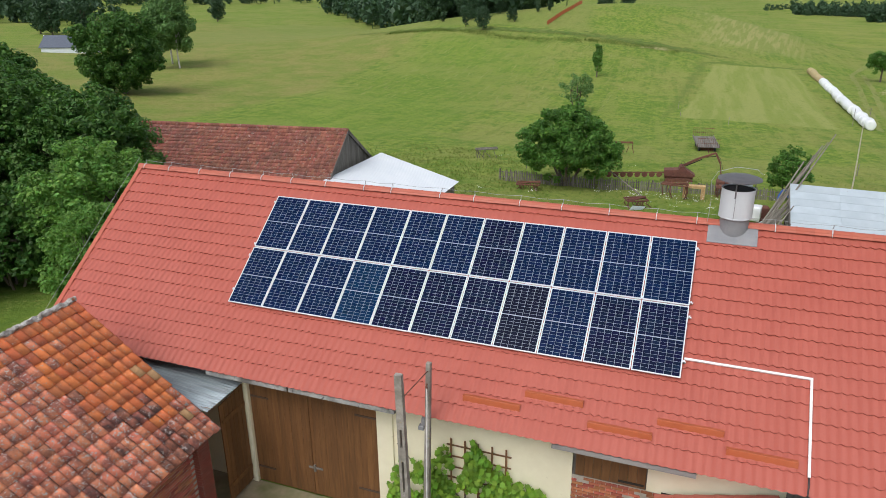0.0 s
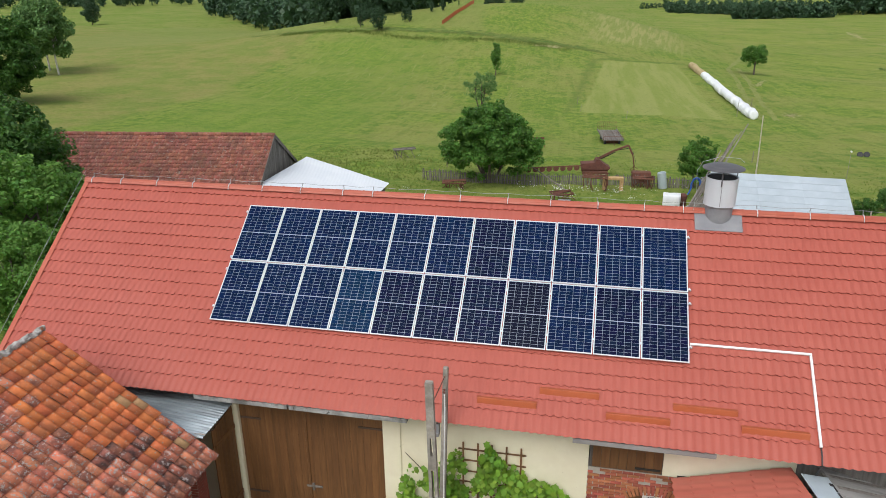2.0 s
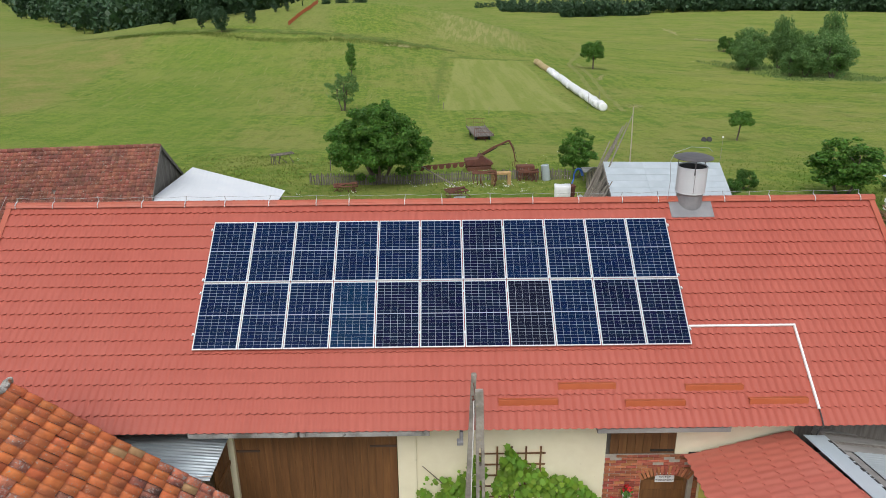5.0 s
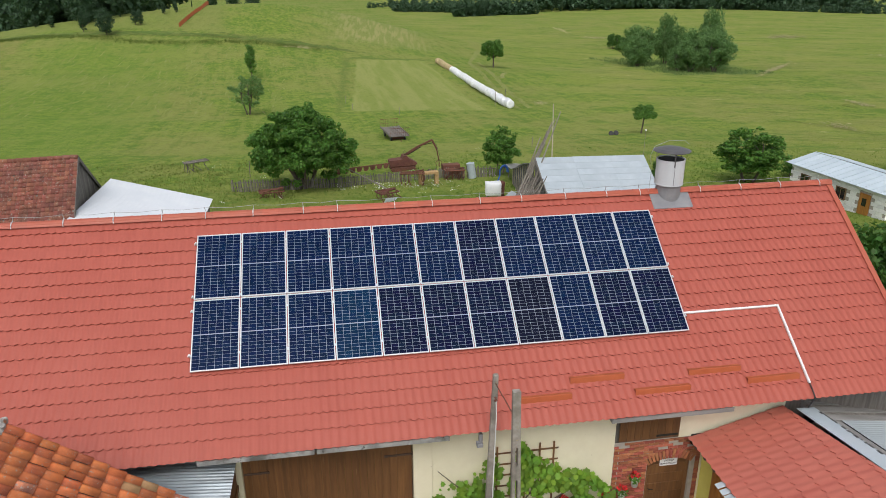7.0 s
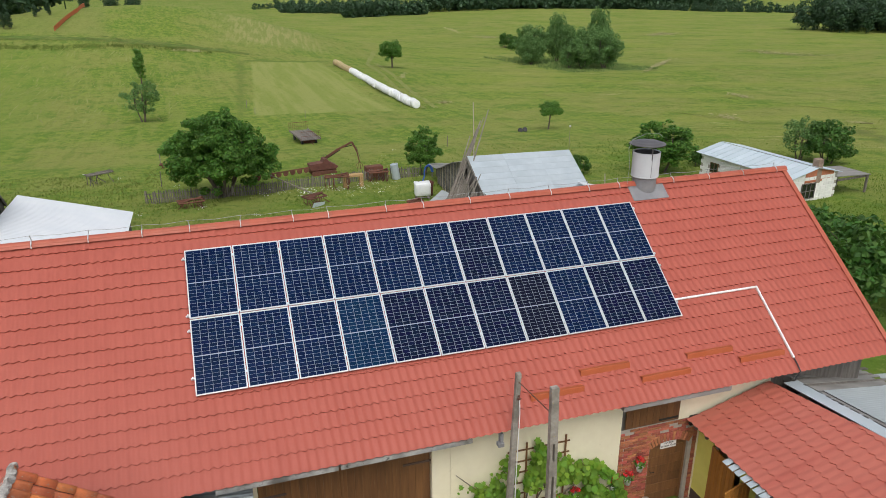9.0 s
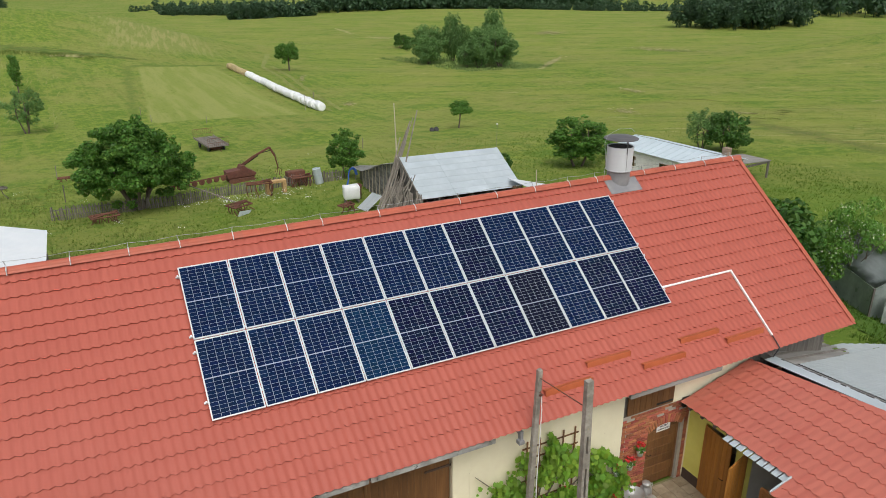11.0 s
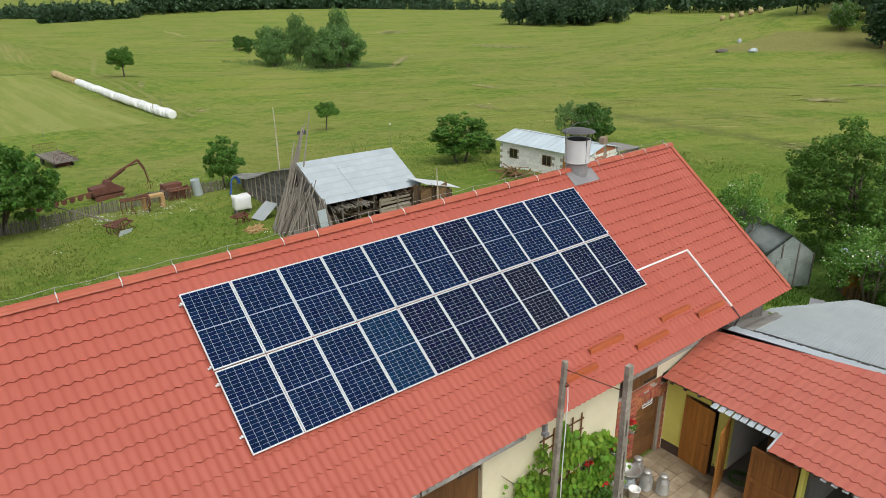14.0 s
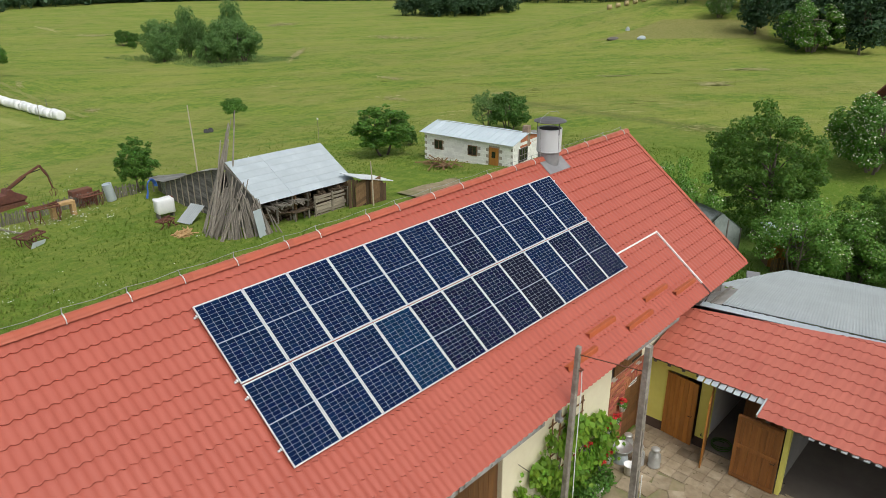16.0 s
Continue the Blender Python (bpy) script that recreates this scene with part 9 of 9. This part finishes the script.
for y0, y1, lab in ((-1, 0, "wrinkled grey film roof slope"), (0, 1, "wrinkled grey film roof slope")):
    bm = bmn()
    rows_ = []
    for k in range(25):
        x = GLn * k / 24
        sag = 0.03 * math.sin(k * 2.1) + 0.02 * math.sin(k * 4.7)
        rows_.append([bm.verts.new((x, y * GW, GE + (GA - GE) * (1 - abs(y)) + (sag if abs(y) not in (0, 1) else 0))) for y in (y0, y0 * 0.66 + y1 * 0.34, y0 * 0.33 + y1 * 0.67, y1)])
    for r, q in zip(rows_, rows_[1:]):
        for i in range(3):
            bm.faces.new((r[i], q[i], q[i + 1], r[i + 1]))
    bmesh.ops.solidify(bm, geom=bm.faces[:], thickness=0.02)
    part("roof_film", bm, M["film"], green, lab, smooth=True)
for sgn in (-1, 1):
    bm = bmn()
    box(bm, (0.02, sgn * GW - 0.01, 0), (GLn - 0.02, sgn * GW + 0.01, GE - 0.02))
    part("side_film", bm, M["film_wall"], green, "dull greenish film side")
for x in (0.0, GLn):
    bm = bmn()
    prism(bm, [(-GW + 0.02, 0), (GW - 0.02, 0), (GW - 0.02, GE - 0.03), (0, GA - 0.05), (-GW + 0.02, GE - 0.03)], x - 0.012, x + 0.012, "yz")
    part("end_film", bm, M["film_wall"], green, "dull film end wall")
    for y, top in ((-GW, GE), (-0.45, 2.35), (0.45, 2.35), (GW, GE)):
        bm = bmn()
        box(bm, (x - 0.04, y - 0.035, 0), (x + 0.04, y + 0.035, top))
        part("frame_post", bm, M["old_wood"], green, "dark wooden post")
bm = bmn()
box(bm, (-0.50, 0.40, 0.02), (-0.46, 1.25, 1.85), pose(0, 0, 0, 0, 0, 8))
part("door", bm, M["film_wall"], green, "film-covered door standing open")
priv = thing("small_shed", "small brown board shed with a grey sheet roof", "shed", (32.9, 1.9, ground_at(32.9, 1.9)), turn=-55)
priv.scale = (1.0, 1.0, 1.0)
for k in range(8):
    bm = bmn()
    box(bm, (-0.7 + k * 0.175, -0.7, 0), (-0.7 + k * 0.175 + 0.168, -0.66, 2.0), None, 0.004)
    part("board", bm, M["door_orange"], priv)
bm = bmn()
box(bm, (-0.7, -0.655, 0), (0.7, 0.7, 1.95))
part("core", bm, M["brown_boards"], priv)
bm = bmn()
box(bm, (-0.95, -1.0, 2.05), (0.95, 0.95, 2.09), pose(0, 0, 0, 6, 0, 0))
part("roof", bm, M["galv"], priv)
# Dark green sheet that paints the shade below the fruit trees.
drape("orchard_grass", "long grass under the fruit trees with their shade in its colour", "grass", [(24.5, -4), (40, -6), (44, 6), (26, 9)], M["lush"], 0.05, 40, ragged=1.5)
ofence = thing("board_fence", "short brown board fence beside the small shed", "fence", (30.9, 1.6, ground_at(30.9, 1.6)), turn=-50)
for k in range(9):
    bm = bmn()
    box(bm, (k * 0.16, -0.015, 0), (k * 0.16 + 0.13, 0.015, 0.72 + 0.05 * (k % 3)), None, 0.004)
    part("board", bm, M["brown_boards"], ofence)
bm = bmn()
box(bm, (0, 0.016, 0.45), (1.42, 0.05, 0.52))
part("fence_rail", bm, M["old_wood"], ofence)
barrow = thing("wheelbarrow", "old grey wheelbarrow behind the grey roof", "wheelbarrow", (25.0, 0.6, ground_at(25.0, 0.6)), turn=20)
bm = bmn()
prism(bm, [(-0.35, 0.62), (0.45, 0.62), (0.28, 0.32), (-0.22, 0.32)], -0.28, 0.28, "xz")
part("tub", bm, M["grey_paint"], barrow)
for sgn in (-1, 1):
    bm = bmn()
    tube(bm, [(0.55, sgn * 0.12, 0.2), (-0.2, sgn * 0.2, 0.33), (-0.95, sgn * 0.28, 0.5)], 0.02, 6)
    part("handle", bm, M["rust"], barrow)
bm = bmn()
lathe(bm, [(0.0, -0.04), (0.17, -0.04), (0.19, 0.0), (0.17, 0.04), (0.0, 0.04)], 16)
bmesh.ops.transform(bm, matrix=Matrix.Translation((0.6, 0, 0.19)) @ Matrix.Rotation(math.pi / 2, 4, "X"), verts=bm.verts)
part("wheel", bm, M["black"], barrow)
cottage = thing("cottage", "cottage with an old red-brown tile roof among bushes", "house", (62.6, 0.2, -3.1), turn=-48)
bm = bmn()
box(bm, (-4, -3, -6), (4, 3, 0))
part("wall", bm, M["cream"], cottage)
for sgn in (0, 180):
    bm = bmn()
    box(bm, (-4.4, -0.02, -0.08), (4.4, 4.2, 0.05), Matrix.Translation((0, 0, 2.3)) @ Matrix.Rotation(radians(sgn), 4, "Z") @ Matrix.Rotation(-radians(38), 4, "X"))
    part("roof", bm, M["old_tile_far"], cottage, "old red-brown tile roof")
# daisies
rd = np.random.default_rng(71)
fl = thing("meadow_flowers", "scattered white meadow flowers", "flowers", kind="stuff")
cs = [at_land(rd.normal(9.5, 3.0), rd.normal(39.5, 1.6), 0.42) for _ in range(60)] + [at_land(rd.uniform(-12, 30), rd.uniform(12, 60), 0.35) for _ in range(60)]
v, f = leaf_cloud(rd, cs, [0.35] * len(cs), 700, 0.075, flat=0.25, up=2)
raw("heads", v, f, M["white"], fl)

side_used = False
bm = bmn()
box(bm, (-0.12, -0.012, -0.030), (0.12, 0.02, 0.030), None, 0.004)
sb = part("brick", bm, M["brick"], old)
for c in range(36):
    for q in range(7):
        ob = sb if not side_used else new("brick", sb.data)
        side_used = True
        ob.parent = old
        ob.matrix_basis = pose(0.84 + rngf.normal() * 0.003, -3.16 - q * 0.25 - (0.12 if c % 2 else 0), YARD + 0.04 + c * 0.0755, 0, 0, 90)
